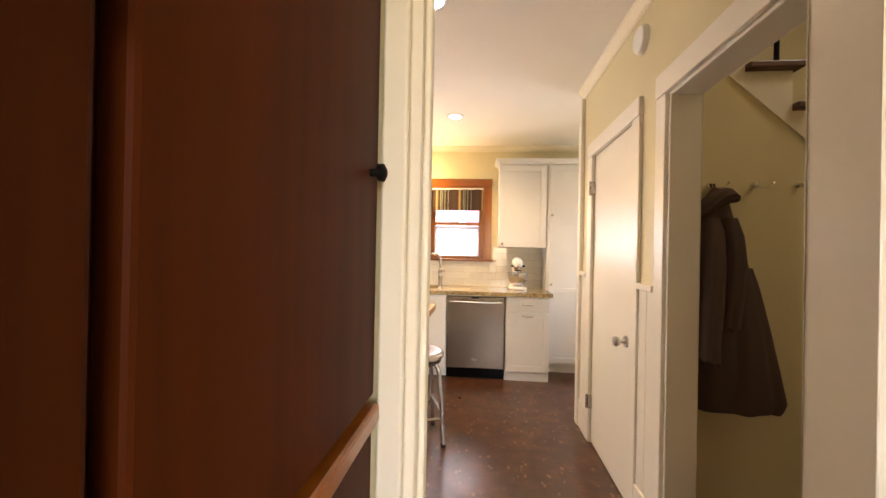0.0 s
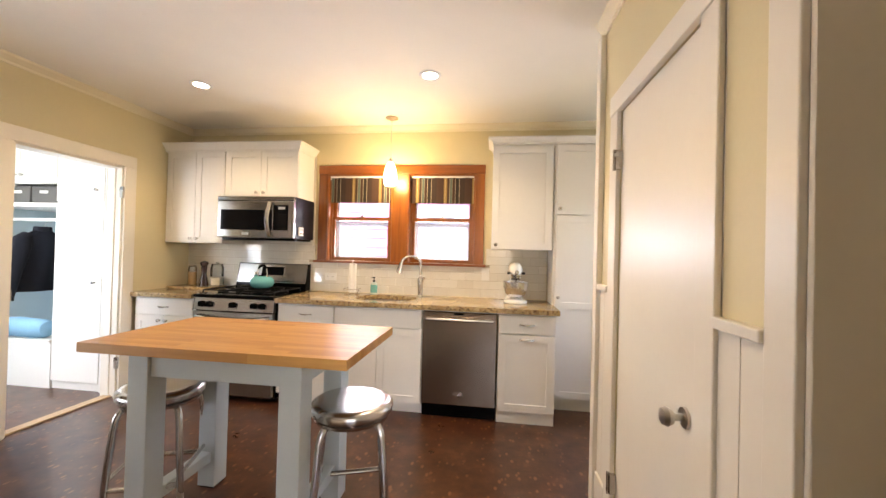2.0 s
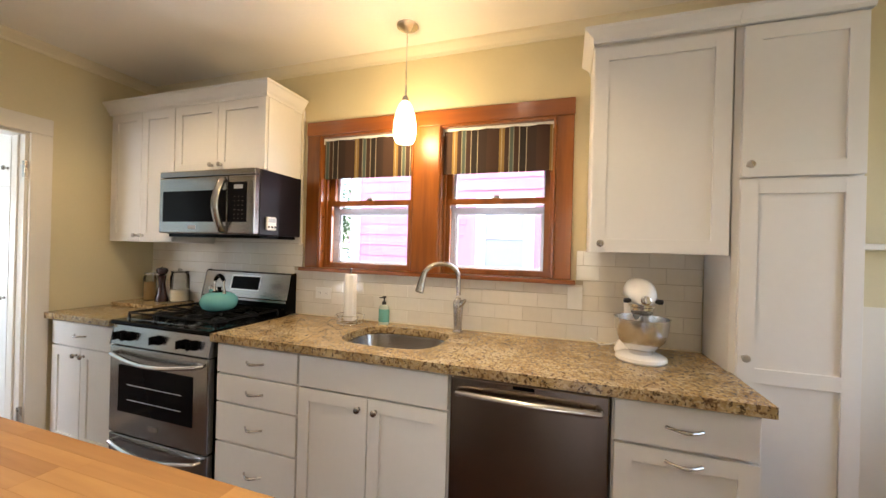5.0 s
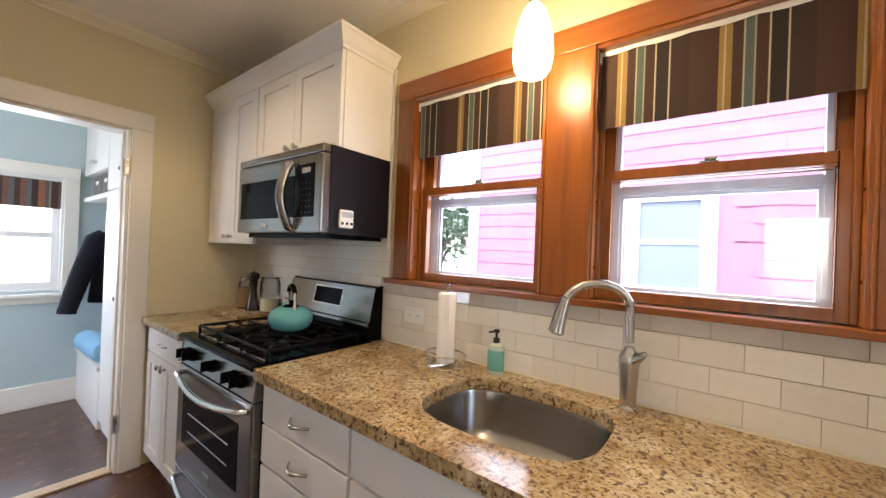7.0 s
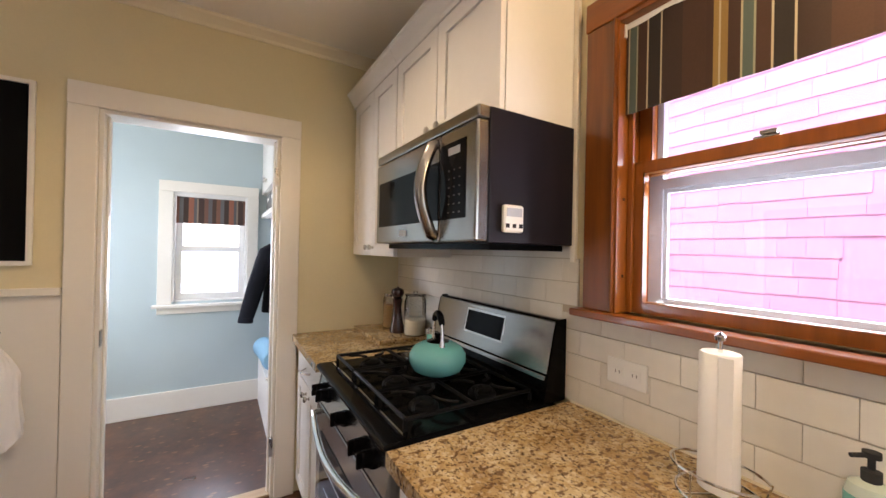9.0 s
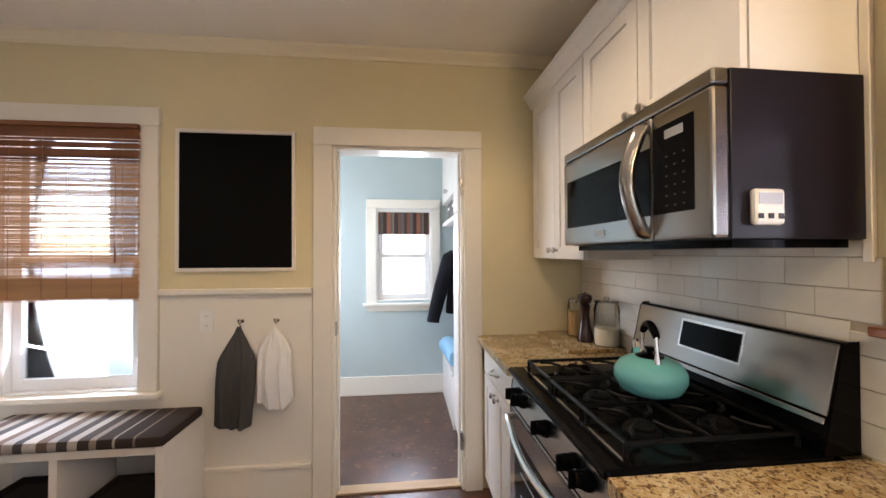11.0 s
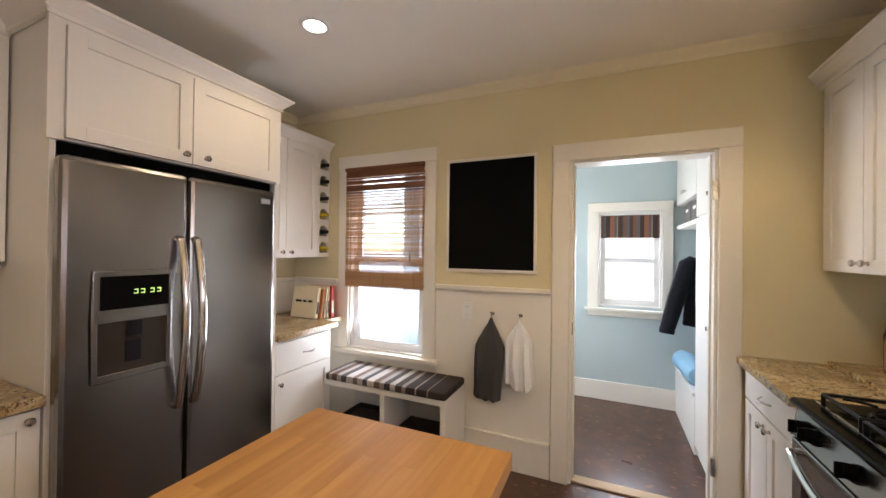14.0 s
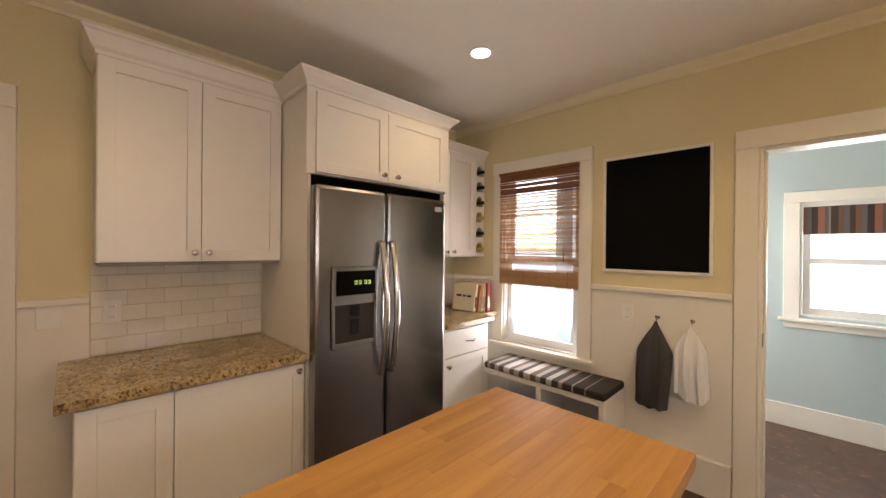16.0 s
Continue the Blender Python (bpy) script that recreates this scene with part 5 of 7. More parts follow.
fr = thing("fridge", (-1.70, 1.2, 0), "stainless steel side-by-side fridge with water dispenser", "fridge")
FF = 1.581
part("case", boxes((-2.15, -1.262, S + 0.03, FF - 0.075, 0.02, 1.785)), "charcoal", fr, "dark grey case", bevel=0.004)
# black block put in as the shade between fridge and upper doors
part("top_gap", boxes((-2.2, -1.245, S + 0.03, FF - 0.10, 1.79, 1.845)), "black", fr)
ld = part("freezer_door", boxes((-1.663, -1.222, FF - 0.07, FF, 0.06, 1.785)), "steel_v", fr, "brushed steel freezer door", bevel=0.02)
rd = part("fridge_door", boxes((-2.158, -1.671, FF - 0.07, FF, 0.06, 1.785)), "steel_v", fr, "brushed steel fridge door", bevel=0.02)
part("grille", boxes((-2.15, -1.23, FF - 0.06, FF - 0.03, 0.0, 0.055)), "black", fr)
for x, dd in ((-1.620, ld), (-1.694, rd)):
    part("handle", tube(bmesh.new(), [(x, FF - 0.002, 1.49)] + arc((x, FF + 0.022, 1.485), (x, FF + 0.022, 0.745), (0, 0.045, 0), 16) + [(x, FF - 0.002, 0.74)], 0.018, 14), "chrome", dd, "long bowed polished handle", smooth=True)
dp = part("dispenser", boxes((-1.590, -1.312, FF - 0.002, FF + 0.012, 1.155, 1.358), (-1.590, -1.572, FF - 0.002, FF + 0.012, 0.925, 1.155), (-1.330, -1.312, FF - 0.002, FF + 0.012, 0.925, 1.155), (-1.572, -1.330, FF - 0.002, FF + 0.012, 0.925, 0.955)), "steel_v", ld, "grey water dispenser surround", bevel=0.004)
part("recess", boxes((-1.572, -1.330, FF - 0.0015, FF + 0.002, 0.955, 1.155)), "recess", ld, "dark brown dispenser recess")
part("control_display", boxes((-1.575, -1.335, FF + 0.0125, FF + 0.0155, 1.205, 1.335)), "blackglass", ld, "black dispenser display")
bm = bmesh.new()
for x in (-1.45, -1.475, -1.51, -1.535):
    for z in (1.262, 1.277):
        box(bm, x - 0.007, x + 0.007, FF + 0.0157, FF + 0.0165, z, z + 0.003)
    box(bm, x - 0.008, x - 0.006, FF + 0.0157, FF + 0.0165, 1.262, 1.280)
part("digits", bm, "digits", ld, "lit green digits")
part("spout", boxes((-1.475, -1.425, FF + 0.002, FF + 0.02, 1.09, 1.155), (-1.478, -1.422, FF + 0.002, FF + 0.008, 0.985, 1.075)), "charcoal", ld, "dark dispenser paddle", bevel=0.004)
part("badge", boxes((-2.115, -2.055, FF - 0.001, FF + 0.004, 1.705, 1.735)), "storm", rd, "small metal badge")

# corner unit beside the bench window
cb = thing("base_cabinet", (-2.5, 1.15, 0), "white base cabinet with one drawer and one door", "cabinet")
part("body", boxes((-2.775, -2.25, S + 0.009, SF - 0.021, 0.0, 0.872)), "cabinet", cb)
d = slab(cb, -2.752, -2.252, 0.665, 0.855, SF, 1)
pull(d, -2.53, SF, 0.76, 1)
d = shaker(cb, -2.752, -2.252, 0.03, 0.655, SF, 1)
knob(d, -2.285, SF, 0.60, 1)
solid("worktop_window", boxes((-2.80, -2.25, S + 0.009, SF + 0.03, 0.875, 0.914), (W + 0.035, -2.80, S + 0.009, 1.40, 0.875, 0.914)), "granite", "small speckled granite worktop beside the window", "worktop", (-2.5, 1.2, 0.875), bevel=0.003)
cu = thing("upper_cabinet", (-2.55, 1.0, 1.39), "white wall cabinet with two doors and a wine rack end", "cabinet")
CF = 1.225
part("body", boxes((-2.895, -2.25, S + 0.001, CF - 0.021, 1.39, 2.27)), "cabinet", cu)
for a, b, k in ((-2.892, -2.573, -2.61), (-2.569, -2.252, -2.53)):
    d = shaker(cu, a, b, 1.395, 2.26, CF, 1)
    knob(d, k, CF, 1.43, 1)
cornice(cu, [((-2.25, CF), (-3.025, CF), (0, 1), 0, 0)], 2.26, 0.075, 0.05)


def wine_rack():
    """A narrow white front with a column of arched niches."""
    bm = bmesh.new()
    x0, x1, w = -3.027, -2.897, 0.046
    cx = (x0 + x1) / 2
    box(bm, x0, cx - w, CF - 0.03, CF - 0.004, 1.39, 2.27)
    box(bm, cx + w, x1, CF - 0.03, CF - 0.004, 1.39, 2.27)
    for k in range(6):
        z = 1.425 + 0.137 * k
        lo = 1.39 if k == 0 else z - 0.037
        box(bm, cx - w, cx + w, CF - 0.03, CF - 0.004, lo, z)
        n = 8
        pts = [(cx - w * math.cos(math.pi * j / n), z + 0.045 + w * math.sin(math.pi * j / n)) for j in range(n + 1)]
        top = z + 0.10
        for j in range(n):
            (xa, za), (xb, zb) = pts[j], pts[j + 1]
            va = [bm.verts.new((x, y, zz)) for y in (CF - 0.03, CF - 0.004) for x, zz in ((xa, za), (xb, zb), (xb, top), (xa, top))]
            for f in ((0, 1, 2, 3), (7, 6, 5, 4), (0, 4, 5, 1), (1, 5, 6, 2), (2, 6, 7, 3), (3, 7, 4, 0)):
                bm.faces.new([va[i] for i in f])
    box(bm, cx - w, cx + w, CF - 0.03, CF - 0.004, 1.425 + 0.137 * 5 + 0.10, 2.27)
    return bm


rack = part("wine_rack", wine_rack(), "cabinet", cu, "white wine rack with arched niches")
part("rack_lining", boxes((-3.027, -2.897, S + 0.001, S + 0.02, 1.39, 2.27), (-3.027, -2.897, S + 0.02, CF - 0.031, 2.25, 2.27), (-3.027, -2.897, S + 0.02, CF - 0.031, 1.39, 1.41)), "basket", cu)
for k in range(6):
    z = 1.425 + 0.137 * k + 0.036
    foil = "foil" if k in (0, 2) else "wine"
    wb = thing("wine_bottle", (-2.962, 1.0, z), "dark wine bottle with yellow foil lying in the rack" if foil == "foil" else "dark wine bottle lying in the rack", "bottle", "bottles in the wine rack")
    part("bottle", tube(bmesh.new(), [(-2.962, y, z) for y in (0.90, 0.91, 1.08, 1.12, 1.14, 1.215)], [0.03, 0.036, 0.036, 0.02, 0.0145, 0.0145], 14), "wine", wb, smooth=True)
    part("capsule", tube(bmesh.new(), [(-2.962, y, z) for y in (1.195, 1.262, 1.265)], [0.0158, 0.0158, 0.013], 14), foil, wb, smooth=True)

# ---- island and stools ----
IX0, IX1, IY0, IY1, IZ = -1.573, -0.325, 2.45, 3.13, 0.904
island = thing("island_table", (-0.91, 2.79, 0), "kitchen island with butcher block top and pale grey painted legs", "island")
top = part("tabletop", boxes((IX0 + 0.002, IX1 - 0.002, IY0 + 0.002, IY1 - 0.002, IZ - 0.043, IZ - 0.004)), "block", island, "oiled butcher block top")
LX0, LX1, LY0, LY1, LW = -1.36, -0.638, 2.495, 2.917, 0.10
for x in (LX0, LX1):
    for y in (LY0, LY1):
        part("leg", boxes((x, x + LW, y, y + LW, 0.012, IZ - 0.043)), "grey", island, bevel=0.004)
        part("foot", boxes((x + 0.01, x + LW - 0.01, y + 0.01, y + LW - 0.01, 0, 0.012)), "rubber", island)
for y in (LY0 + 0.015, LY1 + LW - 0.036):
    part("apron", boxes((LX0 + LW, LX1, y, y + 0.021, 0.755, IZ - 0.043)), "grey", island, bevel=0.002)
for x in (LX0 + 0.015, LX1 + LW - 0.036):
    part("apron", boxes((x, x + 0.021, LY0 + LW, LY1, 0.755, IZ - 0.043)), "grey", island, bevel=0.002)
for x in (LX0, LX1):
    part("stretcher", boxes((x + 0.02, x + LW - 0.02, LY0 + LW, LY1, 0.150, 0.205)), "grey", island, bevel=0.003)


def stool(x, y, turn, label):
    """A round brushed metal stool with splayed square legs and a foot ring of bars."""
    st = thing("bar_stool", (0, 0, 0), label, "stool", "stools at the island")
    part("seat", lathe(bmesh.new(), [(0.0, 0.567), (0.155, 0.567), (0.178, 0.572), (0.191, 0.584), (0.194, 0.604), (0.192, 0.614), (0.181, 0.625), (0.160, 0.629), (0.10, 0.622), (0.0, 0.618)], n=48), "alu", st, "dished brushed metal seat", smooth=True)
    part("collar", lathe(bmesh.new(), [(0.12, 0.550), (0.172, 0.550), (0.176, 0.566), (0.12, 0.566)], n=36), "alu", st, smooth=True)
    for a, b in ((1, 1), (1, -1), (-1, 1), (-1, -1)):
        pts = [(a * 0.095, b * 0.095, 0.553), (a * 0.116, b * 0.116, 0.545), (a * 0.128, b * 0.128, 0.525), (a * 0.135, b * 0.135, 0.49), (a * 0.150, b * 0.150, 0.30), (a * 0.166, b * 0.166, 0.018)]
        leg = part("leg", tube(bmesh.new(), pts, [0.014, 0.016, 0.0165, 0.016, 0.0155, 0.0145], 10), "alu", st, smooth=True)
        part("rubber_foot", lathe(bmesh.new(), [(0.016, 0), (0.018, 0.004), (0.018, 0.022), (0.0, 0.024)], (a * 0.166, b * 0.166, 0), 12), "rubber", leg)
    for z, q in ((0.19, 0.155), (0.235, 0.1525)):
        for s in (1, -1):
            ends = ((-q, s * q, z), (q, s * q, z)) if z < 0.22 else ((s * q, -q, z), (s * q, q, z))
            part("footrest", tube(bmesh.new(), ends, 0.0125, 8, 0.8), "alu", st, smooth=True)
    st.matrix_basis = pose(x, y, 0, 0, 0, turn)
    return st


stool(-0.412, 2.755, 20, "round brushed metal stool tucked beside the island corner")
stool(-1.43, 2.75, 20, "round brushed metal stool under the island overhang")

# ---- things on the counters ----
faucet = thing("faucet", (-0.455, 4.60, 0.914), "tall brushed nickel pull-down kitchen faucet", "faucet")
fx, fy = -0.455, 4.60
part("body", lathe(bmesh.new(), [(0.027, 0.0), (0.027, 0.005), (0.0235, 0.009), (0.0245, 0.05), (0.0275, 0.105), (0.0305, 0.145), (0.030, 0.160), (0.024, 0.174), (0.0155, 0.184), (0.0138, 0.192)], (fx, fy, 0.914), 32), "nickel", faucet, smooth=True)
neck = [(fx, fy, 1.12), (fx - 0.003, fy - 0.002, 1.20)]
for k in range(9):
    a = math.pi * k / 8 * 0.86
    neck.append((fx - 0.084 * (1 - math.cos(a)), fy - 0.068 * (1 - math.cos(a)), 1.215 + 0.085 * math.sin(a)))
part("neck", tube(bmesh.new(), neck, 0.0138, 16), "nickel", faucet, smooth=True)
ex, ey, ez = neck[-1]
part("spray_head", tube(bmesh.new(), [(ex, ey, ez), (ex - 0.008, ey - 0.005, ez - 0.03), (ex - 0.022, ey - 0.017, ez - 0.108), (ex - 0.023, ey - 0.0175, ez - 0.112)], [0.0145, 0.018, 0.025, 0.020], 18), "nickel", faucet, smooth=True)
part("lever", tube(bmesh.new(), [(fx + 0.008, fy - 0.006, 1.062), (fx + 0.022, fy - 0.014, 1.076), (fx + 0.038, fy - 0.022, 1.086), (fx + 0.048, fy - 0.028, 1.098), (fx + 0.050, fy - 0.029, 1.102)], [0.022, 0.020, 0.013, 0.009, 0.004], 16, 0.75), "nickel", faucet, "short flared lever", smooth=True)

holder = thing("paper_towel_holder", (-1.122, 4.538, 0.914), "chrome wire holder with a nearly finished paper towel roll", "paper towel holder")
hx, hy = -1.122, 4.535
bm = tube(bmesh.new(), [(hx, hy, 0.918), (hx, hy, 1.240)], 0.0045, 8)
lathe(bm, [(0.0, 0), (0.010, 0.004), (0.011, 0.012), (0.0, 0.022)], (hx, hy, 1.232), 12)
part("post", bm, "chrome", holder, smooth=True)
bm = bmesh.new()
tube(bm, [(hx + 0.075 * math.cos(2 * math.pi * k / 24), hy + 0.075 * math.sin(2 * math.pi * k / 24), 0.9175) for k in range(25)], 0.003, 6)
tube(bm, [(hx + 0.09 * math.cos(2 * math.pi * k / 24), hy + 0.065 * math.sin(2 * math.pi * k / 24), 0.965) for k in range(2, 23)], 0.003, 6)
for k in (2, 7, 12, 17, 22):
    a = 2 * math.pi * k / 24
    tube(bm, [(hx + 0.075 * math.cos(a), hy + 0.075 * math.sin(a), 0.9175), (hx + 0.09 * math.cos(a), hy + 0.065 * math.sin(a), 0.965)], 0.0025, 6)
for k in range(3):
    a = 2 * math.pi * k / 3
    tube(bm, [(hx, hy, 0.9175), (hx + 0.075 * math.cos(a), hy + 0.075 * math.sin(a), 0.9175)], 0.0025, 6)
part("wire_base", bm, "chrome", holder, smooth=True)
part("paper_roll", lathe(bmesh.new(), [(0.012, 0), (0.036, 0), (0.037, 0.005), (0.0365, 0.14), (0.037, 0.275), (0.034, 0.279), (0.012, 0.279)], (hx, hy, 0.932), 28), "paper", holder, "white paper towel roll", smooth=True)

part("loose_sheet", boxes((hx + 0.012, hx + 0.0385, hy - 0.0375, hy - 0.0355, 0.933, 1.209)), "paper", holder, "loose end of the paper")

soap = thing("soap_bottle", (-0.922, 4.595, 0.914), "small pale soap bottle with teal label and black pump", "soap dispenser")
part("bottle", lathe(bmesh.new(), [(0.0, 0), (0.030, 0), (0.033, 0.006), (0.033, 0.095), (0.028, 0.112), (0.012, 0.122)], (-0.922, 4.595, 0.914), 24, 0.8), "bottle", soap, smooth=True)
part("label_band", lathe(bmesh.new(), [(0.0335, 0.016), (0.0338, 0.017), (0.0338, 0.092), (0.0335, 0.093)], (-0.922, 4.595, 0.914), 24, 0.8), "soap", soap, "teal label with plain writing", smooth=True)
bm = lathe(bmesh.new(), [(0.0, 0.120), (0.013, 0.120), (0.013, 0.138), (0.005, 0.140), (0.005, 0.158), (0.012, 0.160), (0.012, 0.170), (0, 0.171)], (-0.922, 4.595, 0.914), 16)
tube(bm, [(-0.922, 4.595, 1.078), (-0.942, 4.570, 1.076)], 0.004, 8)
part("pump", bm, "rubber", soap, "black pump", smooth=True)

# stand mixer, built facing -y and turned
MXP = (0.445, 4.455, 0.914)
mixer = thing("stand_mixer", (0, 0, 0), "white tilt-head stand mixer with a steel bowl", "mixer")
bm = bmesh.new()
lathe(bm, [(0.0, 0.0), (0.098, 0.0), (0.105, 0.008), (0.102, 0.020), (0.085, 0.028), (0.0, 0.030)], (0, -0.055, 0), 40)
rings = []
for w, d, y, z in ((0.088, 0.085, 0.075, 0.0), (0.090, 0.090, 0.075, 0.010), (0.078, 0.080, 0.08, 0.035), (0.052, 0.055, 0.095, 0.075), (0.046, 0.048, 0.10, 0.14), (0.046, 0.050, 0.095, 0.205), (0.050, 0.06, 0.085, 0.235)):
    rings.append([bm.verts.new((w * math.cos(2 * math.pi * k / 32), y + d * math.sin(2 * math.pi * k / 32), z)) for k in range(32)])
for p, q in zip(rings, rings[1:]):
    for k in range(32):
        bm.faces.new((p[k], p[(k + 1) % 32], q[(k + 1) % 32], q[k]))
bm.faces.new(rings[0][::-1])
bm.faces.new(rings[-1])
part("base", bm, "white", mixer, smooth=True)
bm = bmesh.new()
rings = []
for y, w, h, z in ((0.150, 0.012, 0.012, 0.282), (0.145, 0.034, 0.036, 0.282), (0.118, 0.050, 0.054, 0.286), (0.06, 0.058, 0.064, 0.293), (0.0, 0.060, 0.066, 0.295), (-0.05, 0.058, 0.063, 0.292), (-0.09, 0.050, 0.055, 0.286), (-0.115, 0.037, 0.041, 0.280), (-0.126, 0.015, 0.016, 0.277)):
    rings.append([bm.verts.new((w * math.cos(2 * math.pi * k / 32), y, z + h * math.sin(2 * math.pi * k / 32) * (0.80 if math.sin(2 * math.pi * k / 32) < 0 else 1.0))) for k in range(32)])
for p, q in zip(rings, rings[1:]):
    for k in range(32):
        bm.faces.new((p[k], q[k], q[(k + 1) % 32], p[(k + 1) % 32]))
bm.faces.new(rings[0])
bm.faces.new(rings[-1][::-1])
part("motor_head", bm, "white", mixer, "rounded white motor head", smooth=True)
part("band", lathe(bmesh.new(), [(0.0, 0), (0.040, 0), (0.045, 0.008), (0.047, 0.030), (0.053, 0.034), (0.055, 0.046), (0.0, 0.048)], (0, -0.055, 0.203), 32), "chrome", mixer, "chrome planetary collar", smooth=True)
part("attachment_hub", tube(bmesh.new(), [(0, -0.108 - d, 0.270) for d in (0, 0.022, 0.026)], [0.021, 0.021, 0.015], 20), "chrome", mixer, "chrome hub cap", smooth=True)
for x in (-0.0605, 0.0585):
    part("side_stripe", boxes((x, x + 0.002, -0.07, 0.09, 0.268, 0.276)), "chrome", mixer, "thin chrome side band")
for x in (-1, 1):
    part("knob", tube(bmesh.new(), [(x * (0.048 + d), -0.075, 0.262) for d in (0, 0.012, 0.026, 0.03)], [0.006, 0.011, 0.011, 0.007], 14), "rubber", mixer, "black locking knob", smooth=True)
part("bowl", lathe(bmesh.new(), [(0.0, 0.0), (0.046, 0.0), (0.048, 0.018), (0.062, 0.026), (0.092, 0.058), (0.106, 0.105), (0.110, 0.155), (0.114, 0.158), (0.108, 0.157), (0.103, 0.105), (0.086, 0.06), (0.05, 0.034), (0.0, 0.03)], (0, -0.055, 0.030), 48), "mirror_steel", mixer, "polished steel bowl", smooth=True)
part("whisk", lathe(bmesh.new(), [(0.008, 0.17), (0.008, 0.11), (0.032, 0.09), (0.022, 0.055), (0.0, 0.05)], (0, -0.055, 0.035), 14), "alu", mixer, smooth=True)
part("cord", tube(bmesh.new(), [(-0.05, 0.155, 0.03), (-0.09, 0.17, 0.008), (-0.14, 0.14, 0.006), (-0.19, 0.16, 0.03)], 0.004, 6), "white", mixer, "white power cord")
mixer.matrix_basis = pose(*MXP, 0, 0, 2)

# kettle on the range
kx, ky, kz = -1.945, 4.335, 0.962
kettle = thing("kettle", (kx, ky, kz), "round teal enamel kettle with a black handle on the range", "kettle")
part("body", lathe(bmesh.new(), [(0.0, 0.0), (0.080, 0.0), (0.103, 0.016), (0.118, 0.050), (0.116, 0.078), (0.097, 0.106), (0.064, 0.122), (0.042, 0.125)], (kx, ky, kz), 40), "teal", kettle, smooth=True)
part("lid", lathe(bmesh.new(), [(0.046, 0.121), (0.046, 0.127), (0.03, 0.134), (0.010, 0.137), (0.010, 0.145), (0.016, 0.151), (0.014, 0.159), (0.0, 0.161)], (kx, ky, kz), 28), "black", kettle, "dark lid with knob", smooth=True)
part("spout", tube(bmesh.new(), [(kx - 0.062, ky + 0.01, kz + 0.082), (kx - 0.080, ky + 0.013, kz + 0.118), (kx - 0.088, ky + 0.015, kz + 0.138)], [0.026, 0.020, 0.018], 16), "teal", kettle, smooth=True)
part("whistle", tube(bmesh.new(), [(kx - 0.086, ky + 0.0148, kz + 0.134), (kx - 0.092, ky + 0.016, kz + 0.154), (kx - 0.095, ky + 0.017, kz + 0.162)], [0.020, 0.020, 0.008], 16), "chrome", kettle, "chrome whistle", smooth=True)
hd = Vector((0.95, -0.25, 0)).normalized()
for s in (1, -1):
    part("bracket", tube(bmesh.new(), [Vector((kx, ky, kz + 0.116)) + hd * 0.066 * s, Vector((kx, ky, kz + 0.15)) + hd * 0.066 * s, Vector((kx, ky, kz + 0.212)) + hd * 0.056 * s], [0.013, 0.006, 0.006], 10), "chrome", kettle, "chrome handle bracket", smooth=True)
part("handle", tube(bmesh.new(), arc(Vector((kx, ky, kz + 0.204)) - hd * 0.062, Vector((kx, ky, kz + 0.204)) + hd * 0.062, (0, 0, 0.034), 12), [0.011, 0.013, 0.014, 0.015, 0.015, 0.015, 0.015, 0.015, 0.015, 0.015, 0.014, 0.013, 0.011], 12), "black", kettle, "black arched handle", smooth=True)

kettle.scale = (0.9, 0.9, 0.9)

# granite board with jars
solid("granite_board", boxes((-2.99, -2.555, 4.345, 4.645, 0.9145, 0.938)), "granite", "granite serving board on the worktop", "board", (-2.76, 4.5, 0.9145), bevel=0.004)


def canister(x, y, r, h, fill, fill_h, label, lid):
    j = thing("jar", (x, y, 0.938), label, "jar", "jars on the granite board")
    part("glass_body", lathe(bmesh.new(), [(0.0, 0.0), (r * 0.96, 0.0), (r, 0.006), (r, h * 0.80), (r * 0.86, h * 0.90), (r * 0.84, h * 0.93)], (x, y, 0.938), 28), "jar", j, "clear glass", smooth=True).visible_shadow = False
    part("contents", lathe(bmesh.new(), [(0.0, 0.004), (r * 0.93, 0.004), (r * 0.95, 0.01), (r * 0.95, fill_h), (0.0, fill_h + 0.004)], (x, y, 0.938), 28), fill, j, smooth=True)
    if lid == "metal":
        part("lid", lathe(bmesh.new(), [(r * 0.88, h * 0.92), (r * 0.88, h * 0.995), (r * 0.8, h), (0, h)], (x, y, 0.938), 24), "alu", j, "metal screw lid", smooth=True)
    else:
        part("lid", lathe(bmesh.new(), [(r * 0.84, h * 0.93), (r * 0.95, h * 0.94), (r * 0.95, h * 0.965), (r * 0.4, h * 0.985), (r * 0.18, h * 0.99), (r * 0.22, h * 1.04), (0, h * 1.06)], (x, y, 0.938), 24), "jar", j, "glass lid", smooth=True)


canister(-2.860, 4.525, 0.040, 0.205, "grain", 0.135, "glass jar of oats with a metal lid", "metal")
canister(-2.622, 4.580, 0.062, 0.232, "flour", 0.085, "large glass jar partly filled with flour", "glass")
mill = thing("pepper_mill", (-2.715, 4.512, 0.938), "tall dark turned wooden pepper mill", "pepper mill")
part("body", lathe(bmesh.new(), [(0.0, 0), (0.041, 0), (0.043, 0.012), (0.038, 0.04), (0.027, 0.09), (0.022, 0.14), (0.027, 0.178), (0.029, 0.19), (0.019, 0.196)], (-2.715, 4.512, 0.938), 28), "pepper", mill, smooth=True)
part("head", lathe(bmesh.new(), [(0.019, 0.196), (0.030, 0.203), (0.038, 0.224), (0.034, 0.243), (0.016, 0.252), (0.0, 0.253)], (-2.715, 4.512, 0.938), 28), "pepper", mill, smooth=True)
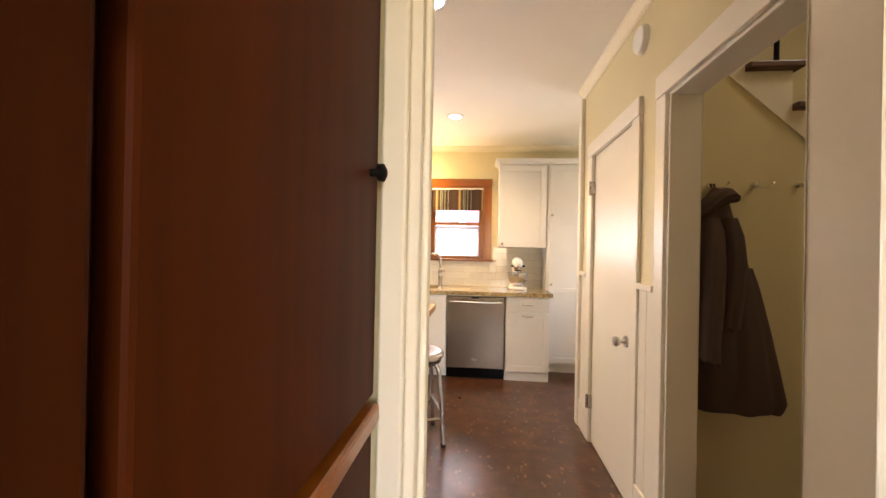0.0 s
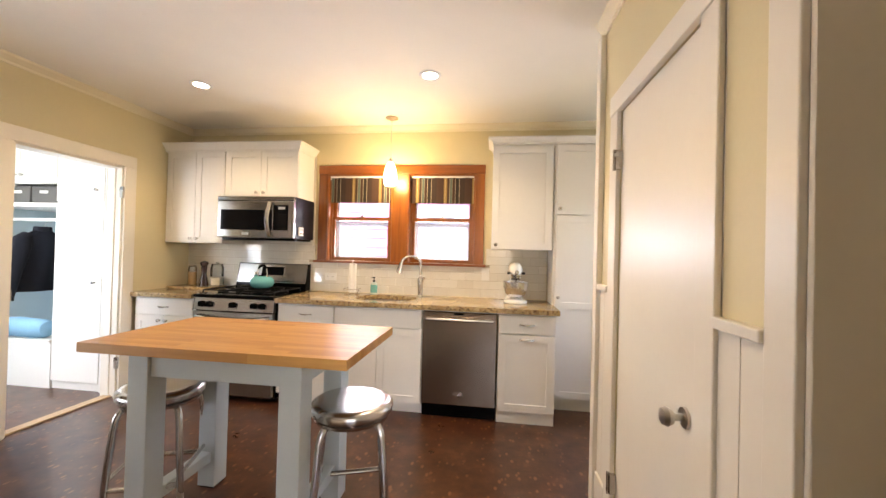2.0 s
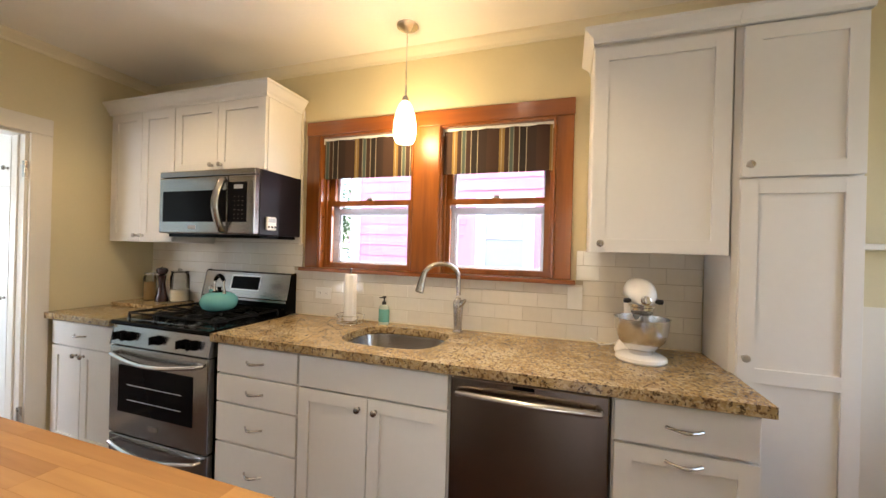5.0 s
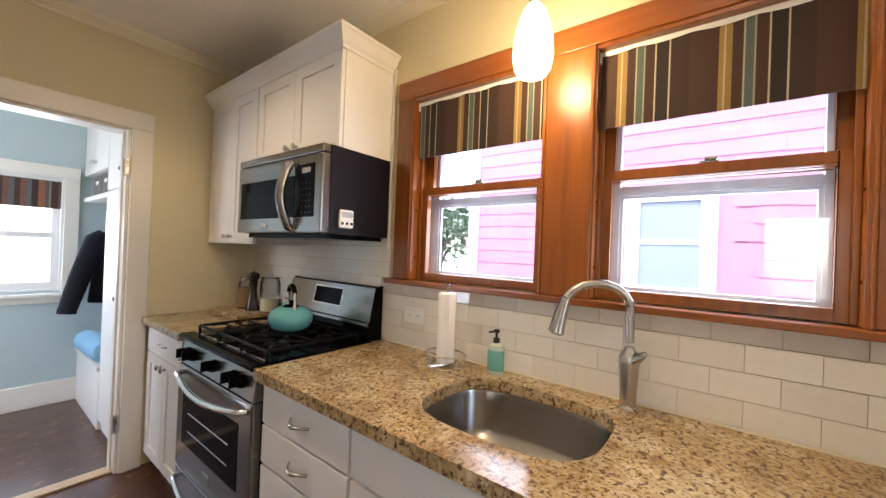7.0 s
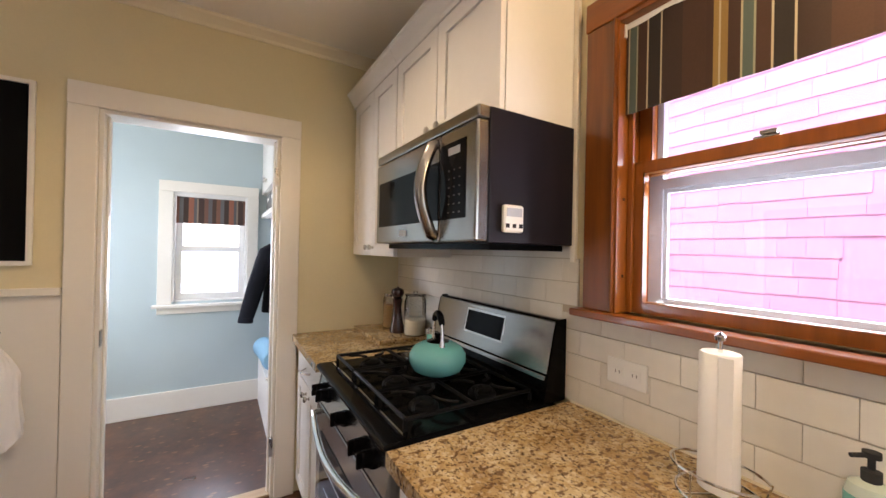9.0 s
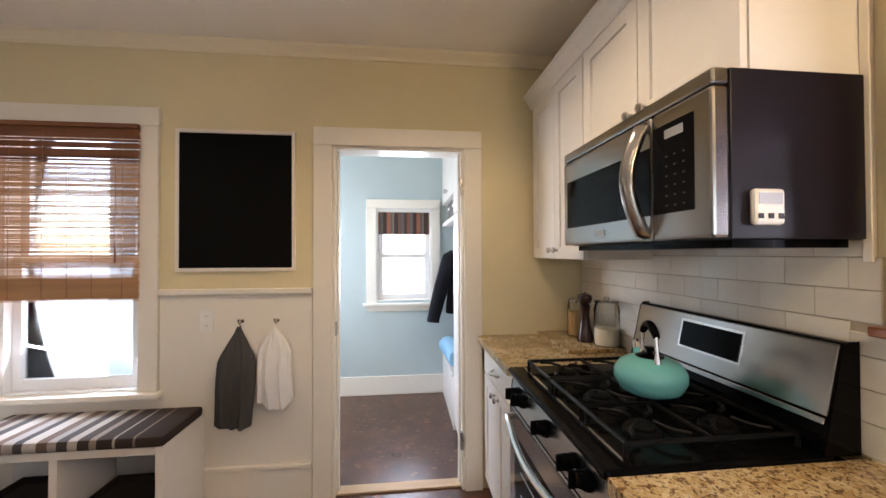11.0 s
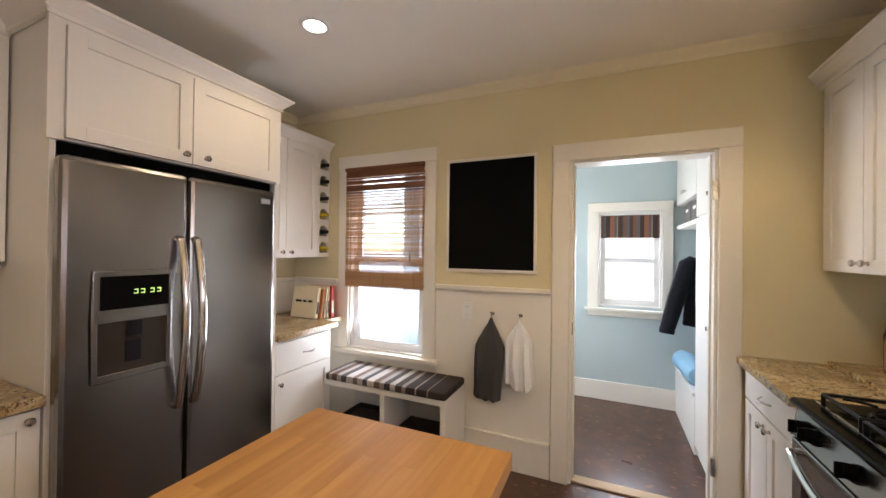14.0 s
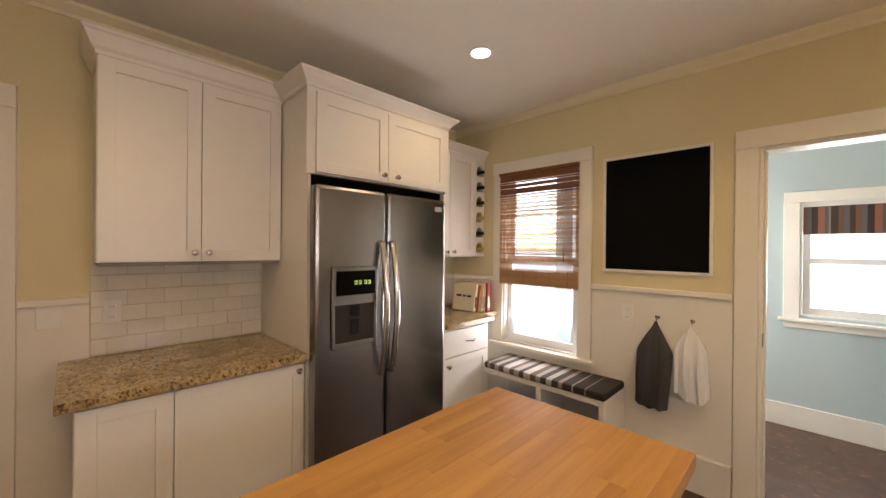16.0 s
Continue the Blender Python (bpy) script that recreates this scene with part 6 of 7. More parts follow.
part("finial", lathe(bmesh.new(), [(0.006, 0.252), (0.007, 0.258), (0.0, 0.264)], (-2.715, 4.512, 0.938), 12), "nickel", mill, smooth=True)


# outlets and switches
def plate(name, centre, normal, size, label, kind, category):
    """A wall plate; normal is 'y-', 'y+' or 'x+'."""
    x, y, z = centre
    w, h = size
    t = thing(name, centre, label, category)

    def rows(a, b, c, d, t0, t1):
        if normal == "y-":
            return (x + a, x + b, y - t1, y - t0, z + c, z + d)
        if normal == "y+":
            return (x + a, x + b, y + t0, y + t1, z + c, z + d)
        return (x + t0, x + t1, y + a, y + b, z + c, z + d)

    part("cover", boxes(rows(-w / 2, w / 2, -h / 2, h / 2, 0, 0.006)), "plastic", t, bevel=0.002)
    if kind == "outlet":
        long_x = w > h
        for s in (-1, 1):
            ca, cb = ((s * 0.026, 0) if long_x else (0, s * 0.026))
            part("socket", boxes(rows(ca - 0.016, ca + 0.016, cb - 0.014, cb + 0.014, 0.006, 0.008)), "plastic", t, bevel=0.001)
            part("slots", boxes(rows(ca - 0.007, ca - 0.005, cb - 0.004, cb + 0.005, 0.008, 0.0085), rows(ca + 0.005, ca + 0.007, cb - 0.004, cb + 0.005, 0.008, 0.0085)), "charcoal", t)
    else:
        part("toggle", boxes(rows(-0.005, 0.005, -0.010, 0.012, 0.006, 0.016)), "plastic", t, bevel=0.002)


plate("outlet", (-1.398, N - 0.011, 1.068), "y-", (0.122, 0.075), "white double outlet set sideways in the tiles", "outlet", "outlet")
plate("light_switch", (0.172, N - 0.011, 1.14), "y-", (0.075, 0.118), "white light switch on the tiles beside the window", "switch", "switch")
plate("outlet", (-0.502, S + 0.012, 1.13), "y+", (0.072, 0.115), "white outlet on the tiles above the worktop", "outlet", "outlet")
plate("light_switch", (-0.285, S + 0.008, 1.137), "y+", (0.08, 0.125), "white light switch beside the doorway", "switch", "switch")
plate("outlet", (W + 0.008, 2.468, 1.035), "x+", (0.075, 0.12), "white double outlet on the wainscot by the bench", "outlet", "outlet")

# ---- pendant, ceiling lights, detector ----
px, py = -0.735, 4.42
pendant = thing("pendant_light", (px, py, CEIL), "small pendant lamp with a glowing white glass shade", "pendant lamp")
part("canopy", lathe(bmesh.new(), [(0.0, -0.028), (0.02, -0.026), (0.058, -0.008), (0.060, 0.0)], (px, py, CEIL), 28), "nickel", pendant, "round metal ceiling canopy", smooth=True)
part("cable", tube(bmesh.new(), [(px, py, CEIL - 0.02), (px, py, 2.22)], 0.0022, 6), "nickel", pendant)
part("socket", lathe(bmesh.new(), [(0.004, 0.31), (0.006, 0.25), (0.016, 0.245), (0.02, 0.225), (0.022, 0.215)], (px, py, 1.965), 18), "nickel", pendant, "slim metal lamp socket", smooth=True)
part("shade", lathe(bmesh.new(), [(0.046, 0.0), (0.058, 0.02), (0.065, 0.06), (0.062, 0.11), (0.052, 0.16), (0.036, 0.205), (0.020, 0.228)], (px, py, 1.957), 32), "shade_lit", pendant, "glowing white glass shade", smooth=True).visible_shadow = False
for x, y in SPOTS:
    cl = thing("recessed_light", (x, y, CEIL), "lit recessed ceiling light with a white rim", "ceiling light", "recessed kitchen lights")
    part("rim", lathe(bmesh.new(), [(0.054, -0.001), (0.056, -0.006), (0.074, -0.007), (0.079, -0.002), (0.079, 0.0)], (x, y, CEIL), 32), "vinyl", cl, "white rim", smooth=True)
    part("lens", lathe(bmesh.new(), [(0.0, -0.003), (0.055, -0.003), (0.055, -0.001)], (x, y, CEIL), 32), "bulb", cl, "glowing lens", smooth=True).visible_shadow = False
solid("smoke_detector", tube(bmesh.new(), [(E - d, 2.087, 2.41) for d in (0, 0.008, 0.028, 0.034)], [0.07, 0.07, 0.062, 0.05], 32), "plastic", "round white smoke detector high on the wall", "smoke detector", (E, 2.087, 2.41), smooth=True)

# ---- blinds ----
for x0, x1, off in ((-1.434, -0.788, 0.17), (-0.591, 0.042, 0.0)):
    sh = thing("window_blind", ((x0 + x1) / 2 + off, N + 0.0, 2.1), "short striped fabric blind in brown, gold and teal", "blind", "striped blinds over the sink")
    bm = bmesh.new()
    cols = []
    for k in range(25):
        x = x0 + (x1 - x0) * k / 24
        w = 0.002 * math.sin(k * 1.1)
        cols.append([bm.verts.new((x, N + 0.012 + w + d, z)) for z in (2.092, 1.97, 1.828) for d in (0, 0.004)])
    for a, b in zip(cols, cols[1:]):
        for i, j in ((0, 2), (2, 4)):
            bm.faces.new((a[i], b[i], b[j], a[j]))
            bm.faces.new((a[i + 1], a[j + 1], b[j + 1], b[i + 1]))
        bm.faces.new((a[4], b[4], b[5], a[5]))
        bm.faces.new((a[0], a[1], b[1], b[0]))
    part("cloth", bm, "cloth", sh, smooth=True)
    part("roller", tube(bmesh.new(), [(x0, N + 0.02, 2.092), (x1, N + 0.02, 2.092)], 0.012, 12), "vinyl", sh)
    for x in (x0 - 0.002, x1 + 0.002):
        part("bracket", boxes((x - 0.004, x + 0.004, N + 0.004, N + 0.036, 2.06, 2.098)), "vinyl", sh)
sh = thing("window_blind", (MUD_W, 3.56, 1.85), "short striped brown fabric blind in the mudroom window", "blind")
part("cloth", boxes((MUD_W - 0.022, MUD_W - 0.016, 3.302, 3.816, 1.60, 1.84)), "cloth_y", sh)
part("roller", tube(bmesh.new(), [(MUD_W - 0.02, 3.302, 1.838), (MUD_W - 0.02, 3.816, 1.838)], 0.014, 12), "vinyl", sh)

# bamboo blind: reeds with gaps, bunched at the bottom
bb = thing("bamboo_blind", (W + 0.04, 1.78, 2.1), "woven brown bamboo blind half lowered over the window", "blind")
r = random.Random(8)
light, dark, band = bmesh.new(), bmesh.new(), bmesh.new()
z = 2.085
while z > 1.155:
    h = r.uniform(0.0016, 0.0040)
    bm = dark if z > 1.90 else band if 1.172 < z < 1.285 else light
    box(bm, W + 0.026 + r.uniform(0, 0.003), W + 0.031, 1.42 + r.uniform(-0.006, 0.006), 2.13 + r.uniform(-0.006, 0.006), z - h, z)
    z -= h + (-0.0004 if bm is band else (-0.0004 if r.random() < 0.965 else r.uniform(0.002, 0.007)) if bm is dark else (r.uniform(0.0002, 0.0014) if r.random() < 0.70 else r.uniform(0.002, 0.0055)))
tagged(part("reeds", light, "bamboo", bb, "light woven reeds"), kind="stuff")
tagged(part("valance", dark, "bamboo_dark", bb, "dense dark reeds of the valance"), kind="stuff")
tagged(part("hem_band", band, "bamboo", bb, "solid brown band near the hem"), kind="stuff")
bm = bmesh.new()
for y in (1.50, 1.66, 1.78, 1.90, 2.05):
    tube(bm, [(W + 0.034, y, 2.085), (W + 0.034, y, 1.165)], 0.0012, 5)
tagged(part("threads", bm, "bamboo_dark", bb), kind="stuff")
part("headrail", boxes((W + 0.024, W + 0.05, 1.42, 2.13, 2.085, 2.108)), "bamboo_dark", bb)
bm = tube(bmesh.new(), [(W + 0.04, 2.02, 1.93), (W + 0.042, 2.02, 1.48), (W + 0.042, 2.02, 1.36)], [0.0015, 0.0015, 0.006], 8)
part("cord", bm, "bamboo_dark", bb, "brown pull cord with a wooden toggle")

# ---- bench, cushion, baskets ----
BX, BY0, BY1 = -2.665, 1.52, 2.46
bench = thing("bench", (-2.84, 2.0, 0), "white built-in bench with open cubbies below the window", "bench")
part("side", boxes((W + 0.008, BX, BY1 - 0.035, BY1, 0, 0.525)), "cabinet", bench, bevel=0.002)
part("side", boxes((W + 0.008, -2.78, S + 0.3, S + 0.33, 0, 0.525)), "cabinet", bench)
part("divider", boxes((W + 0.02, BX, 1.985, 2.02, 0, 0.49)), "cabinet", bench, bevel=0.002)
part("seat_board", boxes((W + 0.008, BX, BY0, BY1 - 0.036, 0.49, 0.525)), "cabinet", bench, bevel=0.002)
part("back", boxes((W + 0.008, W + 0.02, BY0, BY1 - 0.036, 0.0, 0.489)), "inside", bench)
part("bottom", boxes((W + 0.02, BX + 0.002, BY0, BY1 - 0.036, 0.0, 0.03)), "cabinet", bench)
solid("bench_cushion", boxes((W + 0.03, BX + 0.012, BY0 + 0.01, BY1 + 0.004, 0.5255, 0.578)), "cushion", "flat striped bench cushion in white, grey and dark brown", "cushion", (-2.84, 1.525, 0.5255), bevel=0.016, smooth=True)
for y0, y1, z1 in ((1.60, 1.965, 0.26), (2.05, 2.40, 0.24)):
    bk = thing("basket", (-2.85, (y0 + y1) / 2, 0.03), "dark woven storage basket in the bench cubby", "basket", "baskets under the bench")
    part("woven_body", boxes((W + 0.05, -2.69, y0, y0 + 0.015, 0.03, z1), (W + 0.05, -2.69, y1 - 0.015, y1, 0.03, z1), (W + 0.05, W + 0.065, y0 + 0.015, y1 - 0.015, 0.03, z1), (-2.705, -2.69, y0 + 0.015, y1 - 0.015, 0.03, z1), (W + 0.065, -2.705, y0 + 0.015, y1 - 0.015, 0.03, 0.045)), "basket", bk, bevel=0.004)
    part("stored_cloth", boxes((W + 0.07, -2.71, y0 + 0.02, y1 - 0.02, 0.046, z1 - 0.03)), "basket", bk, "dark folded cloth")

# cookbooks on the ledge of the worktop, spines to the window, leaning back on the wall
bks = [("cream", 0.030, 0.235, 1.065, 1.315, "cream", 9), ("orange", 0.018, 0.225, 1.10, 1.335, "orange", 9), ("cream", 0.016, 0.24, 1.10, 1.345, "cream", 8), ("cream", 0.020, 0.245, 1.11, 1.352, "pale", 5), ("red", 0.034, 0.245, 1.12, 1.372, "dark red", 0)]
x = -2.775
for k, (mname, t, h, y0, y1, word, tip) in enumerate(bks):
    b = thing("book", (x - t, y1, 0.916), word + " cookbook leaning in a row on the worktop", "book", "cookbooks on the corner worktop")
    cover = part("cover", boxes((x - t, x - t + 0.003, y0, y1, 0.916, 0.916 + h), (x - 0.003, x, y0, y1, 0.916, 0.916 + h), (x - t + 0.003, x - 0.003, y1 - 0.003, y1, 0.916, 0.916 + h)), mname, b, bevel=0.001)
    part("pages", boxes((x - t + 0.003, x - 0.003, y0 + 0.005, y1 - 0.004, 0.919, 0.912 + h)), "paper", b)
    part("spine_writing", boxes((x - t + 0.005, x - 0.005, y1, y1 + 0.0006, 0.95, 0.95 + h * 0.4)), "charcoal" if mname != "red" else "cream", b, "bars of unreadable writing")
    if k == 0:
        for n, (q0, q1) in enumerate(((1.10, 1.16), (1.175, 1.21), (1.225, 1.27))):
            part("title_bar", boxes((x, x + 0.0006, q0, q1, 1.035, 1.052)), "charcoal", b, "dark bar of unreadable writing")
    b.rotation_euler = (0, -radians(tip), 0)
    x -= t + 0.009

# chalkboard
cb = thing("chalkboard", (W, 2.63, 1.70), "square black chalkboard with a thin white frame", "chalkboard")
y0, y1, z0, z1 = 2.302, 2.942, 1.31, 2.10
part("slate", boxes((W + 0.001, W + 0.008, y0 + 0.018, y1 - 0.018, z0 + 0.018, z1 - 0.018)), "chalk", cb, "plain black writing surface")
part("frame", boxes((W + 0.001, W + 0.016, y0, y0 + 0.018, z0, z1), (W + 0.001, W + 0.016, y1 - 0.018, y1, z0, z1), (W + 0.001, W + 0.016, y0 + 0.018, y1 - 0.018, z0, z0 + 0.018), (W + 0.001, W + 0.016, y0 + 0.018, y1 - 0.018, z1 - 0.018, z1)), "trim", cb, "thin white frame", bevel=0.002)


# ---- hanging cloth ----
def hook(x, y, z, way, label):
    """A double metal wall hook; way points out of the wall."""
    t = thing("wall_hook", (x, y, z), label, "hook")
    o = Vector(way)
    c = Vector((x, y, z))
    part("plate", tube(bmesh.new(), [c, c + o * 0.004, c + o * 0.006], [0.011, 0.011, 0.008], 14), "nickel", t)
    bm = tube(bmesh.new(), [c + o * 0.005, c + o * 0.035 + Vector((0, 0, -0.012)), c + o * 0.05 + Vector((0, 0, 0.004)), c + o * 0.052 + Vector((0, 0, 0.018))], [0.0035, 0.0035, 0.0035, 0.006], 10)
    part("prong", bm, "nickel", t, "curved metal prong", smooth=True)
    return t


def drape(name, top, width_top, width, length, out, way, across, material, label, category, seed, folds=4, lean=0.0, ragged=0.03):
    """Cloth hanging from one point: a folded sheet closed round, fuller towards the hem."""
    r = random.Random(seed)
    bm = bmesh.new()
    o, s = Vector(way), Vector(across)
    rows, cols = 16, 40
    grid = []
    ph = r.uniform(0, 6)
    hem = [ragged * (math.sin(2 * math.pi * j / cols + seed) + 0.6 * math.sin(4 * math.pi * j / cols + 2 * seed)) for j in range(cols)]
    for i in range(rows + 1):
        v = i / rows
        w = (width_top + (width - width_top) * min(1, v * 3.4) ** 0.8 * (1 - 0.07 * math.sin(4.5 * v + seed))) / 2
        d = out * (0.35 + 0.65 * min(1, v * 1.6))
        line = []
        for j in range(cols):
            a = 2 * math.pi * j / cols
            f = 1 + 0.42 * min(1, v * 2) * math.sin(folds * a + ph + 1.2 * v) + 0.16 * math.sin((folds * 2 + 1) * a + 3 * v)
            side = w * math.cos(a) * (0.9 + 0.1 * f) + lean * v * v
            front = d * (0.5 + 0.5 * math.sin(a) * f)
            z = -length * v - hem[j] * v ** 3 - 0.02 * abs(math.cos(a)) * (1 - v) * 2
            line.append(bm.verts.new(Vector(top) + s * side + o * (front + 0.004) + Vector((0, 0, z))))
        grid.append(line)
    for a, b in zip(grid, grid[1:]):
        for j in range(cols):
            bm.faces.new((a[j], a[(j + 1) % cols], b[(j + 1) % cols], b[j]))
    bm.faces.new(grid[0])
    bm.faces.new(grid[-1][::-1])
    return solid(name, bm, material, label, category, tuple(top), smooth=True)


hook(W + 0.008, 2.655, 1.03, (1, 0, 0), "small metal hook on the wainscot")
hook(W + 0.008, 2.845, 1.03, (1, 0, 0), "small metal hook on the wainscot")
drape("grey_towel", (W + 0.02, 2.650, 1.015), 0.03, 0.185, 0.545, 0.10, (1, 0, 0), (0, 1, 0), "greycloth", "grey linen towel hanging from a wall hook", "towel", 3, 6, -0.015, 0.022)
drape("white_towel", (W + 0.02, 2.842, 1.01), 0.04, 0.185, 0.40, 0.08, (1, 0, 0), (0, 1, 0), "whitecloth", "white linen towel hanging from a wall hook", "towel", 6, 8, 0.01, 0.035)

# coat in the stair hall
def ball_hook(x, y, z):
    """A round chrome boss with a thin curved wire that ends in a ball."""
    t = thing("coat_hook", (x, y, z), "polished round coat hook with a wire prong", "hook", "coat hooks on the stair wall")
    bm = tube(bmesh.new(), [(x, y, z), (x, y - 0.006, z), (x, y - 0.012, z), (x, y - 0.022, z), (x, y - 0.028, z), (x, y - 0.031, z)], [0.014, 0.013, 0.009, 0.013, 0.010, 0.003], 16)
    part("boss", bm, "chrome", t, smooth=True)
    bm = tube(bmesh.new(), [(x + 0.002, y - 0.02, z - 0.006), (x + 0.015, y - 0.035, z - 0.016), (x + 0.04, y - 0.045, z - 0.012), (x + 0.055, y - 0.05, z + 0.002)], 0.0026, 8)
    w = part("prong", bm, "chrome", t, "thin curved wire prong", smooth=True)
    bm = bmesh.new()
    lathe(bm, [(0.001, -0.007), (0.005, -0.005), (0.007, 0.0), (0.005, 0.005), (0.001, 0.007)], (x + 0.056, y - 0.051, z + 0.006), 14)
    part("ball_tip", bm, "chrome", w, smooth=True)


for k in range(4):
    ball_hook(1.100 + 0.19 * k, STAIR_Y - 0.001, 1.667)


def coat():
    """A long hooded coat hung by its loop: gathered skirt, bodice, sleeves and folded hood as lofted shells."""
    c = thing("coat", (1.10, STAIR_Y - 0.05, 1.65), "long brown hooded wool coat with gathered skirt hanging from a hook", "coat")

    def shell(name, rows, folds, amp, seed, label="", wave=0.0):
        bm, n = bmesh.new(), 56
        ph = random.Random(seed).uniform(0, 6)
        rings = []
        for i, (x0, x1, z, y, d) in enumerate(rows):
            v = i / (len(rows) - 1)
            ring = []
            for j in range(n):
                a = 2 * math.pi * j / n
                f = 1 + amp * (0.3 + 0.7 * v) * (math.sin(folds * a + ph + 0.8 * v) + 0.5 * math.sin((2 * folds + 1) * a + 2 * v + ph))
                s = math.cos(a)
                tilt = wave * s * v
                ring.append(bm.verts.new(((x0 + x1) / 2 + (x1 - x0) / 2 * s, y + d / 2 * math.sin(a) * f, z + tilt + 0.006 * v * math.sin(7 * a + ph))))
            rings.append(ring)
        for p, q in zip(rings, rings[1:]):
            for j in range(n):
                bm.faces.new((p[j], p[(j + 1) % n], q[(j + 1) % n], q[j]))
        bm.faces.new(rings[0])
        bm.faces.new(rings[-1][::-1])
        return part(name, bm, "coat", c, label, smooth=True)

    body = shell("bodice", [(1.06, 1.09, 1.64, 1.93, 0.03), (1.02, 1.13, 1.58, 1.93, 0.07), (0.995, 1.155, 1.48, 1.93, 0.11), (0.99, 1.185, 1.38, 1.93, 0.13), (0.995, 1.215, 1.285, 1.93, 0.14), (1.0, 1.222, 1.27, 1.93, 0.135)], 4, 0.10, 2)
    shell("skirt", [(0.998, 1.225, 1.285, 1.925, 0.14), (0.992, 1.25, 1.20, 1.92, 0.15), (0.978, 1.29, 1.03, 1.915, 0.165), (0.966, 1.325, 0.86, 1.91, 0.175), (0.962, 1.36, 0.70, 1.91, 0.175), (0.97, 1.35, 0.665, 1.91, 0.15)], 7, 0.17, 5, "gathered skirt below a waist seam")
    shell("sleeve", [(0.99, 1.05, 1.50, 1.86, 0.05), (0.975, 1.065, 1.44, 1.85, 0.08), (0.965, 1.06, 1.30, 1.83, 0.085), (0.955, 1.05, 1.12, 1.82, 0.08), (0.95, 1.035, 0.97, 1.815, 0.075), (0.947, 1.034, 0.895, 1.81, 0.07), (0.96, 1.025, 0.888, 1.81, 0.05)], 3, 0.12, 9, "hanging sleeve", -0.012)
    shell("sleeve", [(1.075, 1.13, 1.50, 1.87, 0.05), (1.07, 1.15, 1.42, 1.86, 0.075), (1.06, 1.15, 1.30, 1.84, 0.085), (1.05, 1.14, 1.16, 1.84, 0.08), (1.045, 1.13, 1.03, 1.845, 0.07), (1.055, 1.12, 1.02, 1.845, 0.05)], 3, 0.12, 12, "hanging sleeve")
    # hood folded over the collar, a thick band falling to one side
    bm, n = bmesh.new(), 20
    rings = []
    for x, z, h, d in ((0.955, 1.482, 0.008, 0.03), (0.97, 1.497, 0.022, 0.08), (1.02, 1.54, 0.034, 0.12), (1.08, 1.595, 0.038, 0.13), (1.125, 1.608, 0.034, 0.12), (1.15, 1.597, 0.022, 0.09), (1.158, 1.585, 0.008, 0.03)):
        rings.append([bm.verts.new((x - 0.4 * h * math.cos(2 * math.pi * j / n), 1.925 + d / 2 * math.sin(2 * math.pi * j / n) * (1 + 0.08 * math.sin(3 * j)), z + h * math.cos(2 * math.pi * j / n))) for j in range(n)])
    for p, q in zip(rings, rings[1:]):
        for j in range(n):
            bm.faces.new((p[j], p[(j + 1) % n], q[(j + 1) % n], q[j]))
    bm.faces.new(rings[0])
    bm.faces.new(rings[-1][::-1])
    part("hood", bm, "coat", c, "folded hood", smooth=True)
    part("hanging_loop", tube(bmesh.new(), [(1.075, 1.94, 1.63), (1.075, 1.965, 1.665), (1.10, 1.98, 1.668), (1.09, 1.95, 1.63)], 0.004, 8), "coat", c)


coat()

# ---- mudroom built-ins ----
MY2 = 3.95
mb = thing("mudroom_bench", (-4.18, 4.2, 0), "white mudroom bench with coat cubby above", "bench")
part("bench_front", boxes((MUD_W + 0.001, -3.772, MY2, MY2 + 0.02, 0.0, 0.42)), "cabinet", mb)
part("bench_top", boxes((MUD_W + 0.001, -3.772, MY2 - 0.015, MUD_N - 0.002, 0.42, 0.445)), "cabinet", mb, bevel=0.003)
part("shelf", boxes((MUD_W + 0.001, -3.772, MY2, MUD_N - 0.002, 1.675, 1.71)), "cabinet", mb, bevel=0.002)
part("rod", tube(bmesh.new(), [(MUD_W + 0.002, 4.14, 1.565), (-3.773, 4.14, 1.565)], 0.016, 12), "vinyl", mb, "white hanging rod")
mu = thing("mudroom_upper_cabinet", (-4.18, 4.2, 1.89), "white upper cabinet with two flat doors", "cabinet")
part("body", boxes((MUD_W + 0.001, -3.772, MY2 + 0.021, MUD_N - 0.002, 1.89, 2.495)), "cabinet", mu)
for a, b, k in ((MUD_W + 0.004, -4.188, -4.22), (-4.184, -3.776, -4.15)):
    d = part("door", boxes((a, b, MY2, MY2 + 0.02, 1.892, 2.49)), "cabinet", mu, bevel=0.003)
    knob(d, k, MY2, 1.97, -1)
mt = thing("mudroom_closet", (-3.48, 4.2, 0), "tall white closet with one long and one short door", "cabinet")
part("body", boxes((-3.77, -3.19, MY2 + 0.021, MUD_N - 0.002, 0.0, 2.495)), "cabinet", mt)
d = part("door", boxes((-3.765, -3.262, MY2 - 0.0, MY2 + 0.02, 0.075, 1.712)), "cabinet", mt, bevel=0.003)
knob(d, -3.33, MY2, 0.99, -1)
d = part("door", boxes((-3.765, -3.262, MY2 - 0.0, MY2 + 0.02, 1.722, 2.49)), "cabinet", mt, bevel=0.003)
knob(d, -3.33, MY2, 1.83, -1)
part("stile", boxes((-3.258, -3.19, MY2 + 0.004, MY2 + 0.02, 0, 2.49)), "cabinet", mt)
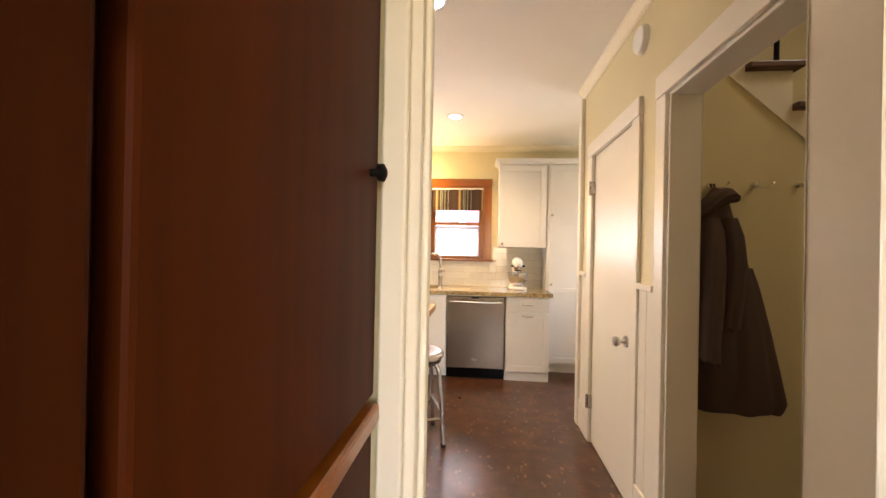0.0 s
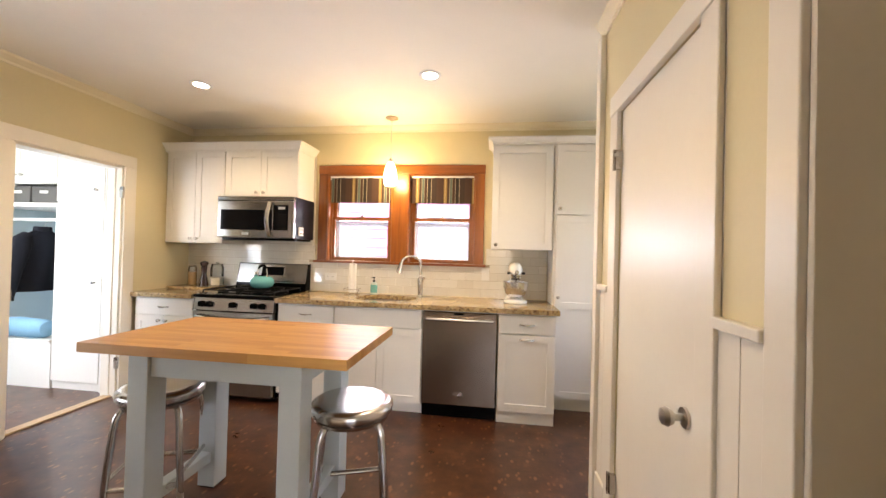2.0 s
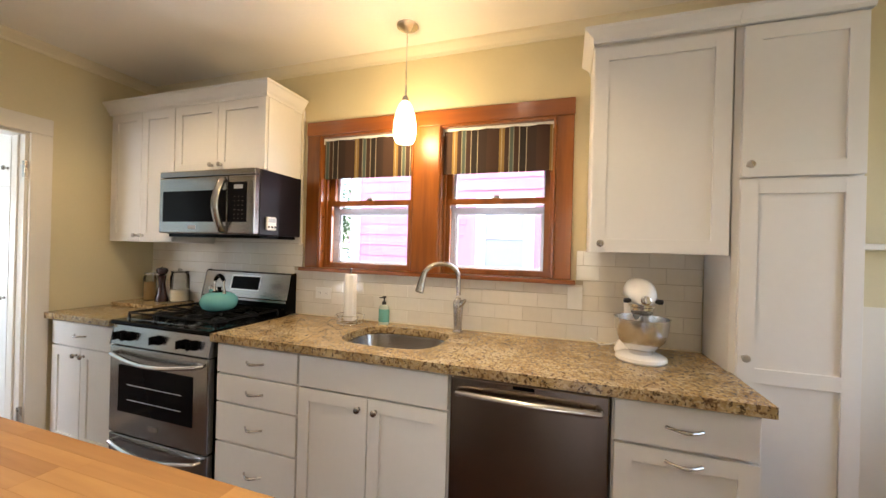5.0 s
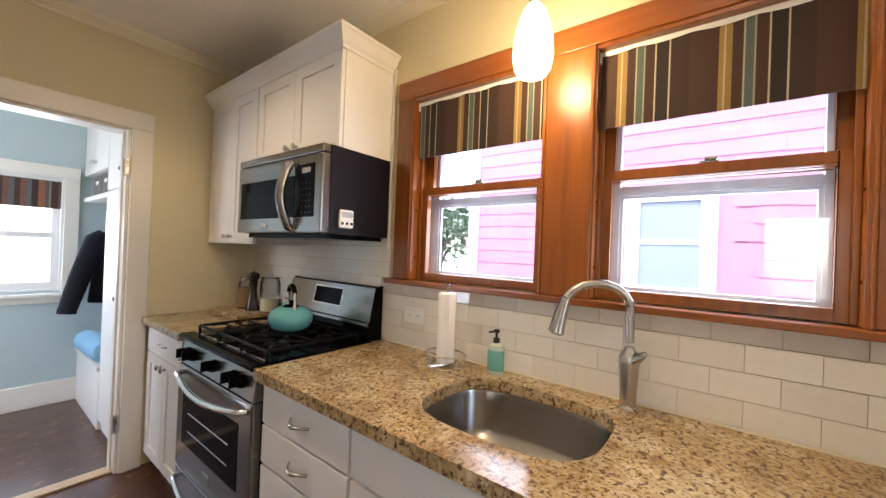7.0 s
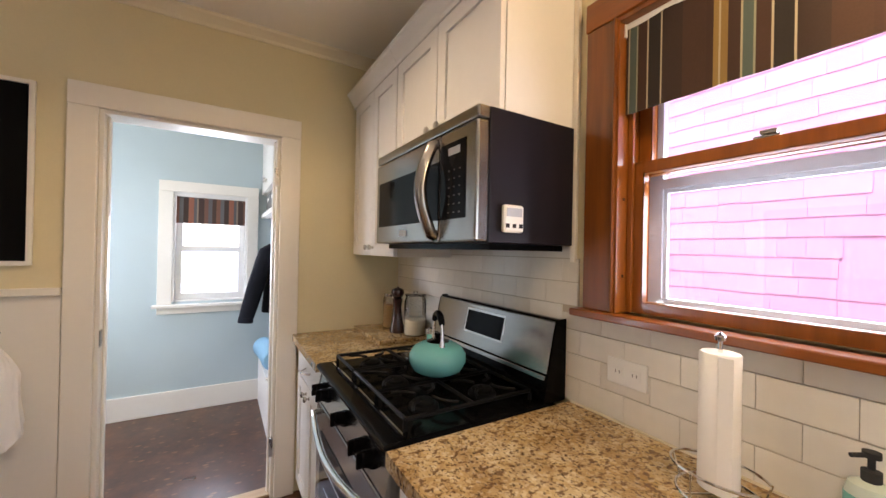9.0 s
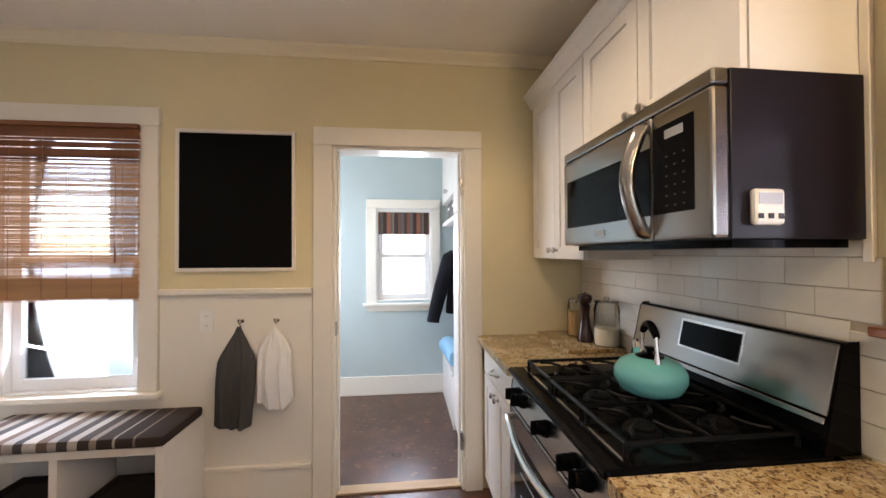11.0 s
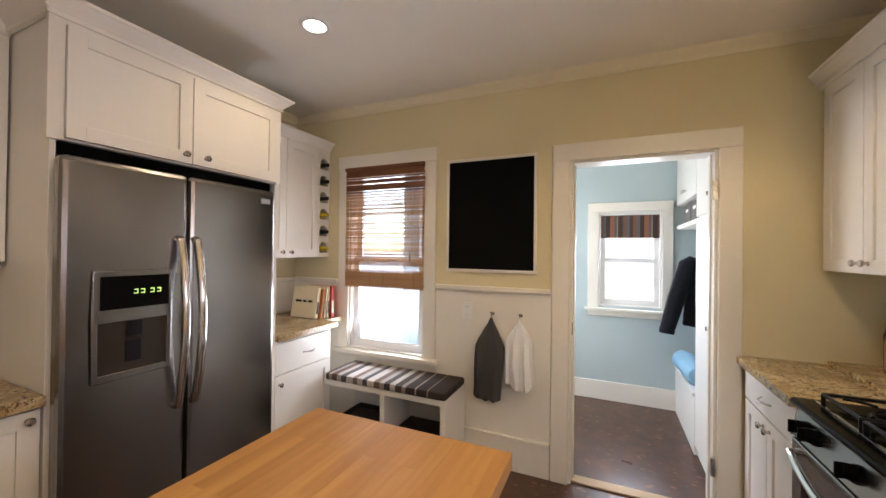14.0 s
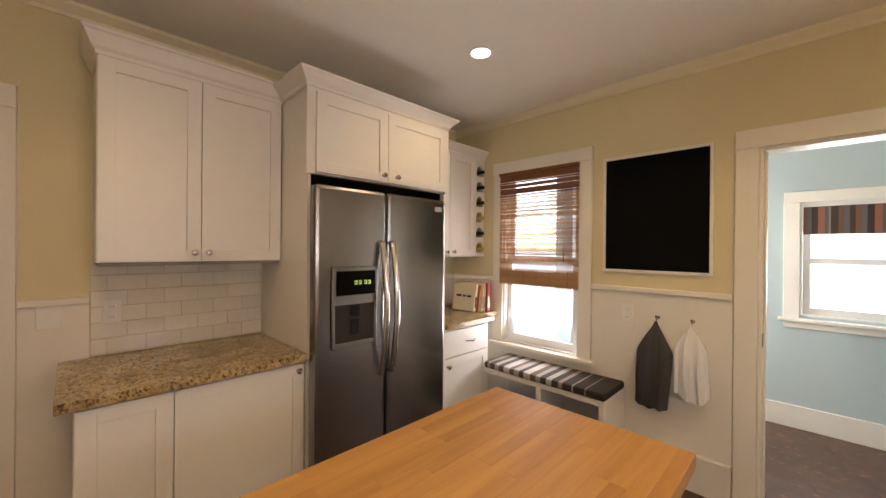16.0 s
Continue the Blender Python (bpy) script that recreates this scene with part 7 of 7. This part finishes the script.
for x0, x1 in ((-4.36, -4.09), (-4.07, -3.80)):
    bx = thing("storage_box", ((x0 + x1) / 2, 4.15, 1.711), "grey felt storage box with a cut-out handle", "box", "boxes on the mudroom shelf")
    part("box_body", boxes((x0, x1, 3.97, 4.30, 1.711, 1.865)), "bin", bx, bevel=0.006)
    part("handle_slot", boxes(((x0 + x1) / 2 - 0.045, (x0 + x1) / 2 + 0.045, 3.9675, 3.971, 1.80, 1.825)), "paper", bx, "pale handle slot")


def jacket():
    """A short jacket across the rod: a shaped shell, stand collar, two sleeves."""
    top = Vector((-4.16, 4.13, 1.47))
    j = thing("jacket", tuple(top), "short dark navy jacket on a hanger", "jacket")
    part("hanger", tube(bmesh.new(), [top + Vector(p) for p in ((0, 0.04, 0.112), (0.02, 0.04, 0.10), (0, 0.03, 0.07), (0, 0, 0.0))], 0.003, 6), "chrome", j, "wire hanger hook")
    bm, n = bmesh.new(), 40
    rings = []
    for dz, w, d in ((-0.005, 0.05, 0.045), (-0.03, 0.09, 0.055), (-0.065, 0.15, 0.065), (-0.10, 0.175, 0.085), (-0.2, 0.18, 0.105), (-0.38, 0.185, 0.11), (-0.52, 0.195, 0.115), (-0.585, 0.20, 0.115), (-0.60, 0.195, 0.105)):
        rings.append([bm.verts.new(top + Vector((d * math.sin(2 * math.pi * k / n) * (1 + 0.09 * math.sin(0.9 * k + 7 * dz)), w * math.cos(2 * math.pi * k / n) * (1 + 0.03 * math.sin(5 * k)), dz))) for k in range(n)])
    for a, b in zip(rings, rings[1:]):
        for k in range(n):
            bm.faces.new((a[k], b[k], b[(k + 1) % n], a[(k + 1) % n]))
    bm.faces.new(rings[0])
    bm.faces.new(rings[-1][::-1])
    part("jacket_body", bm, "navy", j, smooth=True)
    bm = bmesh.new()
    lathe(bm, [(0.060, -0.03), (0.068, -0.01), (0.064, 0.022), (0.056, 0.024), (0.056, -0.02)], tuple(top), 24, 1.0)
    part("collar", bm, "navy", j, "stand collar", smooth=True)
    for s, end in ((-1, -0.32), (1, 0.26)):
        pts = [(0.0, s * 0.12, -0.07), (0.01, s * 0.165, -0.11), (0.03, s * 0.19, -0.20), (0.05, s * 0.19 + (end - s * 0.19) * 0.45, -0.38), (0.07, s * 0.19 + (end - s * 0.19) * 0.8, -0.55), (0.08, end, -0.65), (0.08, end, -0.655)]
        part("sleeve", tube(bmesh.new(), [top + Vector(p) for p in pts], [0.05, 0.068, 0.072, 0.064, 0.058, 0.052, 0.035], 20), "navy", j, smooth=True)
        part("cuff", tube(bmesh.new(), [top + Vector((0.079, end - s * 0.004, -0.625)), top + Vector((0.081, end, -0.665))], 0.055, 20), "navy", j, smooth=True)


jacket()
bm = tube(bmesh.new(), [(x, 3.99 + 0.02 * math.sin(9 * x), 0.535 + 0.008 * math.sin(13 * x)) for x in (-4.42, -4.40, -4.34, -4.2, -4.05, -3.92, -3.86, -3.84)], [0.02, 0.065, 0.085, 0.09, 0.09, 0.086, 0.066, 0.02], 24)
solid("bolster_pillow", bm, "knit", "pale blue knitted bolster pillow on the mudroom bench", "pillow", (-4.13, 4.03, 0.445), smooth=True)

# ---- dining side: dark wood built-in beside the doorway ----
hutch = thing("built_in_cabinet", (-0.35, 0.1, 0), "dark stained wooden built-in cabinet with small round knobs", "cabinet")
part("body", boxes((-0.60, -0.153, -0.60, 0.713, 0.0, 2.45)), "mahogany", hutch, "dark stained wood")
for y0, y1, ky in ((0.302, 0.711, 0.672), (-0.12, 0.286, 0.25)):
    d = part("door", boxes((-0.152, -0.13, y0, y1, 1.112, 2.40)), "mahogany", hutch, "tall dark wooden door", bevel=0.004)
    part("knob", tube(bmesh.new(), [(-0.13 + q, ky, 1.45) for q in (0, 0.010, 0.012, 0.020, 0.024)], [0.006, 0.006, 0.013, 0.013, 0.006], 14), "iron", d, "dark metal knob", smooth=True)
    part("drawer", boxes((-0.152, -0.132, y0, y1, 0.74, 1.06)), "mahogany", hutch, bevel=0.004)
part("ledge", boxes((-0.152, -0.12, -0.60, 0.713, 1.07, 1.10)), "fir_x", hutch, "lighter wooden ledge moulding", bevel=0.006)

# nook: little shelf with a green bottle
shelf = solid("wall_shelf", boxes((1.19, 1.60, N - 0.11, N - 0.001, 1.425, 1.45)), "trim", "small white wall shelf beside the tall cabinet", "shelf", (1.4, N, 1.425), bevel=0.003)
gb = thing("green_bottle", (1.255, 4.60, 1.45), "small dark green glass bottle on the wall shelf", "bottle")
part("bottle", lathe(bmesh.new(), [(0, 0), (0.03, 0), (0.032, 0.01), (0.032, 0.11), (0.012, 0.15), (0.011, 0.19)], (1.255, 4.60, 1.45), 18), "wine", gb, smooth=True)
part("label_band", lathe(bmesh.new(), [(0.0322, 0.03), (0.0325, 0.031), (0.0325, 0.09), (0.0322, 0.091)], (1.255, 4.60, 1.45), 18), "leaf", gb, "green label", smooth=True)

# ---- pieces: backsplash tiles, butcher block staves ----
TW, TH, PHASE = 0.1543, 0.0788, -1.564


def tile_field(name, x0, x1, z0, z1, y, way, skip=(), label=""):
    """Glazed wall tiles in running bond on a grout bed; alike tiles share one mesh."""
    ya, yb = min(y, y + way * 0.005), max(y, y + way * 0.005)
    rows = [(x0, x1, ya, yb, z0, z1)]
    for s0, s1, sz0, sz1 in skip:
        rows = [(x0, x1, ya, yb, z0, sz0), (x0, s0, ya, yb, sz0, z1), (s1, x1, ya, yb, sz0, z1)]
    bed = structure(name, boxes(*rows), "grout", label, "backsplash")
    meshes, row, z = {}, 0, z0
    first = PHASE - TW * math.ceil((PHASE - x0) / TW + 1)
    while z < z1 - 0.01:
        h = min(TH, z1 - z)
        x = first + (TW / 2 if row % 2 else 0)
        while x < x1 - 0.004:
            a, b = max(x, x0), min(x + TW, x1)
            for s0, s1, sz0, sz1 in skip:
                if z > sz0 - 0.015 and z < sz1 - 0.012:
                    if a >= s0 - 0.001 and b <= s1 + 0.001:
                        b = a
                    elif a < s0 < b:
                        b = s0
                    elif a < s1 < b:
                        a = s1
            top = h
            if b - a > 0.012:
                for s0, s1, sz0, sz1 in skip:
                    if z < sz0 < z + h and b > s0 and a < s1:
                        top = sz0 - z
                key = (round(b - a, 3), round(top, 3))
                if key not in meshes:
                    bm = boxes((0.0003, key[0] - 0.0003, min(0, way * 0.010), max(0, way * 0.010), 0.0012, key[1] - 0.0012))
                    meshes[key] = finish("tile", bm, "tile", 0.0012, False)
                ob = new("tile", meshes[key])
                ob.location = (a, y, z)
                ob.parent = bed
            x += TW
        z += TH
        row += 1
    return bed


structure("trim_caulk_north", boxes((-1.60, 0.752, N - 0.011, N - 0.0035, 0.9142, 0.9195), (W + 0.004, -2.40, N - 0.011, N - 0.0035, 0.9142, 0.9195)), "crown", "thin cream caulk line above the granite", "caulk")
tile_field("backsplash_north", W + 0.003, 0.752, 0.9195, 0.9195 + 6 * TH, N - 0.0005, -1, [(-1.577, 0.175, 1.2105, 1.41)], "glossy white subway tile backsplash")
tile_field("backsplash_range", -2.371, -1.610, 0.9195 + 6 * TH, 1.434, N - 0.0005, -1, [], "glossy white subway tiles behind the microwave")
tile_field("backsplash_south", -1.218, -0.425, 0.9195, 1.37, S + 0.0005, 1, [], "glossy white subway tile backsplash")

rng = random.Random(21)
meshes = {}
strip = (IY1 - IY0) / 17
for k in range(17):
    x = IX0
    first = True
    while x < IX1 - 0.001:
        ln = rng.choice((0.28, 0.4, 0.52, 0.64)) if not first else rng.choice((0.18, 0.3, 0.45))
        first = False
        if IX1 - x - ln < 0.12:
            ln = IX1 - x
        key = round(ln, 3)
        if key not in meshes:
            meshes[key] = finish("stave", boxes((0.0001, key - 0.0001, 0.0001, strip - 0.0001, -0.0432, 0.0)), "block", 0.0005, False)
        ob = new("stave", meshes[key])
        ob.location = Vector((x, IY0 + k * strip, IZ)) - Vector(island.location)
        ob.parent = top
        x += ln
